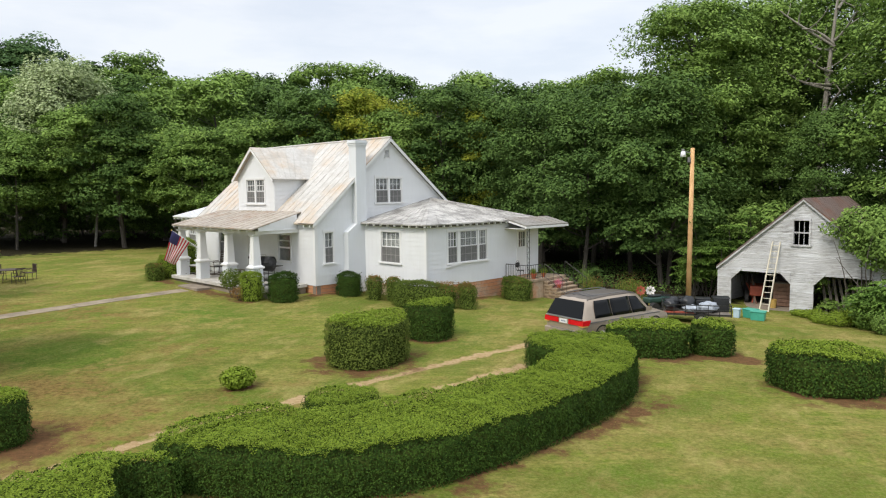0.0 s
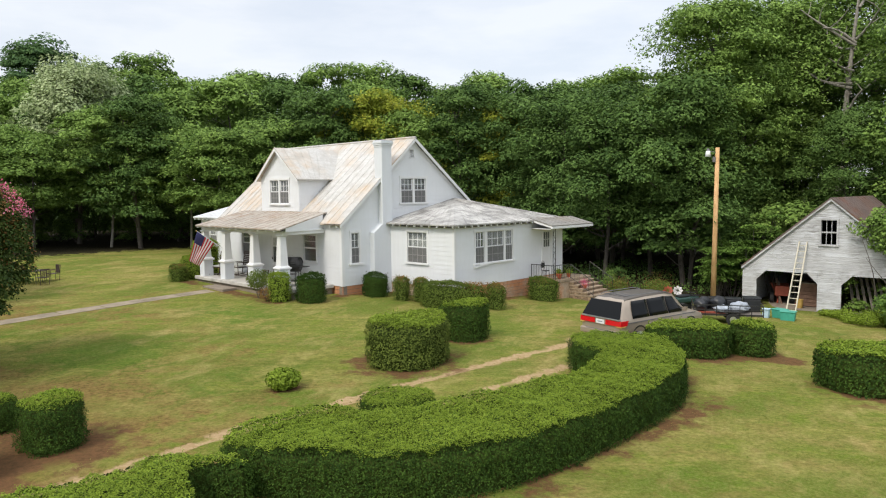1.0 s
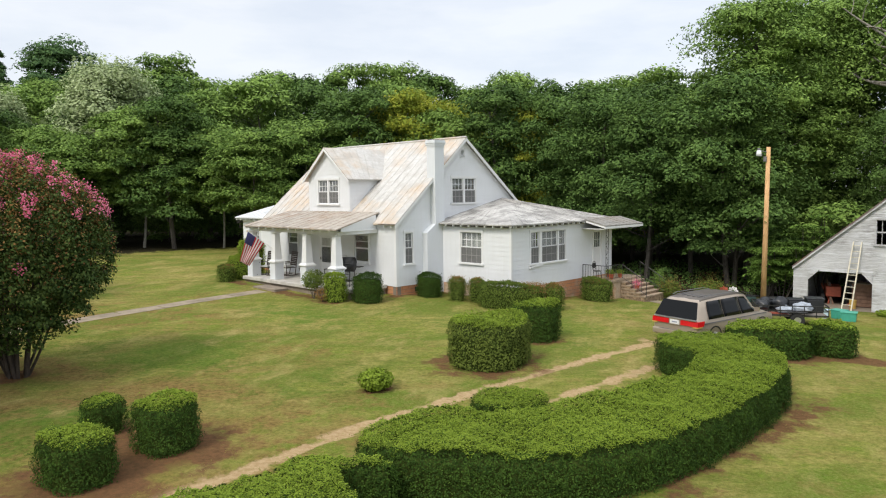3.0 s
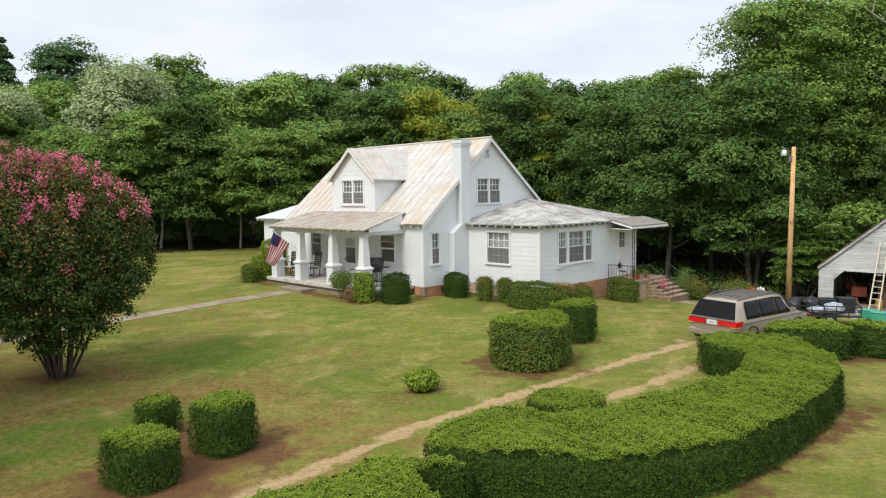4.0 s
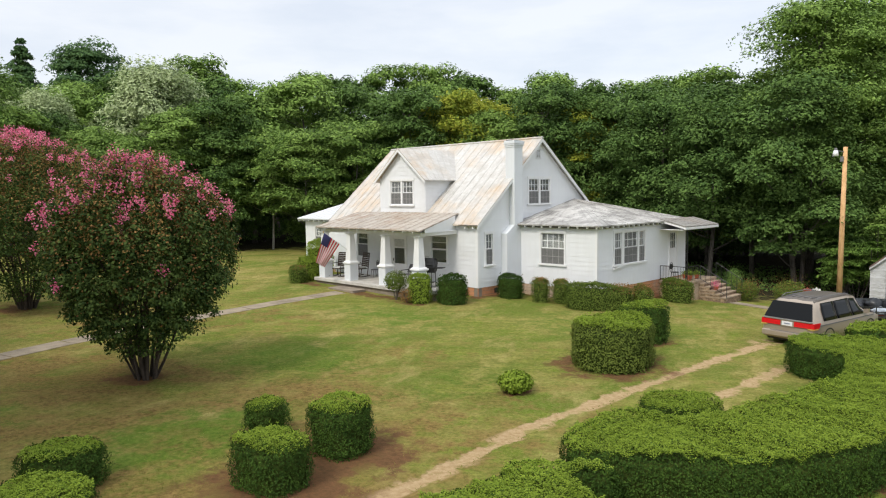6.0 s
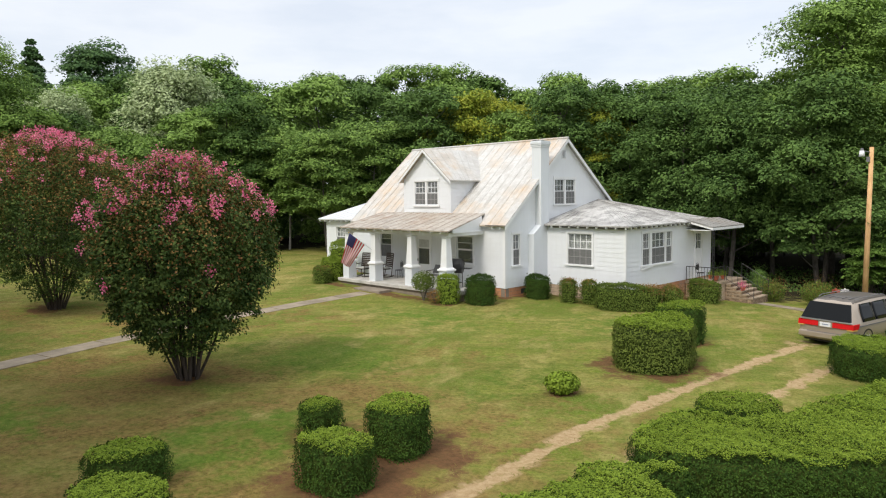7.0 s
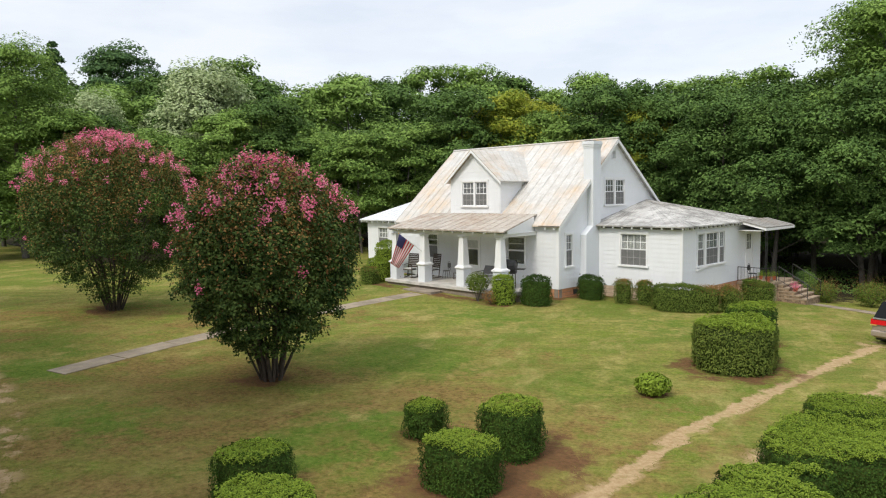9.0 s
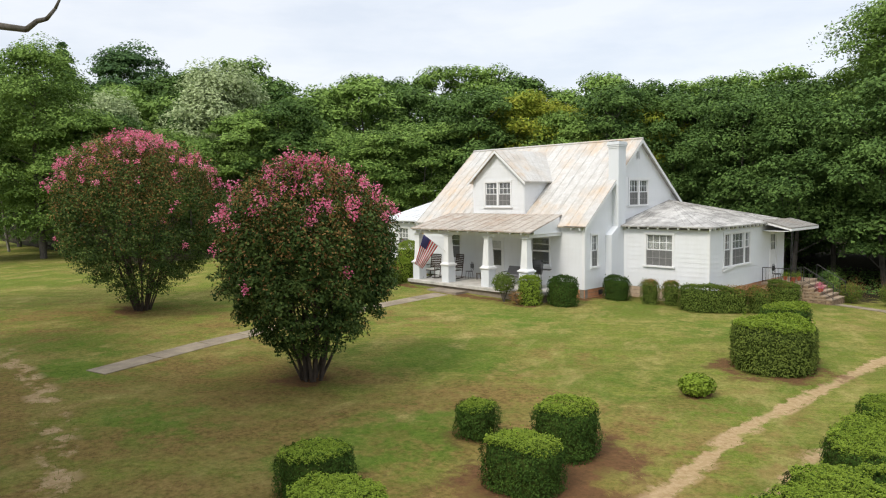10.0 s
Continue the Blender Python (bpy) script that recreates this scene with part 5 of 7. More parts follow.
# Shrubs along the house
for x, y, r, h, mt, lab in ((-30.3, 17.65, .58, 1.4, M_HEDGE_L, "bright green clipped shrub before the porch"), (-29.05, 18.7, .78, 1.3, M_HEDGE, "clipped rounded shrub at the house corner"),
                            (-28.25, 22.2, .70, 1.12, M_HEDGE, "clipped rounded shrub beside the chimney"), (-25.62, 23.0, .42, 1.15, M_HEDGE_D, "narrow clipped shrub on a bare stem at the house wall"),
                            (-22.0, 24.6, .48, 1.2, M_HEDGE_D, "loose reddish-green shrub at the house corner"),
                            (-22.6, 29.3, .86, 1.1, M_HEDGE_D, "reddish-green shrub before the side landing"),
                            (-41.0, 18.4, .8, 1.35, M_HEDGE_L, "bright round shrub at the porch end"),
                            (-40.4, 17.1, .55, .95, M_HEDGE_D, "brownish shrub at the porch end"), (-41.3, 19.3, .85, 2.15, M_HEDGE_L, "tall bright clipped shrub at the porch end"), (-26.5, 22.5, .44, 1.15, M_HEDGE_D, "narrow clipped shrub on a bare stem at the house wall")):
    shrub = clipped("house_shrub", ring(x, y, r * .92, r * .84, 9, 20, .1), h, lab, 420, 0.062, mt, fresh=0, category="shrub", group="shrubs along the house", lump=.08, shoulder=.25, ragged=.05)
    if mt is M_HEDGE_D:
        n = 1200
        c = np.c_[rng.normal(0, r * .42, (n, 2)), h * rng.uniform(.55, 1.08, n)]
        leaves("young_shoots", cloud("young_shoots", c, rng.normal(0, 1, (n, 3)) + (0, 0, .5), .05, M_BRONZE), shrub, "reddish young shoots")


broad = clipped("house_shrub", [(-24.75, 22.2), (-24.2, 21.95), (-23.5, 22.2), (-22.9, 22.9), (-22.35, 23.7), (-22.3, 24.2), (-22.75, 24.3), (-23.4, 23.7), (-24.0, 23.3), (-24.7, 23.0)], 1.16, "broad clipped shrub with reddish shoots at the house corner", 460, .062, M_HEDGE_D,
        fresh=0, category="shrub", group="shrubs along the house", lump=.08, shoulder=.25, ragged=.055)
n = 1200
c = np.c_[rng.normal(.75, .35, n), rng.normal(.75, .3, n), rng.uniform(.75, 1.22, n)]
leaves("young_shoots", cloud("young_shoots", c, rng.normal(0, 1, (n, 3)) + (0, 0, .5), .055, M_BRONZE), broad, "reddish young shoots")


def loose_shrub(name, x, y, r, h, mat, label, n=900, leaf=.09, stem=0.0):
    root = thing(name, label, "shrub", (x, y, G(x, y)))
    bm = bmesh.new()
    for k in range(7):
        a = rng.uniform(0, 6.28)
        tube(bm, (rng.normal(0, .04), rng.normal(0, .04), -.05), (math.cos(a) * r * .6, math.sin(a) * r * .6, h * rng.uniform(.6, .85)), .018, .006, 5)
    part("woody_base", bm, M_BARK, root)
    d = rng.normal(size=(n, 3))
    d /= np.linalg.norm(d, axis=1, keepdims=True)
    rad = rng.uniform(.55, 1.05, n)[:, None]
    c = d * rad * (r, r, (h - stem) / 2) + (0, 0, stem + (h - stem) / 2)
    leaves("foliage", cloud("foliage", c, d + rng.normal(0, .5, (n, 3)) + (0, 0, .4), leaf * rng.uniform(.7, 1.3, n), mat), root)
    return root


loose_shrub("lawn_shrub", -17.6, 9.75, .50, .62, M_HEDGE_L, "small bright green shrub alone on the lawn", 1700, .095)
loose_shrub("porch_shrub", -31.75, 17.35, .60, 1.5, M_HEDGE_D, "thin-stemmed young shrub before the porch", 1700, .085, .45)
for x, y, r, h, mt, n, lab in ((-20.75, 34.0, .58, 1.15, M_HEDGE_D, 1500, "loose reddish-green shrub beside the side steps"), (-18.7, 34.6, .85, 1.4, M_HEDGE_D, 2300, "loose shrub with reddish shoots on the side lawn"),
                                (-21.9, 34.9, .36, 1.5, M_LEAF_A, 800, "young green sapling behind the side steps")):
    shrub = loose_shrub("lawn_shrub", x, y, r, h, mt, lab, n, .085)
    n = 1300
    d = rng.normal(size=(n, 3)) * (r * .55, r * .55, h * .22) + (0, 0, h * .65)
    leaves("young_shoots", cloud("young_shoots", d, rng.normal(0, 1, (n, 3)) + (0, 0, .5), .045, M_BRONZE if mt is M_HEDGE_D else M_LEAF_A), shrub, "young shoots")
loose_shrub("porch_flowers", -30.7, 17.2, .45, .75, M_BRONZE, "low reddish flowers at the porch edge", 500, .07)


# ---------------------------------------------------------------- trees
def limb(bm, a, b, r0, r1, n=6, bend=0.15, steps=4):
    a, b = Vector(a), Vector(b)
    side = Vector(rng.normal(size=3)).normalized() * (b - a).length * bend
    pts = [a.lerp(b, t) + side * math.sin(t * math.pi) for t in np.linspace(0, 1, steps + 1)]
    for i in range(steps):
        tube(bm, pts[i], pts[i + 1], r0 + (r1 - r0) * i / steps, r0 + (r1 - r0) * (i + 1) / steps, n, False)
    return pts


def tree_mesh(seed, H, R, base, clumps, per, leaf, mat, flat=0.5, bark=None, trunk=0.22, shape="broad", tiers=0):
    """Trunk-and-limbs mesh and crown mesh of a tree that stands at the origin: flattened sprays of leaves, each borne on a limb, in tiers with gaps between."""
    global rng
    rng = np.random.default_rng(seed)
    bm = bmesh.new()
    top = Vector((rng.normal(0, .3), rng.normal(0, .3), H * .85))
    limb(bm, (0, 0, -.3), top, trunk, trunk * .22, 8, .04, 6)
    cc, nn, zz = [], [], []
    for k in range(clumps):
        u = (k + rng.random()) / clumps
        if tiers:
            u = min(.98, (math.floor(u * tiers) + .5 + rng.normal(0, .16)) / tiers)
            u = max(.02, u)
        h = base + (H - base) * u ** .8
        if shape == "cone":
            reach = R * (1 - u) ** .9 + .2
            r = R * (.10 + .30 * (1 - u)) * rng.uniform(.85, 1.15)
        else:
            reach = R * math.sqrt(max(.10, 1 - (2 * u ** .8 - .85) ** 2 / 1.6))
            r = R * rng.uniform(.22, .44)
        a = k * 2.399 + rng.normal(0, .35)
        rad = max(0.0, reach - r * .7) * rng.uniform(.45, 1.25)
        p = Vector((math.cos(a) * rad, math.sin(a) * rad, min(h, H - r * flat * .8) + rng.normal(0, .02 * H)))
        if k % 2 == 0:
            t = min(.95, max(.12, (p.z - .8 - .3 * rad) / top.z))
            limb(bm, Vector((0, 0, -.3)).lerp(top, t), p - Vector((0, 0, .1)), trunk * .3 * (1.1 - t * .7), .02, 5, .12, 3)
        d = rng.normal(size=(per, 3))
        d[:, 2] = np.where(d[:, 2] < 0, d[:, 2] * .55, d[:, 2])
        d /= np.linalg.norm(d, axis=1, keepdims=True)
        f = rng.uniform(0, 6.28, 4)
        bumps = 1 + .22 * np.sin(d[:, 0] * 5 + f[0]) * np.sin(d[:, 1] * 5 + f[1]) + .14 * np.sin(d[:, 2] * 9 + f[2]) * np.cos(d[:, 0] * 9 + f[3])
        rr = np.where(rng.random(per) < .66, rng.uniform(.84, 1.06, per), rng.uniform(.3, .9, per)) * bumps
        pts = d * rr[:, None] * (r, r, r * flat)
        # feathery tips: leaves strung out along a few twigs that leave the spray
        tw = rng.random(per) < .16
        m = int(tw.sum())
        ta = rng.choice(rng.uniform(0, 6.28, 9), m)
        tl = rng.uniform(.8, 1.42, m) * r
        pts[tw] = np.stack((np.cos(ta) * tl, np.sin(ta) * tl, rng.normal(0, .10, m) * r - .12 * tl), 1) + rng.normal(0, .05 * r, (m, 3))
        pts[:, 2] -= (pts[:, 0] ** 2 + pts[:, 1] ** 2) / r * .16
        cc.append(pts + np.array(p))
        nn.append(d * (.55, .55, .5) + (math.cos(a) * .12, math.sin(a) * .12, .62) + rng.normal(0, .30, (per, 3)))
    cc, nn = np.vstack(cc), np.vstack(nn)
    crown = sprigs("crown", cc, nn, leaf * rng.uniform(.65, 1.4, len(cc)), mat)
    wood = mesh_of("trunk", bm, bark or M_BARK, True)
    return wood, crown


def tree(name, label, meshes, x, y, turn=0.0, scale=1.0, tall=1.0, group="trees of the woods", category="tree"):
    ob = thing(name, label, category, group=group)
    for nm, me in zip(("trunk", "crown"), meshes):
        o = new(nm, me)
        o.parent = ob
    ob.matrix_basis = pose(x, y, G(x, y) - .1, 0, 0, turn) @ Matrix.Diagonal((scale, scale, scale * tall, 1))
    return ob


LOCUST = tree_mesh(11, 13.5, 4.6, 4.8, 42, 660, .235, M_LEAF_A, .36, M_PALEBARK, .13, tiers=6)
LOCUST2 = tree_mesh(12, 12.5, 4.3, 3.8, 42, 640, .235, M_LEAF_A, .40, trunk=.14, tiers=6)
DEEP = tree_mesh(13, 14.0, 4.4, 3.2, 44, 560, .235, M_LEAF_B, .5)
YELLOW = tree_mesh(15, 14.0, 4.2, 1.8, 42, 560, .235, M_LEAF_Y, .48)
MID = tree_mesh(24, 14.0, 4.4, 6.5, 26, 420, .30, M_LEAF_B, .5)
MID2 = tree_mesh(25, 13.5, 4.6, 6.0, 26, 420, .30, M_LEAF_A, .42)
BACK = tree_mesh(14, 20.0, 5.0, 9.5, 28, 400, .36, M_LEAF_A, .45)
BACK2 = tree_mesh(23, 19.0, 4.6, 9.0, 28, 400, .36, M_LEAF_B, .55)
SILVER = tree_mesh(16, 16.0, 4.4, 5.0, 48, 800, .25, M_LEAF_G, .9)
PINE = tree_mesh(17, 33.0, 8.6, 11.0, 80, 300, .55, M_LEAF_P, .42, tiers=10)
SPRUCE = tree_mesh(18, 33.0, 6.4, 8.0, 70, 300, .5, M_LEAF_P, .5, shape="cone")
BIG = tree_mesh(19, 21.5, 6.0, 2.6, 74, 660, .235, M_LEAF_A, .46, trunk=.34)
BIG2 = tree_mesh(20, 20.5, 5.5, 1.6, 70, 600, .235, M_LEAF_B, .55, trunk=.32)
TALL = tree_mesh(28, 21.5, 5.6, 4.2, 60, 640, .235, M_LEAF_A, .40, trunk=.30, tiers=7)
EDGE = tree_mesh(27, 14.0, 4.8, 3.0, 46, 620, .22, M_LEAF_B, .45, trunk=.2)
UNDER = tree_mesh(21, 6.5, 3.0, .5, 20, 330, .24, M_LEAF_B, .55, trunk=.09)
UNDER2 = tree_mesh(22, 5.2, 2.6, .4, 16, 330, .24, M_LEAF_A, .5, trunk=.08)
L_GREEN, L_DEEP = "leafy green locust tree at the edge of the woods", "dense dark green broadleaf tree of the woods"


def across(depth, side):
    """A place in the plan: metres ahead of the middle of the walk, metres to its right."""
    return (-4.0 - .71 * depth + .704 * side, -4.6 + .704 * depth + .71 * side)


L_YEL = "broadleaf tree with yellowing leaves in the woods"
tr = random.Random(5)
# The woods' front: low locusts to the left, yellowing and dark trees behind the house
s, i = -50.0, 0
while s < 20:
    k = (LOCUST, LOCUST2, LOCUST, DEEP)[i % 4] if s < -6 else (YELLOW, DEEP, YELLOW, LOCUST2, DEEP)[i % 5]
    lab = L_GREEN if k in (LOCUST, LOCUST2) else L_YEL if k is YELLOW else L_DEEP
    d = 62 + tr.uniform(-1.5, 2.5) + max(0, -s - 30) * .15
    tree("broadleaf_tree", lab, k, *across(d, s + tr.uniform(-.6, .6)), tr.uniform(0, 360), tr.uniform(.92, 1.08), tr.uniform(.88, 1.0) * (1.08 if s > -6 else .95))
    s += 4.1
    i += 1
s = -58.0
while s < 26:
    k = (MID, MID2, YELLOW if s > -12 else MID2, MID)[i % 4]
    lab = L_GREEN if k is MID2 else L_YEL if k is YELLOW else L_DEEP
    tree("broadleaf_tree", lab, k, *across(74 + tr.uniform(-2, 3), s), tr.uniform(0, 360), tr.uniform(1.1, 1.22), tr.uniform(.95, 1.05))
    s += 5.2
    i += 1
s = -38.0
while s < 30:
    k = (BACK, BACK2, BACK)[i % 3]
    tree("tall_tree", "tall broadleaf tree behind the woods' edge", k, *across(88 + tr.uniform(-2, 3), s), tr.uniform(0, 360), tr.uniform(.95, 1.06), tr.uniform(.93, 1.06) * (.92 if s < -14 else 1.03))
    s += 5.0
    i += 1
s = -56.0
while s < 16:
    tree("understory_tree", "dark understory sapling at the woods' edge", (UNDER, UNDER2)[i % 2], *across(70 + tr.uniform(-1, 4) - (4 if s > -8 else 0), s), tr.uniform(0, 360), tr.uniform(.75, 1.05), group="understory")
    s += 5.0
    i += 1
# Tall trees far behind on the left
L_FAR = "tall broadleaf tree far behind the woods"
for d, sd, k, sc, lab in ((140, -73, PINE, 1.07, "tall spreading pine far behind the woods"), (142, -86.5, SPRUCE, 1.1, "tall dark conifer far behind the woods"), (115, -49, BACK2, 1.38, L_FAR), (128, -79, BACK2, 1.25, L_FAR), (130, -93, BACK, 1.2, L_FAR), (136, -66, BACK2, 1.45, L_FAR), (116, -42, BACK, 1.38, L_FAR),
                          (124, -57, BACK2, 1.42, L_FAR), (112, -35, BACK, 1.16, L_FAR), (124, -66, BACK, 1.25, L_FAR), (112, -74, BACK2, 1.3, L_FAR), (112, -28, BACK2, 1.08, L_FAR)):
    tree("tall_tree", lab, k, *across(d, sd), sd * 7, sc)
tree("silver_tree", "pale silver-green leafy tree before the woods", SILVER, *across(69.0, -30.2), 30, 1.12)
tree("silver_tree", "pale silver-green leafy tree before the woods", SILVER, *across(68, -40.5), 190, .95)
for d, sd, k, sc in ((58, -41.5, BIG, .84), (59, -38.5, LOCUST, .95), (54, -48, DEEP, 1.15), (63, -50, BACK, .9)):
    tree("broadleaf_tree", L_GREEN, k, *across(d, sd), sd * 11, sc)
# Tall woods behind the barn
for d, sd, k, sc, tl in ((60, 12, DEEP, 1.0, 1), (59, 16, DEEP, 1.05, 1), (56, 19.5, DEEP, 1.05, 1), (52, 21.5, MID, .9, 1), (51, 25.2, TALL, .95, 1.0), (55, 29.5, BIG, .98, 1.0), (63, 33.5, BIG2, 1.0, 1), (61, 38, BIG2, 1.1, 1), (46, 33.0, BIG2, .60, 1), (45, 39.5, BIG, 1.05, 1), (49, 43, BIG2, 1.1, 1),
                         (62, 22, BACK, .85, 1), (57, 34, BIG, 1.05, 1), (58, 42, BIG, 1.15, 1), (66, 36, BACK, 1.15, 1), (50, 49, BIG2, 1.05, 1), (47, 22.6, DEEP, .8, 1), (43, 41.5, LOCUST2, 1.1, 1), (68, 28, BACK2, .9, 1)):
    tree("tall_tree", "tall dense broadleaf tree behind the barn", k, *across(d, sd), sd * 37, sc, tl, "trees behind the barn")
for d, sd, sc in ((62, 11, 1.1), (66, 14, 1.2), (66, 18, 1.3), (64, 22, 1.3), (67, 25.5, 1.3), (52, 12.5, .4), (68, 30, 1.3), (69, 34, 1.3), (38, 29.5, .8), (37, 31.5, .9), (36.5, 33.5, 1.0), (46, 29, 1.2), (43, 35, 1.2)):
    tree("understory_tree", "dark understory sapling at the woods' edge", (UNDER, UNDER2)[int(sd) % 2], *across(d, sd), sd * 53, sc, group="understory")
# Unseen tall trees added along the lane for their shade on the front lawn
for x, y, k, sc in ((-27.6, -13.6, BIG, .8), (-23.6, -12.5, BIG2, .95), (-36.8, -12.5, BACK2, .8), (-48.5, -8.5, BACK, .8), (-31.5, -14.0, BACK2, .85), (-21.0, -14.5, MID, .95)):
    tree("tall_tree", "tall broadleaf tree shading the front lawn", k, x, y, x * 9, sc, group="trees along the lane")
for x, y, sc in ((-23.4, 38.4, .22),):
    tree("understory_tree", "dark understory sapling at the woods' edge", UNDER, x, y, x * 31, sc, group="understory")
for x, y, sc in ((-27.0, 42.6, .92), (-21.6, 44.0, 1.0), (-31.5, 43.5, .95)):
    tree("broadleaf_tree", "dark broadleaf tree leaning over the side lawn", EDGE, x, y, x * 23, sc)
# Saplings deep in the woods
for i in range(13):
    tree("understory_tree", "dark understory sapling deep in the woods", UNDER2, *across(81 + i % 3, -40 + i * 5.3), i * 77, 1.7, 1.2, group="understory")
# The thick of the woods beyond, too far off to tell its trees apart
rng = np.random.default_rng(63)
n = 15000
sd_ = rng.uniform(-95, 55, n)
dp_ = 94 + rng.uniform(0, 7, n) + np.where(sd_ < -45, 28, 0)
fx, fy = across(dp_, sd_)
fz = rng.uniform(-1.5, 13.5, n) + 1.5 * np.sin(sd_ * .35) + np.where(sd_ < -45, 3, 0)
me = sprigs("far_woods", np.c_[fx, fy, fz], np.c_[rng.normal(.45, .4, n), rng.normal(-.45, .4, n), rng.normal(.6, .3, n)], 1.25 * rng.uniform(.7, 1.3, n), M_LEAF_B, .8)
tagged(new("far_woods", me), "dense dark green woods far behind the house", "woods", kind="stuff")
# Rank undergrowth in the shade beside the side lawn
rng = np.random.default_rng(64)
n = 5000
ux, uy = rng.uniform(-31, -16, n), rng.uniform(37, 53, n)
inn = uy - np.interp(ux, (-31, -24, -19, -16), (38.5, 38.8, 41.5, 46))
ux, uy, inn = ux[inn > 0], uy[inn > 0], inn[inn > 0]
uz = heights(np.c_[ux, uy]) + rng.random(len(ux)) * np.clip(.1 + inn * .1, 0, .55)
me = sprigs("undergrowth", np.c_[ux, uy, uz], rng.normal(0, .6, (len(ux), 3)) + (.3, -.4, .8), .17 * rng.uniform(.7, 1.3, len(ux)), M_LEAF_B, .7)
tagged(new("undergrowth", me), "dark leafy undergrowth in the shade of the woods", "undergrowth", kind="stuff")
# A bare pale dead tree among them
rng = np.random.default_rng(31)
bm = bmesh.new()
limb(bm, (0, 0, -.3), (.9, .9, 22.5), .34, .07, 8, .03, 9)
for k in range(13):
    t = rng.uniform(.45, .95)
    a = rng.uniform(0, 6.28)
    p = Vector((.9 * t, .9 * t, 22.5 * t))
    e = p + Vector((math.cos(a) * 3.2, math.sin(a) * 3.2, rng.uniform(1.0, 3.0))) * rng.uniform(.7, 1.2)
    q = limb(bm, p, e, .12, .04, 5, .15, 4)
    for m in range(2):
        limb(bm, q[2 + m], q[2 + m] + Vector((rng.normal(0, .9), rng.normal(0, .9), rng.uniform(.5, 1.6))), .05, .02, 4, .1, 3)
dx, dy = across(51.0, 35.0)
dead = thing("dead_tree", "bare pale dead tree among the woods", "tree", (dx, dy, G(dx, dy)))
part("trunk", bm, M_PALEBARK, dead, "", True)


def crape(x, y, H, R, base, seed, label, blooms=1.0):
    """A crape myrtle: many leaning stems, a dense rounded crown, pink panicles over its top."""
    global rng
    rng = np.random.default_rng(seed)
    root = thing("crape_myrtle", label, "tree", (x, y, G(x, y)), group="crape myrtles")
    for k in range(17):
        a = 2 * math.pi * k / 17 + rng.normal(0, .2)
        r0, r1 = rng.uniform(.08, .34), R * rng.uniform(.22, .6)
        bm = bmesh.new()
        p = limb(bm, (math.cos(a) * r0, math.sin(a) * r0, -.1), (math.cos(a) * r1, math.sin(a) * r1, H * rng.uniform(.42, .62)), rng.uniform(.04, .07), .02, 6, .05, 5)
        stem = part("stem", bm, M_CRAPEBARK, root, "", True)
        for m in range(3):
            aa = a + rng.normal(0, .7)
            bm = bmesh.new()
            limb(bm, p[2 + m], p[3] + Vector((math.cos(aa) * R * .3, math.sin(aa) * R * .3, H * rng.uniform(.12, .25))), .026, .008, 5, .1, 3)
            part("branch", bm, M_CRAPEBARK, stem, "", True)

    # sprays of leaves: upright shoots in the upper crown, drooping ones below
    def reach(h):
        return R * np.interp(h, (0, .08, .2, .38, .62, .8, .92, 1), (.22, .46, .76, .97, 1.02, .86, .60, .28))
    ll, ln, lh = [], [], []
    made = 0
    while made < 900:
        h = rng.random() ** .85
        if rng.random() > (reach(h) / R) * (.9 if h < .15 else 1):
            continue
        made += 1
        a = rng.uniform(0, 6.283)
        rf = rng.uniform(.86, 1.0) if rng.random() < .7 else rng.uniform(.25, .86)
        rad = (reach(h) * (1 + .05 * math.sin(a * 3 + seed) + .05 * math.sin(a * 7 + h * 9)) - R * .07) * rf
        p = np.array((math.cos(a) * rad, math.sin(a) * rad, base + (H - base) * h))
        cr = R * rng.uniform(.07, .14)
        m = int(rng.uniform(55, 105))
        d = rng.normal(size=(m, 3))
        d /= np.linalg.norm(d, axis=1, keepdims=True)
        q = d * (cr * rng.uniform(.2, 1.1, m) ** .6)[:, None] * ((1.25, 1.25, .6) if h < .45 else (.85, .85, 1.5))
        q[:, 2] -= (q[:, 0] * math.cos(a) + q[:, 1] * math.sin(a)) * .4 * (1 - h)
        ll.append(p + q)
        ln.append(d * .8 + (math.cos(a) * .25, math.sin(a) * .25, .55) + rng.normal(0, .4, (m, 3)))
        lh.append(np.full(m, h) + rng.normal(0, .06, m) + rng.normal(0, .14))
    c, nrm, hh = np.vstack(ll), np.vstack(ln), np.concatenate(lh)
    n = len(c)
    bron = rng.random(n) < np.clip((hh - .38) * 1.1, 0, .60)
    leaves("foliage", cloud("foliage", c[~bron], nrm[~bron], .104 * rng.uniform(.7, 1.35, (~bron).sum()), M_LEAF_C), root)
    leaves("new_growth", cloud("new_growth", c[bron], nrm[bron], .088 * rng.uniform(.7, 1.3, bron.sum()), M_BRONZE), root, "bronze-tinged young leaves")
    # panicles at the shoots' ends, thick at the top, thinning out down the sides
    fl, fn = [], []
    for k in range(int(190 * blooms)):
        h = 1 - .32 * rng.random() ** 1.6 if rng.random() < .96 else rng.uniform(.3, .6)
        a = rng.uniform(0, 6.283)
        rad = reach(h) * (rng.uniform(.3, 1.02) if h > .9 else rng.uniform(.94, 1.05))
        p = np.array((math.cos(a) * rad, math.sin(a) * rad, base + (H - base) * (h + rng.uniform(.0, .05))))
        m = int(rng.uniform(14, 48))
        fl.append(p + rng.normal(0, 1, (m, 3)) * (.075, .075, .095))
        fn.append(rng.normal(0, 1, (m, 3)) + (0, 0, .3))
    fl, fn = np.vstack(fl), np.vstack(fn)
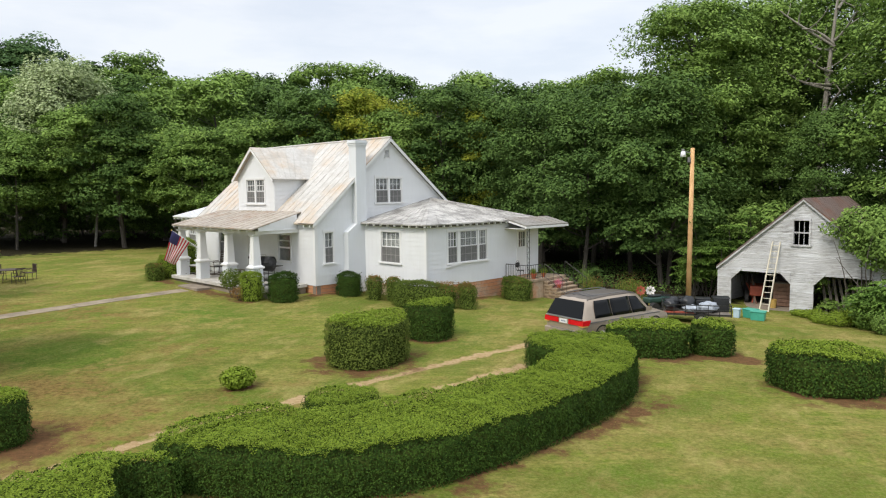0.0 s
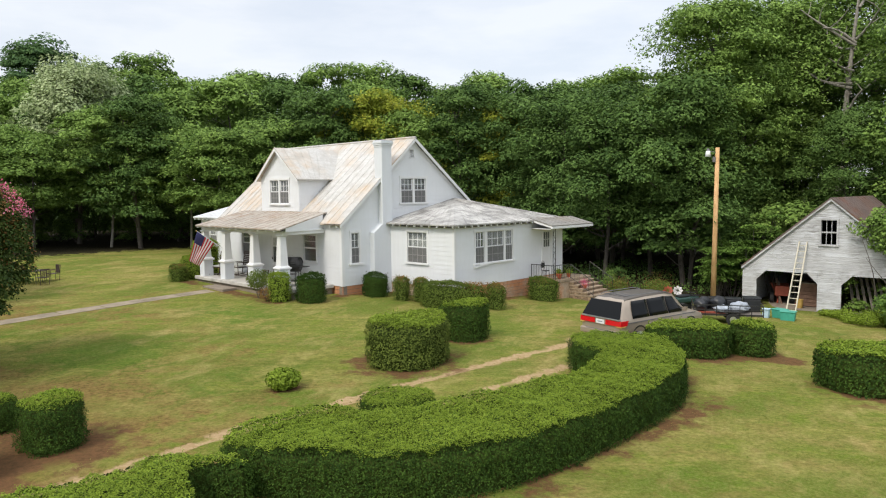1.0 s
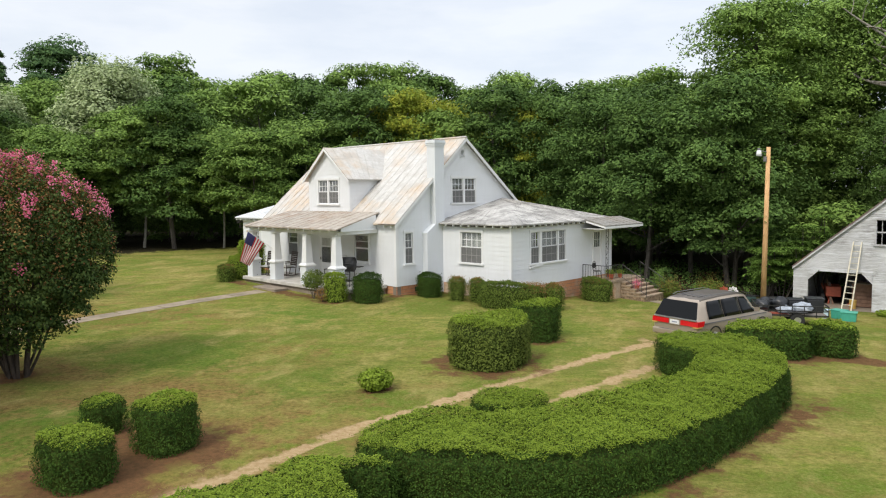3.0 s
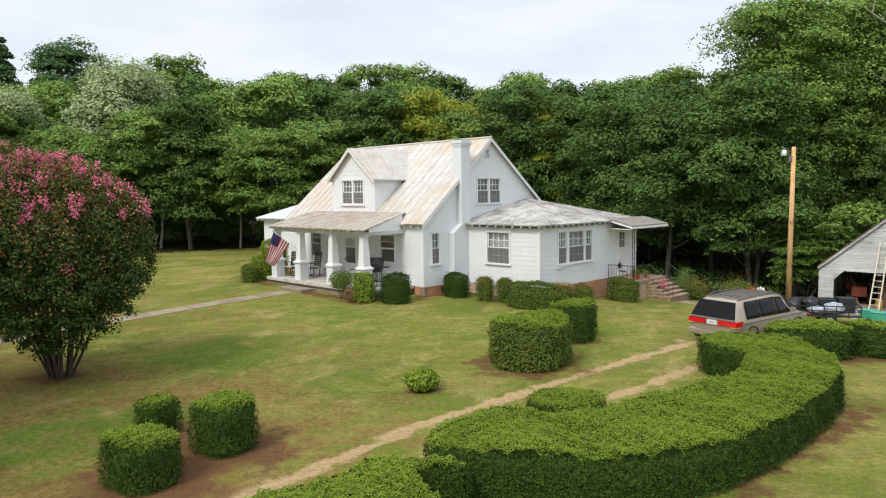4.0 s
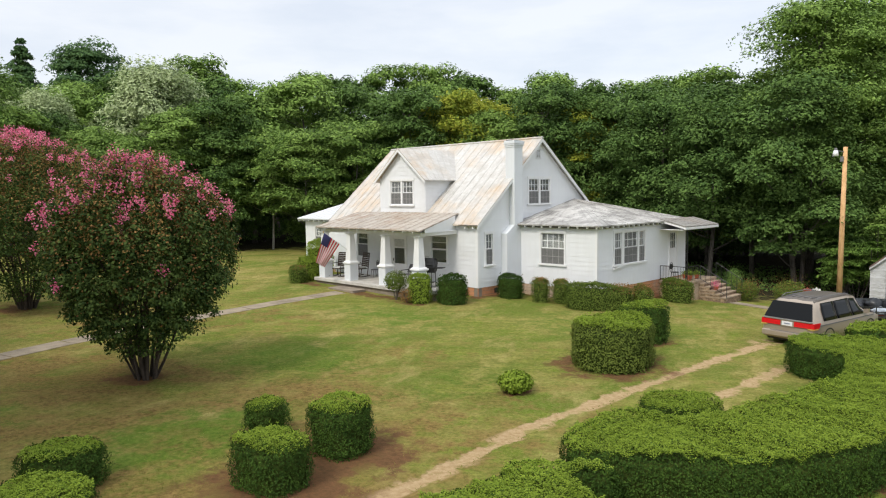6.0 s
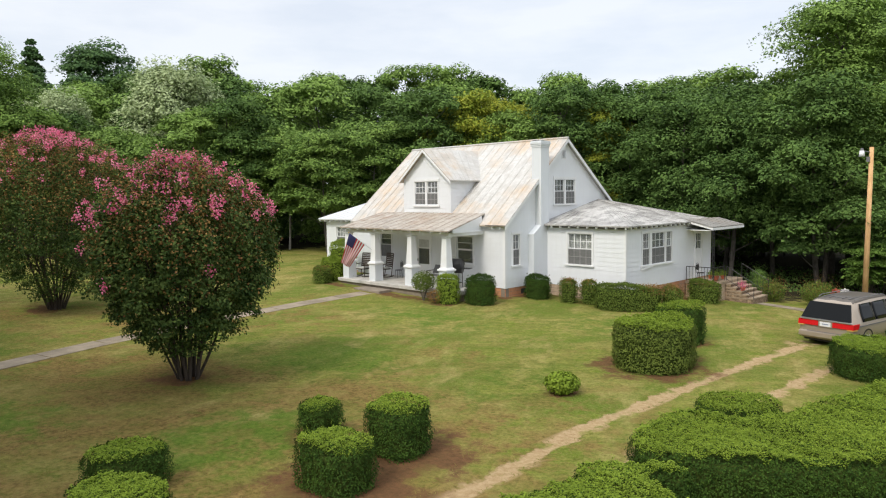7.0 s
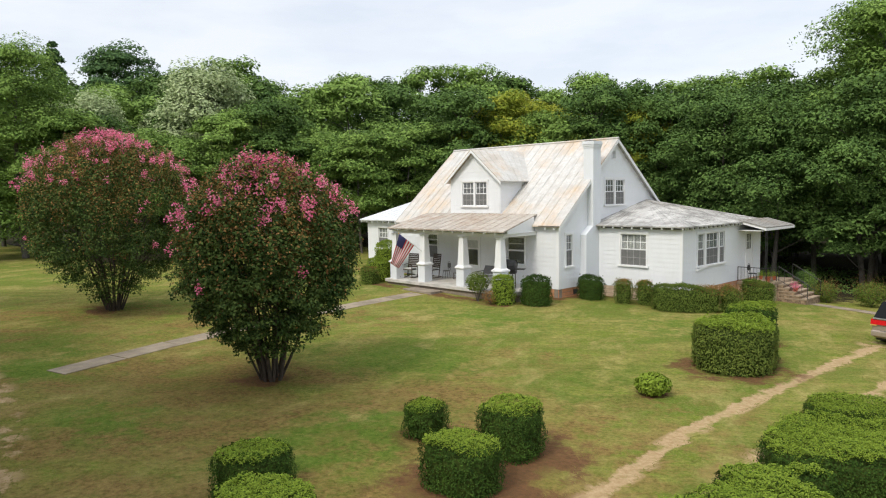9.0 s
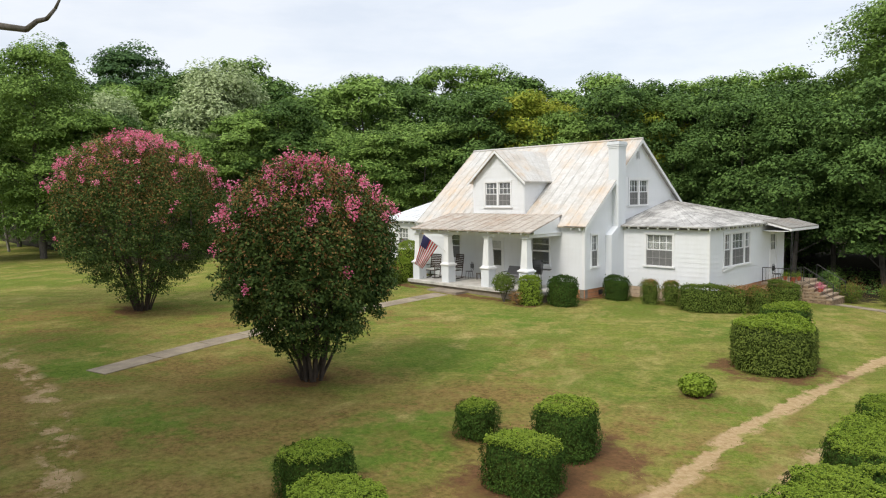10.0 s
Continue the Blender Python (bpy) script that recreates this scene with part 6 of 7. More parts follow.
    leaves("blossom", cloud("blossom", fl, fn, .066 * rng.uniform(.6, 1.3, len(fl)), M_FLOWER, .9), root, "pink flower panicles")
    return root


crape(-26.98, 2.85, 6.75, 2.88, .85, 41, "round crape myrtle with pink flowers and many stems")
crape(-42.6, 3.35, 8.2, 3.95, .7, 42, "large crape myrtle with fading pink flowers", 1.2)
rng = np.random.default_rng(77)


# ---------------------------------------------------------------- front walk of concrete slabs
def slab_walk(name, line, width, label, step=1.9):
    root = thing(name, label, "path", (*line[0], G(*line[0])))
    root["kind"] = "structure"
    o = Vector((*line[0], G(*line[0])))
    for (x0, y0), (x1, y1) in zip(line, line[1:]):
        d = Vector((x1 - x0, y1 - y0))
        n = max(1, round(d.length / step))
        sd = Vector((-d.y, d.x)).normalized() * width / 2
        for k in range(n):
            a, b = Vector((x0, y0)) + d * (k / n + .006), Vector((x0, y0)) + d * ((k + 1) / n - .006)
            q = [a - sd, b - sd, b + sd, a + sd]
            j = rng.uniform(-.008, .008)
            bm = bmesh.new()
            top = [(p.x - o.x, p.y - o.y, G(p.x, p.y) - o.z + .016 + j) for p in q]
            hull8(bm, [(x, y, z - .12) for x, y, z in top], top)
            part("slab", bm, M_WALK, root)


slab_walk("front_walk", [(-32.62, -1.85), (-34.0, 2.6), (-34.75, 6.2), (-35.25, 9.0), (-35.6, 13.0), (-35.7, 16.75)], 1.0, "narrow weathered concrete walk to the porch")
slab_walk("side_walk", [(-20.9, 32.3), (-18.6, 32.0), (-16.6, 31.2)], .9, "short concrete walk from the side steps")


# ---------------------------------------------------------------- porch things
def rocking_chair(x, y, turn, label):
    r = thing("rocking_chair", label, "chair", (x, y, PF), turn, "porch seats")
    part("seat", bevelled(boxes((-.28, .28, -.26, .26, .40, .44)), .01), M_DARKWOOD, r)
    part("cushion", bevelled(boxes((-.25, .25, -.25, .2, .44, .50)), .02), M_CURTAIN, r, "pale seat cushion")
    for sx in (-.27, .27):
        bm = bmesh.new()
        for a, b in zip(np.linspace(-.45, .4, 7), np.linspace(-.45, .4, 7)[1:]):
            tube(bm, (sx, a, .03 + a * a * .25), (sx, b, .03 + b * b * .25), .022, n=6)
        part("rocker", bm, M_DARKWOOD, r)
        for y0, y1, z1 in ((-.24, -.26, .66), (.24, .42, 1.15)):
            bm = bmesh.new()
            tube(bm, (sx, y0, .05), (sx, y1, z1), .022, .018, 6)
            part("post", bm, M_DARKWOOD, r)
        part("armrest", bevelled(boxes((sx - .05, sx + .05, -.32, .26, .65, .68)), .01), M_DARKWOOD, r)
    for k in range(8):
        bm = bmesh.new()
        z = .5 + k * .088
        yy = .28 + (z - .44) * .2
        box(bm, -.26, .26, yy, yy + .02, z, z + .07)
        part("back_slat", bm, M_DARKWOOD, r)
    return r


for args in ((-38.85, 18.95, 15), (-37.7, 19.65, -5)):
    rocking_chair(*args, "dark slatted rocking chair with a pale cushion on the porch").scale = (1.28, 1.15, 1.2)


def iron_chair(x, y, z, turn, label, mat, group):
    r = thing("metal_chair", label, "chair", (x, y, z), turn, group)
    bm = bmesh.new()
    bmesh.ops.create_cone(bm, cap_ends=True, segments=14, radius1=.22, radius2=.22, depth=.03, matrix=Matrix.Translation((0, 0, .44)))
    part("seat", bm, mat, r)
    for a in (45, 135, 225, 315):
        bm = bmesh.new()
        c, s = math.cos(radians(a)), math.sin(radians(a))
        tube(bm, (c * .24, s * .24, 0), (c * .18, s * .18, .43), .014, n=6)
        part("leg", bm, mat, r)
    bm = bmesh.new()
    pts = [(.19 * math.sin(k), .21, .72 + .26 * math.cos(k)) for k in np.linspace(-2.6, 2.6, 12)]
    for a, b in zip(pts, pts[1:]):
        tube(bm, a, b, .013, n=5)
    tube(bm, (.10, .2, .45), pts[-1], .013, n=5)
    tube(bm, (-.10, .2, .45), pts[0], .013, n=5)
    part("back_frame", bm, mat, r)
    bm = bmesh.new()
    bmesh.ops.create_cone(bm, cap_ends=True, segments=14, radius1=.16, radius2=.16, depth=.02, matrix=Matrix.Translation((0, .21, .74)) @ Matrix.Rotation(radians(90), 4, "X"))
    part("backrest", bm, mat, r)
    return r


iron_chair(-36.95, 20.15, PF, -15, "round-backed grey metal chair on the porch", M_GREYPLASTIC, "porch seats")
st = thing("side_table", "low grey crate table beside the porch chair", "table", (-36.1, 20.3, PF))
part("tabletop", bevelled(boxes((-.25, .25, -.2, .2, .34, .38)), .008), M_GREYWOOD, st)
for sx in (-.21, .21):
    for sy in (-.16, .16):
        part("leg", boxes((sx - .025, sx + .025, sy - .025, sy + .025, 0, .34)), M_GREYWOOD, st)
bn = thing("glider_bench", "grey mesh glider bench on the porch", "bench", (-33.2, 19.9, PF), 6, "porch seats")
part("seat", bevelled(boxes((-.72, .72, -.28, .24, .40, .45)), .015), M_GREYPLASTIC, bn)
bm = bmesh.new()
hull8(bm, [(-.72, .24, .5), (.72, .24, .5), (.72, .28, .5), (-.72, .28, .5)], [(-.66, .42, .95), (.66, .42, .95), (.66, .46, .95), (-.66, .46, .95)])
part("backrest", bm, M_GREYPLASTIC, bn)
for sx in (-.7, .7):
    bm = bmesh.new()
    tube(bm, (sx, -.28, 0), (sx, -.28, .66), .016, n=6)
    tube(bm, (sx, .3, 0), (sx, .34, .66), .016, n=6)
    tube(bm, (sx, -.3, .66), (sx, .38, .66), .02, n=6)
    part("arm_frame", bm, M_BLACK, bn)


def grill():
    r = thing("barrel_grill", "black lidded barrel grill on a wheeled stand on the porch", "grill", (-31.25, 19.0, PF), 25)
    r.matrix_basis = r.matrix_basis @ Matrix.Diagonal((1.2, 1.2, 1.2, 1))
    bm = bmesh.new()
    tube(bm, (-.42, 0, .92), (.42, 0, .92), .28, n=18)
    part("firebox", bm, M_BLACK, r, "", True)
    bm = bmesh.new()
    n = 14
    for k in range(n):
        a0, a1 = math.pi * k / n, math.pi * (k + 1) / n
        hull8(bm, [(-.43, .3 * math.cos(a0), .98 + .3 * math.sin(a0)), (.43, .3 * math.cos(a0), .98 + .3 * math.sin(a0)), (.43, .3 * math.cos(a1), .98 + .3 * math.sin(a1)), (-.43, .3 * math.cos(a1), .98 + .3 * math.sin(a1))],
              [(-.43, .27 * math.cos(a0), .98 + .27 * math.sin(a0)), (.43, .27 * math.cos(a0), .98 + .27 * math.sin(a0)), (.43, .27 * math.cos(a1), .98 + .27 * math.sin(a1)), (-.43, .27 * math.cos(a1), .98 + .27 * math.sin(a1))])
    lid = part("lid", bm, M_BLACK, r, "", True)
    bm = bmesh.new()
    for a, b in (((-.15, -.1, 1.27), (-.15, -.1, 1.36)), ((-.15, -.1, 1.36), (.15, -.1, 1.36)), ((.15, -.1, 1.36), (.15, -.1, 1.27))):
        tube(bm, a, b, .014, n=6)
    part("handle", bm, M_ALLOY, lid)
    for sx in (-.34, .34):
        for sy in (-.22, .22):
            bm = bmesh.new()
            tube(bm, (sx, sy * 1.2, .0), (sx, sy, .75), .016, n=6)
            part("leg", bm, M_BLACK, r)
    part("side_shelf", bevelled(boxes((.44, .82, -.2, .2, .85, .88)), .008), M_BLACK, r)
    part("bottom_shelf", boxes((-.34, .34, -.22, .22, .22, .24)), M_BLACK, r)


grill()


def flag():
    """A striped flag hanging from a slanting staff on the porch column."""
    r = thing("porch_flag", "striped flag with dark blue canton on a porch column staff", "flag", (-36.86, 18.13, 2.68))
    r.matrix_basis = r.matrix_basis @ Matrix.Diagonal((1.22, 1.22, 1.22, 1))
    bm = bmesh.new()
    a, b = Vector((0, 0, 0)), Vector((-.29, -1.10, .86))
    tube(bm, a, b, .016, .012, 8)
    part("staff", bm, M_TRIM, r)
    bm = bmesh.new()
    bmesh.ops.create_uvsphere(bm, u_segments=8, v_segments=6, radius=.03, matrix=Matrix.Translation(b))
    part("finial", bm, M_LADDER_Y, r)
    top0, top1 = a.lerp(b, .97), a.lerp(b, .32)
    along = top1 - top0
    fall_a, fall_b = Vector((-.295, -.298, -1.35)), Vector((-.53, -.535, -1.07))
    nu, nv = 26, 24
    bm = bmesh.new()
    g = []
    for i in range(nu + 1):
        for j in range(nv + 1):
            u, v = i / nu, j / nv
            p = top0 + along * u + fall_a.lerp(fall_b, u) * v
            p += Vector((.72, -.7, 0)) * (.05 * math.sin(u * 9 + v * 2.5) * v + .03 * math.sin(v * 7 + u * 4))
            g.append(bm.verts.new(p))
    for i in range(nu):
        for j in range(nv):
            f = bm.faces.new((g[i * (nv + 1) + j], g[(i + 1) * (nv + 1) + j], g[(i + 1) * (nv + 1) + j + 1], g[i * (nv + 1) + j + 1]))
            canton = i < 12 and j < 9
            f.material_index = 2 if canton else (0 if (i // 2) % 2 == 0 else 1)
            f.smooth = True
    bm.normal_update()
    bmesh.ops.solidify(bm, geom=list(bm.faces), thickness=.004)
    part("cloth", bm, (M_FLAGRED, M_FLAGWHITE, M_FLAGBLUE), r, "red and white striped cloth with a dark blue canton")


flag()
# Pots and a chair on the side landing
iron_chair(-23.5, 30.75, .78, 90, "black metal chair on the side landing", M_BLACK, "landing things")
for x, y, s in ((-22.75, 31.0, 1.0), (-22.8, 32.0, .8), (-23.5, 31.9, .7)):
    r = thing("flower_pot", "terracotta flower pot on the side landing", "flower pot", (x, y, .78), group="landing things")
    bm = bmesh.new()
    tube(bm, (0, 0, 0), (0, 0, .24 * s), .10 * s, .15 * s, 12)
    tube(bm, (0, 0, .24 * s), (0, 0, .29 * s), .17 * s, .17 * s, 12)
    part("pot", bm, M_TERRACOTTA, r)
    n = 800
    d = rng.normal(0, .09, (n, 3)) + (0, 0, .40 * s)
    leaves("plant", cloud("plant", d, rng.normal(size=(n, 3)), .032, M_HEDGE_L), r)
r = thing("flower_pot", "pot with red and white flowers on the side steps", "flower pot", (-21.6, 31.8, .27), group="landing things")
bm = bmesh.new()
tube(bm, (0, 0, 0), (0, 0, .2), .1, .14, 12)
part("pot", bm, M_TERRACOTTA, r)
leaves("flowers", cloud("flowers", rng.normal(0, .12, (420, 3)) + (0, 0, .33), rng.normal(size=(420, 3)), .045, M_FLOWER), r)

# ---------------------------------------------------------------- garden table and chairs far on the lawn
tx, ty = -45.9, 10.8
tb = thing("garden_table", "black metal garden table on the lawn", "table", (tx, ty, G(tx, ty)))
bm = bmesh.new()
bmesh.ops.create_cone(bm, cap_ends=True, segments=20, radius1=.75, radius2=.75, depth=.03, matrix=Matrix.Translation((0, 0, .72)))
part("tabletop", bm, M_RUSTIRON, tb)
for a in (45, 135, 225, 315):
    bm = bmesh.new()
    tube(bm, (math.cos(radians(a)) * .6, math.sin(radians(a)) * .6, 0), (math.cos(radians(a)) * .45, math.sin(radians(a)) * .45, .71), .02, n=6)
    part("leg", bm, M_RUSTIRON, tb)


def garden_chair(x, y, turn):
    r = thing("garden_chair", "black metal garden chair with a slatted back on the lawn", "chair", (x, y, G(x, y)), turn, "garden chairs")
    part("seat", bevelled(boxes((-.26, .26, -.25, .25, .40, .43)), .008), M_RUSTIRON, r)
    for sx in (-.25, .25):
        bm = bmesh.new()
        tube(bm, (sx, -.24, 0), (sx, -.24, .64), .016, n=6)
        tube(bm, (sx, -.26, .64), (sx, .28, .64), .018, n=6)
        part("arm_frame", bm, M_RUSTIRON, r)
        bm = bmesh.new()
        tube(bm, (sx, .26, 0), (sx, .36, .92), .016, n=6)
        part("back_post", bm, M_RUSTIRON, r)
    for k in range(7):
        u = -.2 + k * .067
        part("back_slat", boxes((u - .013, u + .013, .30, .32, .43, .9)), M_RUSTIRON, r)
    part("top_rail", boxes((-.26, .26, .33, .36, .88, .93)), M_RUSTIRON, r)


for a in (10, 100, 190, 280):
    garden_chair(tx + math.cos(radians(a)) * 1.15, ty + math.sin(radians(a)) * 1.15, a - 90)


# ---------------------------------------------------------------- the van
def van():
    r = thing("minivan", "champagne-coloured minivan parked on the drive seen from behind", "car", (-14.35, 21.75, G(-14.35, 24) + .0), -10)
    # cross-sections along the length: y, half width at sill, at belt, at roof, z of sill, belt, roof
    rows = [(0.00, .86, .88, .80, .42, .86, .98), (0.06, .93, .94, .80, .36, .92, 1.12), (0.32, .955, .96, .70, .32, .98, 1.60), (0.55, .96, .965, .71, .30, .99, 1.68), (1.6, .965, .97, .74, .28, .98, 1.74),
            (2.7, .965, .97, .74, .28, .97, 1.74), (3.2, .965, .97, .72, .28, .96, 1.68), (4.05, .96, .965, .62, .28, .96, 1.06), (4.2, .955, .96, .62, .28, .94, 1.00), (4.75, .92, .92, .60, .30, .80, .86), (5.0, .80, .82, .55, .34, .62, .70), (5.06, .70, .72, .5, .40, .52, .56)]
    bm = bmesh.new()
    rings = []
    for y, a, b, c, z0, z1, z2 in rows:
        half = [(a * .92, z0 - .06), (a, z0), (a + .012, (z0 + z1) * .5), (b, z1), (c + (b - c) * .30, z1 + (z2 - z1) * .55), (c, z2 - .05), (c * .82, z2), (0, z2 + .025)]
        ring_ = [bm.verts.new((x, y, z)) for x, z in half] + [bm.verts.new((-x, y, z)) for x, z in half[-2::-1]]
        rings.append(ring_)
    n = len(rings[0])
    for ra, rb in zip(rings, rings[1:]):
        for i in range(n - 1):
            bm.faces.new((ra[i], ra[i + 1], rb[i + 1], rb[i]))
        bm.faces.new((ra[n - 1], ra[0], rb[0], rb[n - 1]))
    bm.faces.new(rings[0])
    bm.faces.new(rings[-1][::-1])
    body = part("body", bm, M_PAINT_CAR, r, "", True)
    # side glass, inset flush: follows the tumblehome
    def side_x(y, z):
        for p, q in zip(rows, rows[1:]):
            if p[0] <= y <= q[0]:
                t = (y - p[0]) / (q[0] - p[0])
                v = [p[i] + (q[i] - p[i]) * t for i in range(7)]
                k = (z - v[5]) / max(.01, v[6] - v[5])
                x1, x2 = v[3] + (v[2] - v[3]) * .30, v[3]
                return (v[2] + (x1 - v[2]) * k / .55) if k < .55 else (x1 + (x2 - x1) * min(1, (k - .55) / .37))
        return .9
    for s in (-1, 1):
        for quad in (((.60, 1.01), (1.53, 1.01), (1.53, 1.62), (.74, 1.61)), ((1.56, 1.01), (2.63, 1.0), (2.60, 1.63), (1.56, 1.62)), ((2.66, 1.0), (3.66, 1.0), (3.08, 1.58), (2.63, 1.62))):
            bm = bmesh.new()
            cols = 6
            g = []
            for k in range(cols + 1):
                t = k / cols
                lo = (quad[0][0] + (quad[1][0] - quad[0][0]) * t, quad[0][1] + (quad[1][1] - quad[0][1]) * t)
                hi = (quad[3][0] + (quad[2][0] - quad[3][0]) * t, quad[3][1] + (quad[2][1] - quad[3][1]) * t)
                g.append([bm.verts.new((s * (side_x(lo[0] + (hi[0] - lo[0]) * m, lo[1] + (hi[1] - lo[1]) * m) + .016), lo[0] + (hi[0] - lo[0]) * m, lo[1] + (hi[1] - lo[1]) * m)) for m in (0, .25, .5, .75, 1)])
            for a, b in zip(g, g[1:]):
                for m in range(4):
                    bm.faces.new((a[m], a[m + 1], b[m + 1], b[m]))
            bm.normal_update()
            bmesh.ops.solidify(bm, geom=list(bm.faces), thickness=.006)
            part("side_window", bm, M_CARGLASS, r, "dark tinted side window", True)
        part("side_moulding", boxes(*[(s * .975 - .012, s * .975 + .012, .35, 4.3, .865, .895)]), M_GREYPLASTIC, r, "dark rubbing strip")
        bm = bmesh.new()
        hull8(bm, [(s * .97, 3.45, 1.0), (s * 1.14, 3.47, 1.02), (s * 1.14, 3.55, 1.02), (s * .97, 3.58, 1.0)], [(s * .97, 3.45, 1.16), (s * 1.16, 3.46, 1.18), (s * 1.16, 3.54, 1.18), (s * .97, 3.58, 1.14)])
        part("door_mirror", bm, M_PAINT_CAR, r)
        # tail lamp wrapped round the corner
        bm = bmesh.new()
        hull8(bm, [(s * .25, -.045, .79), (s * .955, -.04, .79), (s * .995, .26, .80), (s * .25, .05, .79)], [(s * .25, -.03, .965), (s * .955, -.02, .965), (s * .995, .34, .98), (s * .25, .1, .965)])
        part("tail_lamp", bm, M_RED, r, "red tail lamp")
        bm = bmesh.new()
        hull8(bm, [(s * .74, -.042, .745), (s * .955, -.038, .745), (s * .992, .2, .745), (s * .74, .05, .745)], [(s * .74, -.044, .788), (s * .955, -.04, .788), (s * .994, .2, .79), (s * .74, .05, .788)])
        part("indicator", bm, M_LADDER_Y, r, "amber lamp")
        bm = bmesh.new()
        for a, b in (((s * .62, .7, 1.735), (s * .66, 1.0, 1.79)), ((s * .66, 1.0, 1.79), (s * .66, 2.6, 1.80)), ((s * .66, 2.6, 1.80), (s * .62, 2.95, 1.735))):
            tube(bm, a, b, .014, n=6)
        part("roof_rail", bm, M_GREYPLASTIC, r, "grey roof rail")
        for y in (.98, 4.0):
            bm = bmesh.new()
            tube(bm, (s * .74, y, .33), (s * .97, y, .33), .33, n=24)
            w = part("wheel", bm, M_RUBBER, r, "", True)
            bm = bmesh.new()
            tube(bm, (s * .972, y, .33), (s * .985, y, .33), .21, n=20)
            for k in range(5):
                a = 2 * math.pi * k / 5
                tube(bm, (s * .985, y, .33), (s * .995, y + math.cos(a) * .2, .33 + math.sin(a) * .2), .03, .02, 5)
            part("rim", bm, M_ALLOY, w)
            bm = bmesh.new()
            nseg = 12
            for k in range(nseg):
                a0, a1 = math.pi * k / nseg, math.pi * (k + 1) / nseg
                hull8(bm, [(s * .968, y + math.cos(a0) * .36, .34 + math.sin(a0) * .36), (s * .968, y + math.cos(a1) * .36, .34 + math.sin(a1) * .36), (s * .968, y + math.cos(a1) * .41, .34 + math.sin(a1) * .41), (s * .968, y + math.cos(a0) * .41, .34 + math.sin(a0) * .41)],
                      [(s * .984, y + math.cos(a0) * .36, .34 + math.sin(a0) * .36), (s * .984, y + math.cos(a1) * .36, .34 + math.sin(a1) * .36), (s * .984, y + math.cos(a1) * .41, .34 + math.sin(a1) * .41), (s * .984, y + math.cos(a0) * .41, .34 + math.sin(a0) * .41)])
            part("wheel_arch", bm, M_BLACK, r)
    # tailgate glass
    bm = bmesh.new()
    hull8(bm, [(-.86, -.035, 1.05), (.86, -.035, 1.05), (.70, .265, 1.61), (-.70, .265, 1.61)], [(-.86, .04, 1.05), (.86, .04, 1.05), (.70, .32, 1.61), (-.70, .32, 1.61)])
    part("rear_window", bevelled(bm, .004, 1), M_CARGLASS, r, "dark tinted rear window")
    part("tailgate_garnish", bevelled(boxes((-.88, .88, -.05, .06, .985, 1.03)), .01), M_ALLOY, r, "pale tailgate strip over the lamps")
    part("licence_recess", boxes((-.24, .24, -.028, .06, .76, .97)), M_PAINT_CAR, r)
    part("number_plate", bevelled(boxes((-.19, .19, -.04, -.028, .79, .95)), .004, 1), M_PLATE, r, "pale number plate with unreadable marks")
    part("plate_marks", boxes((-.11, .11, -.044, -.0405, .85, .89)), M_BLUEGREY, r)
    bm = boxes((-.92, .92, -.10, .25, .36, .58))
    part("rear_bumper", bevelled(bm, .05, 3), M_PAINT_CAR, r)
    part("bumper_step", boxes((-.6, .6, -.108, -.09, .585, .60)), M_GREYPLASTIC, r)
    part("underside", boxes((-.85, .85, .2, 4.8, .2, .34)), M_BLACK, r)
    bm = bmesh.new()
    tube(bm, (.35, .32, 1.28), (-.1, .02, 1.06), .008, n=4)
    part("rear_wiper", bm, M_BLACK, r)
    for k in range(5):
        part("roof_rib", boxes((-.5 + k * .22, -.47 + k * .22, .75, 2.8, 1.735, 1.762)), M_GREYPLASTIC, r)
    bm = bmesh.new()
    hull8(bm, [(-.66, 3.98, 1.05), (.66, 3.98, 1.05), (.58, 3.22, 1.62), (-.58, 3.22, 1.62)], [(-.66, 4.01, 1.08), (.66, 4.01, 1.08), (.58, 3.25, 1.66), (-.58, 3.25, 1.66)])
    part("windscreen", bm, M_CARGLASS, r)
    bm = bmesh.new()
    skin = []
    for y, a, b, c, z0, z1, z2 in rows[2:7]:
        y = max(y, .42)
        skin.append([bm.verts.new((k * c * .96, y, z2 + .022 - .05 * abs(k) ** 3 + .012)) for k in (-1, -.8, -.4, 0, .4, .8, 1)])
    for ra, rb in zip(skin, skin[1:]):
        for i in range(6):
            bm.faces.new((ra[i], ra[i + 1], rb[i + 1], rb[i]))
    bm.normal_update()
    bmesh.ops.solidify(bm, geom=list(bm.faces), thickness=.012)
    part("roof_skin", bm, M_CARROOF, r, "dull dark roof", True)
    r.matrix_basis = r.matrix_basis @ Matrix.Diagonal((1.06, 1.045, 1.05, 1))
    return r


van()


# ---------------------------------------------------------------- utility pole
px_, py_ = -17.75, 39.8
zp = G(px_, py_)
pole = thing("utility_pole", "weathered wooden utility pole with a yard lamp", "pole", (px_, py_, zp))
bm = bmesh.new()
tube(bm, (0, 0, -.5), (.12, -.05, 8.15 - zp), .165, .115, 14)
part("post", bm, M_POLE, pole, "", True)
bm = bmesh.new()
tube(bm, (.1, -.1, 7.85 - zp), (-.25, -.42, 7.95 - zp), .022, n=6)
part("lamp_arm", bm, M_GREYPLASTIC, pole)
bm = bmesh.new()
tube(bm, (-.28, -.44, 7.95 - zp), (-.28, -.44, 8.1 - zp), .10, .07, 12)
lampq = part("lamp_head", bm, M_GREYPLASTIC, pole, "grey yard lamp")
bm = bmesh.new()
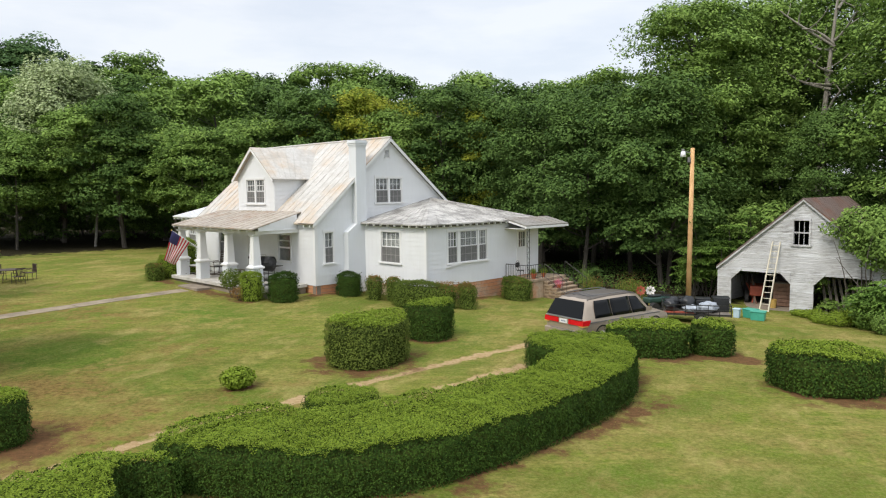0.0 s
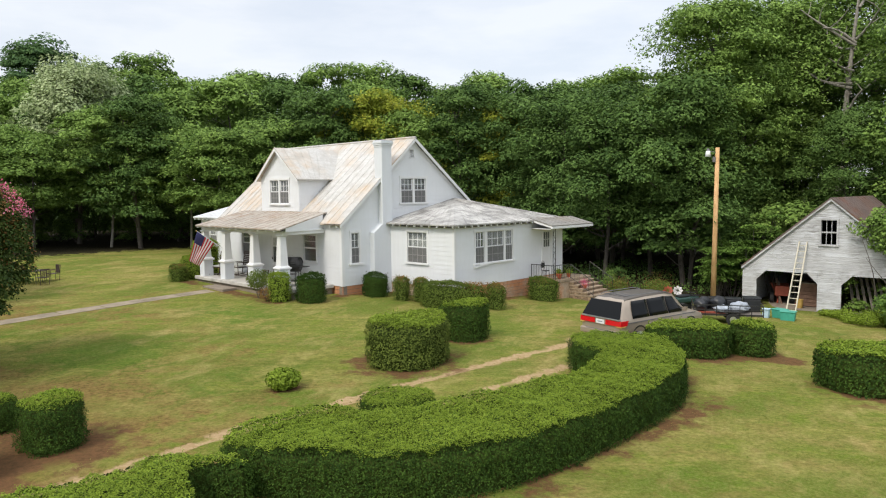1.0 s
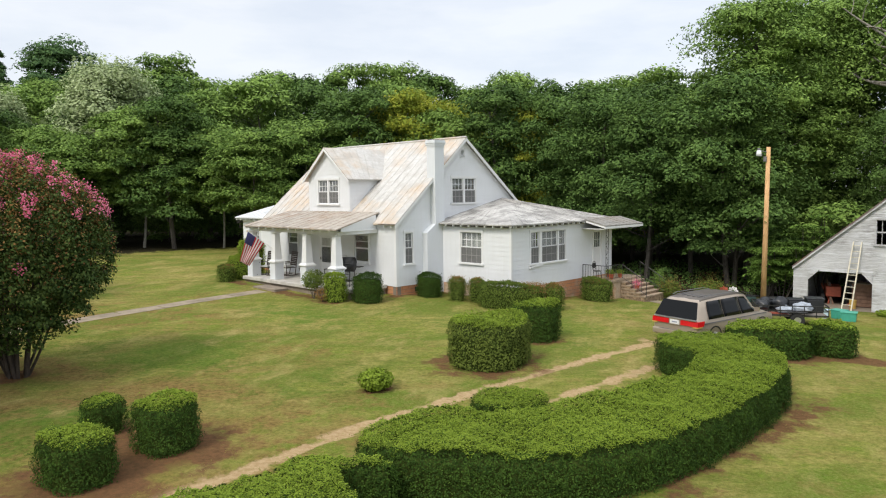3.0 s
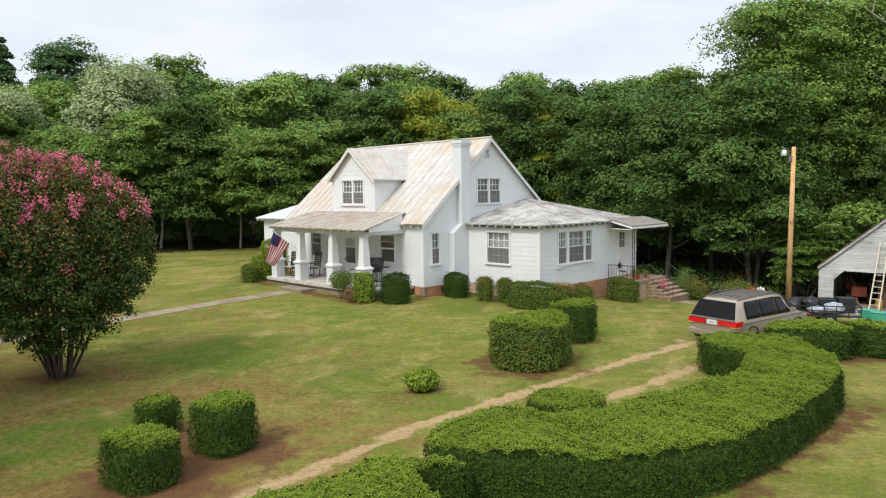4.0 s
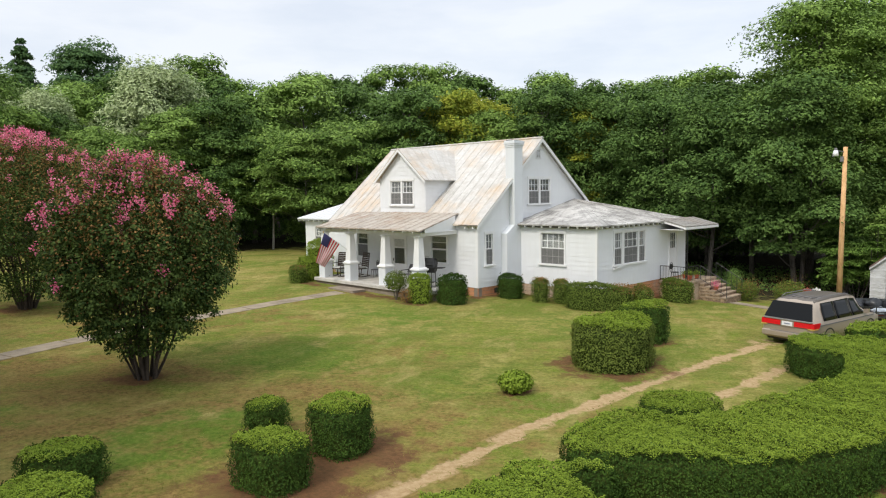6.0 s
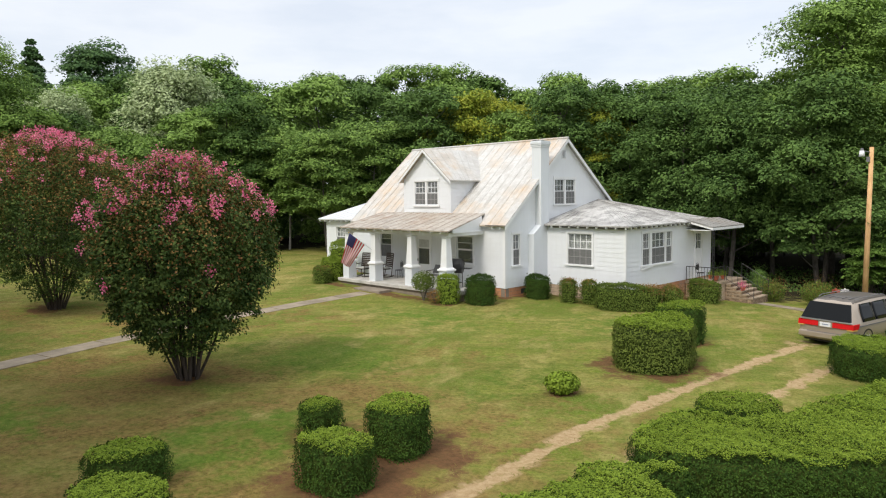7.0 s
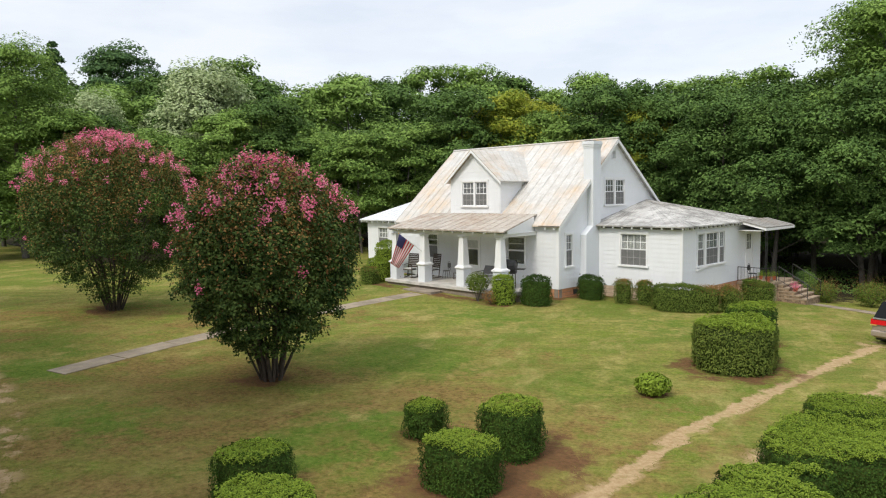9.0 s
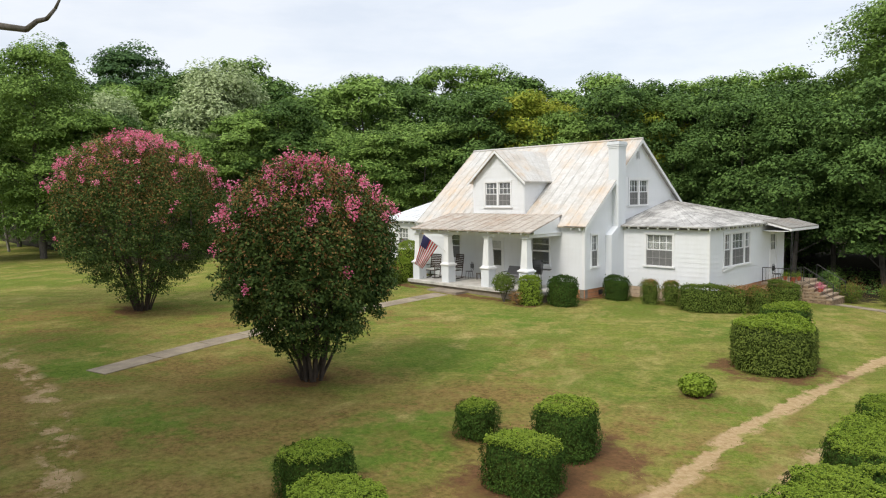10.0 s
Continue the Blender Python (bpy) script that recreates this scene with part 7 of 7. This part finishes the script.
tube(bm, (-.28, -.44, 7.62 - zp), (-.28, -.44, 7.95 - zp), .17, .12, 14)
part("globe", bm, M_LAMPGLASS, lampq, "frosted lamp globe", True)
part("meter_box", bevelled(boxes((-.10, .08, -.24, -.1, 7.3 - zp, 7.6 - zp)), .01), M_GREYPLASTIC, pole)


# ---------------------------------------------------------------- the barn
BO = Vector((-11.7, 40.8, -1.3))
barn = thing("barn", "old white barn with peeling boards, open bays and a rusty roof", "barn", BO)


def bp(name, bm, mat, parent=None, label="", smooth=False):
    bmesh.ops.translate(bm, verts=bm.verts, vec=-BO)
    return part(name, bm, mat, parent or barn, label, smooth)


BX0, BXC, BZE, BZP, BZ0 = -16.4, -11.7, 1.05, 5.05, -1.28
BX1 = 2 * BXC - BX0
bs = (BZP - BZE) / (BXC - BX0)


def barn_left(z):
    return BX0 if z <= BZE else BX0 + (z - BZE) / bs


def barn_right(z):
    return BX1 if z <= BZE else BX1 - (z - BZE) / bs


clap_wall("front_wall", "y", 40.8, barn_left, barn_right, BZ0, BZP - .05, [(-15.6, -12.3, BZ0, 1.0), (-11.1, -7.8, BZ0, 1.0), (-12.2, -11.38, 2.6, 3.93)], .2, "white peeling board barn front", .1, M_BARN, barn, bp)
for x, s in ((-15.6, 1), (-12.3, -1), (-11.1, 1), (-7.8, -1)):
    bm = bmesh.new()
    hull8(bm, [(x, 40.74, .38), (x + s * .62, 40.74, 1.02), (x, 40.74, 1.02)], [(x, 40.9, .38), (x + s * .62, 40.9, 1.02), (x, 40.9, 1.02)])
    bp("bay_corner", bm, M_BARN)
clap_wall("west_wall", "w", BX0, const(40.8), const(48.8), BZ0, BZE, (), .25, "", .1, M_BARN, barn, bp)
clap_wall("east_wall", "x", BX1, const(40.8), const(48.8), BZ0, BZE, (), .25, "", .1, M_BARN, barn, bp)
clap_wall("back_wall", "y", 48.8, barn_left, barn_right, BZ0, BZP - .05, (), .3, "", .1, M_BARN, barn, bp)
bp("barn_floor", boxes((BX0, BX1, 39.6, 48.8, BZ0 - .3, BZ0 + .12)), M_CONC, None, "pale concrete barn apron and floor")
for s in (-1, 1):
    xe = BXC + s * (BXC - BX0 + .03)
    ze = BZE - .03 * bs
    seam_roof("barn_roof", M_BARNROOF, (xe, 40.62, ze + .12), (xe, 49.2, ze + .12), (BXC, 49.2, BZP + .12), (BXC, 40.62, BZP + .12), .6, "rusty brown tin barn roof slope", parent=barn, put=bp)
    bm = bmesh.new()
    hull8(bm, [(xe, 40.64, ze - .06), (BXC, 40.64, BZP - .06), (BXC, 40.68, BZP - .06), (xe, 40.68, ze - .06)], [(xe, 40.64, ze + .07), (BXC, 40.64, BZP + .07), (BXC, 40.68, BZP + .07), (xe, 40.68, ze + .07)])
    bp("rake_board", bm, M_BARN)
bm = boxes((-12.28, -12.18, 40.73, 40.9, 2.55, 4.0), (-11.4, -11.3, 40.73, 40.9, 2.55, 4.0), (-12.28, -11.3, 40.725, 40.9, 3.93, 4.03), (-12.32, -11.26, 40.70, 40.9, 2.5, 2.6))
bw = bp("window", bm, M_BARN, None, "weathered barn window with iron bars")
bp("sash", boxes((-12.18, -11.4, 40.8, 40.84, 3.22, 3.3), (-11.94, -11.91, 40.81, 40.83, 2.6, 3.93), (-11.68, -11.65, 40.81, 40.83, 2.6, 3.93)), M_BARN, bw)
bp("loft_floor", boxes((BX0 + .1, BX1 - .1, 41.0, 48.7, 1.15, 1.25)), M_RAWWOOD, None, "dark loft floor")
# clutter inside the bays
for k in range(9):
    a = rng.uniform(-15.3, -13.8)
    r = thing("scrap_timber", "broken timber leaning in the barn bay", "timber", (a, 42.0 + rng.uniform(0, .8), BZ0 + .12), rng.uniform(0, 60), "barn clutter")
    bm = bmesh.new()
    tube(bm, (0, 0, 0), (rng.uniform(-.7, .7), .5, rng.uniform(.7, 1.6)), .05, .04, 5)
    part("plank", bm, (M_RAWWOOD, M_REDMETAL, M_GREYWOOD)[k % 3], r)
for k in range(6):
    r = thing("leaning_board", "weathered board leaning in the barn bay", "timber", (-10.7 + k * .32, 41.6, BZ0 + .12), 0, "leaning boards")
    bm = bmesh.new()
    hull8(bm, [(0, 0, 0), (.14, 0, 0), (.14, .03, 0), (0, .03, 0)], [(-.5 - .05 * k, .7, 2.1), (-.36 - .05 * k, .7, 2.1), (-.36 - .05 * k, .73, 2.1), (-.5 - .05 * k, .73, 2.1)])
    part("board", bm, M_GREYWOOD, r)
cr = thing("wooden_crate", "large slatted wooden crate in the barn bay", "crate", (-12.95, 42.0, BZ0 + .12), 0, "barn clutter")
for k in range(6):
    part("slat", boxes((-.65, .65, -.02, .02, .05 + k * .22, .24 + k * .22)), M_RAWWOOD, cr)
part("body", boxes((-.63, .63, .02, .9, .03, 1.3)), M_RAWWOOD, cr)
part("lid", boxes((-.68, .68, -.04, .95, 1.34, 1.4)), M_GREYWOOD, cr)
tr_ = thing("tractor", "rusty red machine parked in the barn bay", "machine", (-14.9, 43.0, BZ0 + .12), 20, "barn clutter")
part("body", bevelled(boxes((-.4, .4, -.8, .8, .45, 1.05)), .06), M_REDMETAL, tr_)
for sx in (-.55, .55):
    for sy, rr in ((-.5, .3), (.5, .48)):
        bm = bmesh.new()
        tube(bm, (sx - .1, sy, rr), (sx + .1, sy, rr), rr, n=16)
        part("wheel", bm, M_RUBBER, tr_)
bu = thing("bucket", "yellow bucket in the barn bay", "bucket", (-13.35, 41.3, BZ0 + .12))
bm = bmesh.new()
tube(bm, (0, 0, 0), (0, 0, .5), .16, .2, 12)
part("pail", bm, M_LADDER_Y, bu)
# ladder against the front
ld = thing("ladder", "tall pale wooden ladder leaning on the barn front", "ladder", (-13.2, 39.35, BZ0 + .02))
lh = 2.72 - (BZ0 + .02)
for sx in (-.24, .24):
    bm = bmesh.new()
    hull8(bm, [(sx - .03, -.03, 0), (sx + .03, -.03, 0), (sx + .03, .05, 0), (sx - .03, .05, 0)], [(sx * .85 + .12, 1.28, lh), (sx * .85 + .18, 1.28, lh), (sx * .85 + .18, 1.36, lh), (sx * .85 + .12, 1.36, lh)])
    part("rail", bm, M_LADDER, ld)
for k in range(12):
    t = (k + .7) / 12.4
    bm = bmesh.new()
    tube(bm, (-.24 + .03 * t + .15 * t, .01 + 1.31 * t, lh * t), (.24 - .03 * t + .15 * t, .01 + 1.31 * t, lh * t), .022, n=6)
    part("rung", bm, M_LADDER, ld)
# bins before the barn
def bin_(x, y, sx, sy, sz, mat, label, turn=0):
    r = thing("storage_bin", label, "bin", (x, y, G(x, y)), turn, "bins before the barn")
    bm = bmesh.new()
    hull8(bm, [(-sx * .9, -sy * .9, 0), (sx * .9, -sy * .9, 0), (sx * .9, sy * .9, 0), (-sx * .9, sy * .9, 0)], [(-sx, -sy, sz), (sx, -sy, sz), (sx, sy, sz), (-sx, sy, sz)])
    part("tub", bevelled(bm, .02), mat, r)
    part("rim", bevelled(boxes((-sx - .03, sx + .03, -sy - .03, sy + .03, sz, sz + .05)), .012), mat, r)


bin_(-11.9, 35.0, .34, .25, .42, M_GREENPLASTIC, "green plastic storage bin on the grass", 10)
bin_(-12.5, 35.6, .3, .25, .42, M_GREENPLASTIC, "green plastic storage bin on the grass", -15)
bin_(-12.95, 35.0, .15, .15, .42, M_BLUEPLASTIC, "pale blue plastic bin on the grass", 5)


# ---------------------------------------------------------------- the loaded trailer
def trailer():
    x, y = -13.5, 31.4
    r = thing("trailer", "black open utility trailer with low mesh sides", "trailer", (x, y, G(x, y)), 28)
    part("deck", boxes((-1.5, 1.5, -.85, .85, .42, .48)), M_GREYWOOD, r)
    for y0 in (-.87, .87):
        for z in (.48, .68, .9):
            part("side_rail", boxes((-1.5, 1.5, y0 - .02, y0 + .02, z, z + .04)), M_BLACK, r)
    for x0 in (-1.5, 1.5):
        for z in (.68, .9):
            part("end_rail", boxes((x0 - .02, x0 + .02, -.87, .87, z, z + .04)), M_BLACK, r)
    for k in range(7):
        for y0 in (-.87, .87):
            part("upright", boxes((-1.5 + k * .5 - .018, -1.5 + k * .5 + .018, y0 - .018, y0 + .018, .4, .93)), M_BLACK, r)
    for sy in (-1.0, 1.0):
        bm = bmesh.new()
        tube(bm, (.2, sy - .1, .3), (.2, sy + .1, .3), .3, n=18)
        w = part("wheel", bm, M_RUBBER, r)
        bm = bmesh.new()
        tube(bm, (.2, sy - .11, .3), (.2, sy + .11, .3), .15, n=12)
        part("rim", bm, M_ALLOY, w)
        part("fender", bevelled(boxes((-.2, .6, sy - .12, sy + .12, .63, .67)), .01), M_BLACK, r)
    bm = bmesh.new()
    tube(bm, (-1.5, .5, .45), (-2.6, 0, .42), .04, n=6)
    tube(bm, (-1.5, -.5, .45), (-2.6, 0, .42), .04, n=6)
    part("tongue", bm, M_BLACK, r)
    base = pose(x, y, G(x, y), 0, 0, 28)

    def load(name, label, cat, lx, ly, lz, s, mat, ground=False):
        p = base @ Vector((lx, ly, lz))
        o = thing(name, label, cat, p, rng.uniform(0, 90), "load on the trailer")
        bm = bmesh.new()
        bmesh.ops.create_icosphere(bm, subdivisions=3, radius=1.0)
        for v in bm.verts:
            q = noise.noise(v.co * 2.1 + Vector(p)) * .30 + noise.noise(v.co * 4.5 + Vector(p)) * .20 + noise.noise(v.co * 9.0 + Vector(p)) * .10
            v.co = Vector((v.co.x * s[0], v.co.y * s[1], max(-1, v.co.z) * s[2])) * (1 + q)
        lowest = min(v.co.z for v in bm.verts)
        for v in bm.verts:
            v.co.z -= lowest
        part("cover", bm, mat, o, "", True)
    load("tarp_bundle", "crumpled pale blue tarp heaped on the trailer", "tarp", .55, -.1, .48, (.56, .42, .25), M_TARP)
    load("tarp_bundle", "crumpled pale blue tarp heaped on the trailer", "tarp", -.2, -.35, .48, (.42, .33, .19), M_TARP)
    load("rubbish_bag", "full black rubbish bag on the trailer", "bag", -1.0, .35, .48, (.4, .36, .3), M_BLACKPLASTIC)
    load("rubbish_bag", "full black rubbish bag on the trailer", "bag", -.35, .15, .48, (.38, .34, .34), M_BLACKPLASTIC)
    load("rubbish_bag", "full black rubbish bag on the trailer", "bag", -1.15, -.2, .48, (.3, .3, .3), M_BLACKPLASTIC)
    p = base @ Vector((1.15, .45, .48))
    o = thing("black_bin", "square black plastic bin on the trailer", "bin", p, 30, "load on the trailer")
    part("tub", bevelled(boxes((-.36, .36, -.34, .34, 0, .62)), .05), M_BLACKPLASTIC, o)
    part("lid", bevelled(boxes((-.39, .39, -.37, .37, .62, .68)), .02), M_BLACKPLASTIC, o)
    p = base @ Vector((-1.0, -.45, .48))
    o = thing("red_board", "reddish board lying on the trailer", "board", p, 30, "load on the trailer")
    part("board", boxes((-.6, .9, -.15, .15, 0, .05)), M_REDMETAL, o)
    for lx, ly in ((.35, .5), (-.4, .55)):
        p = base @ Vector((lx, ly, .48))
        o = thing("black_bin", "square black plastic bin on the trailer", "bin", p, 28, "load on the trailer")
        part("tub", bevelled(boxes((-.33, .33, -.3, .3, 0, .55)), .05), M_BLACKPLASTIC, o)
        part("lid", bevelled(boxes((-.36, .36, -.33, .33, .55, .61)), .02), M_BLACKPLASTIC, o)


trailer()
qd = thing("quad_bike", "dark green quad bike parked beside the trailer", "quad bike", (-16.3, 33.0, G(-16.3, 33.0)), 70)
part("body", bevelled(boxes((-.75, .75, -.28, .28, .5, .78)), .08, 3), M_DARKGREEN, qd)
part("saddle", bevelled(boxes((-.5, .15, -.18, .18, .78, .9)), .05, 3), M_BLACKPLASTIC, qd)
for sx in (-.55, .55):
    for sy in (-.42, .42):
        bm = bmesh.new()
        tube(bm, (sx, sy - .12, .28), (sx, sy + .12, .28), .28, n=16)
        part("wheel", bm, M_RUBBER, qd)
bm = bmesh.new()
tube(bm, (.35, -.35, 1.0), (.35, .35, 1.0), .02, n=6)
tube(bm, (.35, 0, .8), (.35, 0, 1.0), .03, n=6)
part("handlebar", bm, M_BLACK, qd)
part("rack", boxes(*[(.3 + k * .12, .34 + k * .12, -.35, .35, .82, .84) for k in range(5)]), M_BLACK, qd)


# ---------------------------------------------------------------- sumac, weeds, vine
def sumac(x, y, H, R, seed, n_stem=6, name="sumac_bush", label="young sumac with long feathery leaves"):
    """Leaning stems, each with a whorl of long compound leaves."""
    global rng
    rng = np.random.default_rng(seed)
    r = thing(name, label, "shrub", (x, y, G(x, y)), group="sumac by the barn")
    bm = bmesh.new()
    C, N = [], []
    for k in range(n_stem):
        a = rng.uniform(0, 6.28)
        top = Vector((math.cos(a) * R * rng.uniform(.2, .8), math.sin(a) * R * rng.uniform(.2, .8), H * rng.uniform(.55, 1.0)))
        limb(bm, (top.x * .2, top.y * .2, -.1), top, .035, .015, 5, .08, 4)
        for w in range(3):
            c = Vector((top.x * .2, top.y * .2, 0)).lerp(top, 1 - .22 * w)
            for f in range(9):
                b = 2 * math.pi * f / 9 + rng.uniform(-.3, .3)
                L = rng.uniform(.7, 1.05)
                for m in range(11):
                    t = (m + 1) / 11
                    p = c + Vector((math.cos(b) * L * t, math.sin(b) * L * t, .35 * t * (1 - t * 1.35) * L))
                    for sd in (-1, 1):
                        C.append(p + Vector((-math.sin(b), math.cos(b), -.15)) * sd * .13 * (1 - t * .4))
                        N.append((rng.normal(0, .3), rng.normal(0, .3), 1))
    part("woody_base", bm, M_BARK, r)
    C, N = np.array([tuple(c) for c in C]), np.array(N)
    leaves("foliage", cloud("foliage", C, N, .22 * rng.uniform(.8, 1.2, len(C)), M_LEAF_S, .42), r)


for k, (x, y, h, rr) in enumerate(((-18.0, 41.0, 3.0, 1.1), (-17.3, 41.8, 3.8, 1.3), (-18.3, 42.4, 3.6, 1.2), (-16.6, 43.2, 4.9, 1.2), (-18.4, 43.5, 4.4, 1.5), (-15.8, 44.0, 5.2, 1.1))):
    sumac(x, y, h, rr, 200 + k)
rng = np.random.default_rng(91)
for k in range(16):
    x, y = -7.9 + rng.uniform(-.6, 3.0), 37.4 + rng.uniform(-2.5, 3.2)
    loose_shrub("weed_clump", x, y, rng.uniform(.45, .8), rng.uniform(.4, 1.25), (M_LEAF_S, M_HEDGE_L, M_LEAF_A)[k % 3], "rank weeds before the barn", 1500, .085)
for x, y, r, h in ((-10.6, 38.5, .5, .45), (-10.0, 37.7, .55, .6), (-9.5, 36.7, .55, .45), (-8.9, 37.4, .55, .7), (-8.7, 36.3, .6, .65), (-11.3, 39.0, .4, .35)):
    loose_shrub("weed_clump", x, y, r, h, M_HEDGE_L, "low bright weeds before the barn", 1200, .07)
for k, (x, y, h, rr) in enumerate(((-7.3, 37.4, 1.8, .8), (-7.0, 36.3, 1.7, .8), (-6.3, 37.0, 2.6, 1.0))):
    sumac(x, y, h, rr, 230 + k)
rng = np.random.default_rng(92)
for k, (x, y, z0, R, n) in enumerate(((-8.7, 41.3, 3.3, 1.9, 3200), (-7.2, 40.6, 2.4, 2.0, 3200), (-5.6, 39.4, .9, 1.6, 2200))):
    r = thing("climbing_vine", "leafy vine and branches smothering the barn's roof", "vine", (x, y, G(x, y)), group="vines on the barn")
    bm = bmesh.new()
    for q in range(5):
        limb(bm, (rng.normal(0, .3), rng.uniform(-.9, -.6), -.1), (rng.normal(0, R * .5), rng.normal(0, R * .4) - .3, z0 + 1.3 + rng.uniform(-.5, R * .4)), .04, .012, 5, .1, 5)
    part("woody_base", bm, M_BARK, r)
    d = rng.normal(size=(n, 3))
    d /= np.linalg.norm(d, axis=1, keepdims=True)
    c = d * rng.uniform(.55, 1.05, n)[:, None] * (1 + .22 * np.sin(d[:, :1] * 6 + k) * np.cos(d[:, 2:3] * 5)) * (R, R * .8, R * .62) + (0, -.25, z0 + 1.4)
    leaves("foliage", cloud("foliage", c, d + rng.normal(0, .5, (n, 3)) + (0, -.2, .5), .2 * rng.uniform(.7, 1.3, n), M_LEAF_A), r)

# A bare limb from a tree at the lane's edge
lane = thing("bare_tree", "leafless grey tree with a long crooked limb at the lane", "tree", (-20.2, -10.6, G(-20.2, -10.6)))
rng = np.random.default_rng(55)
bm = bmesh.new()
limb(bm, (0, 0, -.2), (.4, .4, 8.6), .2, .07, 8, .03, 6)
part("trunk", bm, M_BARK, lane, "", True)
bm = bmesh.new()
pts = [Vector(p) for p in ((.35, .3, 6.3), (2.2, 1.9, 7.3), (3.3, 2.95, 7.6), (3.77, 3.37, 7.54), (3.96, 3.56, 7.50), (4.03, 3.64, 7.58), (4.10, 3.71, 7.60), (4.15, 3.78, 7.70), (4.19, 3.82, 7.80), (4.3, 3.94, 7.85))]
for k, (a, b) in enumerate(zip(pts, pts[1:])):
    tube(bm, a, b, .05 - .0047 * k, .0453 - .0047 * k, 6, True)
tube(bm, pts[8], pts[8] + Vector((-.02, -.02, .35)), .010, .005, 5)
part("limb", bm, M_BARK, lane, "", True)


# Garden pinwheels beside the quad bike
for x, y, mt, lab in ((-17.2, 34.0, M_FLAGWHITE, "white petal-shaped garden pinwheel on a stake"), (-17.45, 33.4, M_REDMETAL, "red petal-shaped garden pinwheel on a stake")):
    r = thing("garden_pinwheel", lab, "pinwheel", (x, y, G(x, y)), 35, "garden pinwheels")
    bm = bmesh.new()
    tube(bm, (0, 0, -.05), (0, 0, .95), .012, n=6)
    part("stake", bm, M_GREYPLASTIC, r)
    for k in range(8):
        a = 2 * math.pi * k / 8
        u, w = Vector((math.cos(a), 0, math.sin(a))), Vector((-math.sin(a), 0, math.cos(a)))
        o = Vector((0, -.04, .95))
        bm = bmesh.new()
        hull8(bm, [o + u * .04 - w * .03, o + u * .2 - w * .075, o + u * .27, o + u * .2 + w * .075], [o + u * .04 - w * .03 + Vector((0, -.012, 0)), o + u * .2 - w * .075 + Vector((0, -.05, 0)), o + u * .27 + Vector((0, -.04, 0)), o + u * .2 + w * .075 + Vector((0, -.012, 0))])
        part("petal", bm, mt, r)


# ---------------------------------------------------------------- grass: short uneven blades over the nearer lawn
def grass():
    g = np.random.default_rng(3)
    n = 90000
    # denser near the walk: along the strip of lawn it looks down upon
    d = 7 + 30 * g.random(n) ** 1.5
    s = (g.random(n) - .5) * (2 * (.66 * d + 7.5))
    p = np.stack((-4.0 - .71 * d + .704 * s, -4.6 + .704 * d + .71 * s), 1)
    w = bare(p)
    tuft = np.sin(p[:, 0] * 1.7 + np.sin(p[:, 1] * 1.3) * 2) + np.sin(p[:, 1] * 2.1 + p[:, 0] * .6) + g.normal(0, .6, n)
    keep = (w[:, 0] < .55 + .2 * g.random(n)) & (w[:, 1] < .65) & (w[:, 2] < .5) & (tuft > -1.6)
    keep &= ~((p[:, 0] > -41) & (p[:, 0] < -29.3) & (p[:, 1] > 17.5)) & ~((p[:, 0] > -29.6) & (p[:, 0] < -22.3) & (p[:, 1] > 23.7))
    p, d = p[keep], d[keep]
    k = len(p)
    z = heights(p)
    h = g.uniform(.010, .028, k) * (1 + .25 * np.sin(p[:, 0] * .9) * np.cos(p[:, 1] * .8))
    a = g.uniform(0, 2 * np.pi, k)
    wd = .005 + .0005 * d
    lean = g.normal(0, 2.2, (k, 2)) * h[:, None]
    v = np.empty((k, 3, 3), np.float32)
    v[:, 0] = np.c_[p[:, 0] - np.cos(a) * wd, p[:, 1] - np.sin(a) * wd, z - .01]
    v[:, 1] = np.c_[p[:, 0] + np.cos(a) * wd, p[:, 1] + np.sin(a) * wd, z - .01]
    v[:, 2] = np.c_[p + lean, z + h]
    me = bpy.data.meshes.new("grass")
    me.vertices.add(3 * k)
    me.loops.add(3 * k)
    me.polygons.add(k)
    me.vertices.foreach_set("co", v.ravel())
    me.loops.foreach_set("vertex_index", np.arange(3 * k, dtype=np.int32))
    me.polygons.foreach_set("loop_start", np.arange(0, 3 * k, 3, dtype=np.int32))
    me.polygons.foreach_set("loop_total", np.full(k, 3, dtype=np.int32))
    me.materials.append(M_BLADE)
    me.update(calc_edges=True)
    tagged(new("grass", me), "short summer grass, part green and part straw-dry", "grass", kind="stuff")


grass()
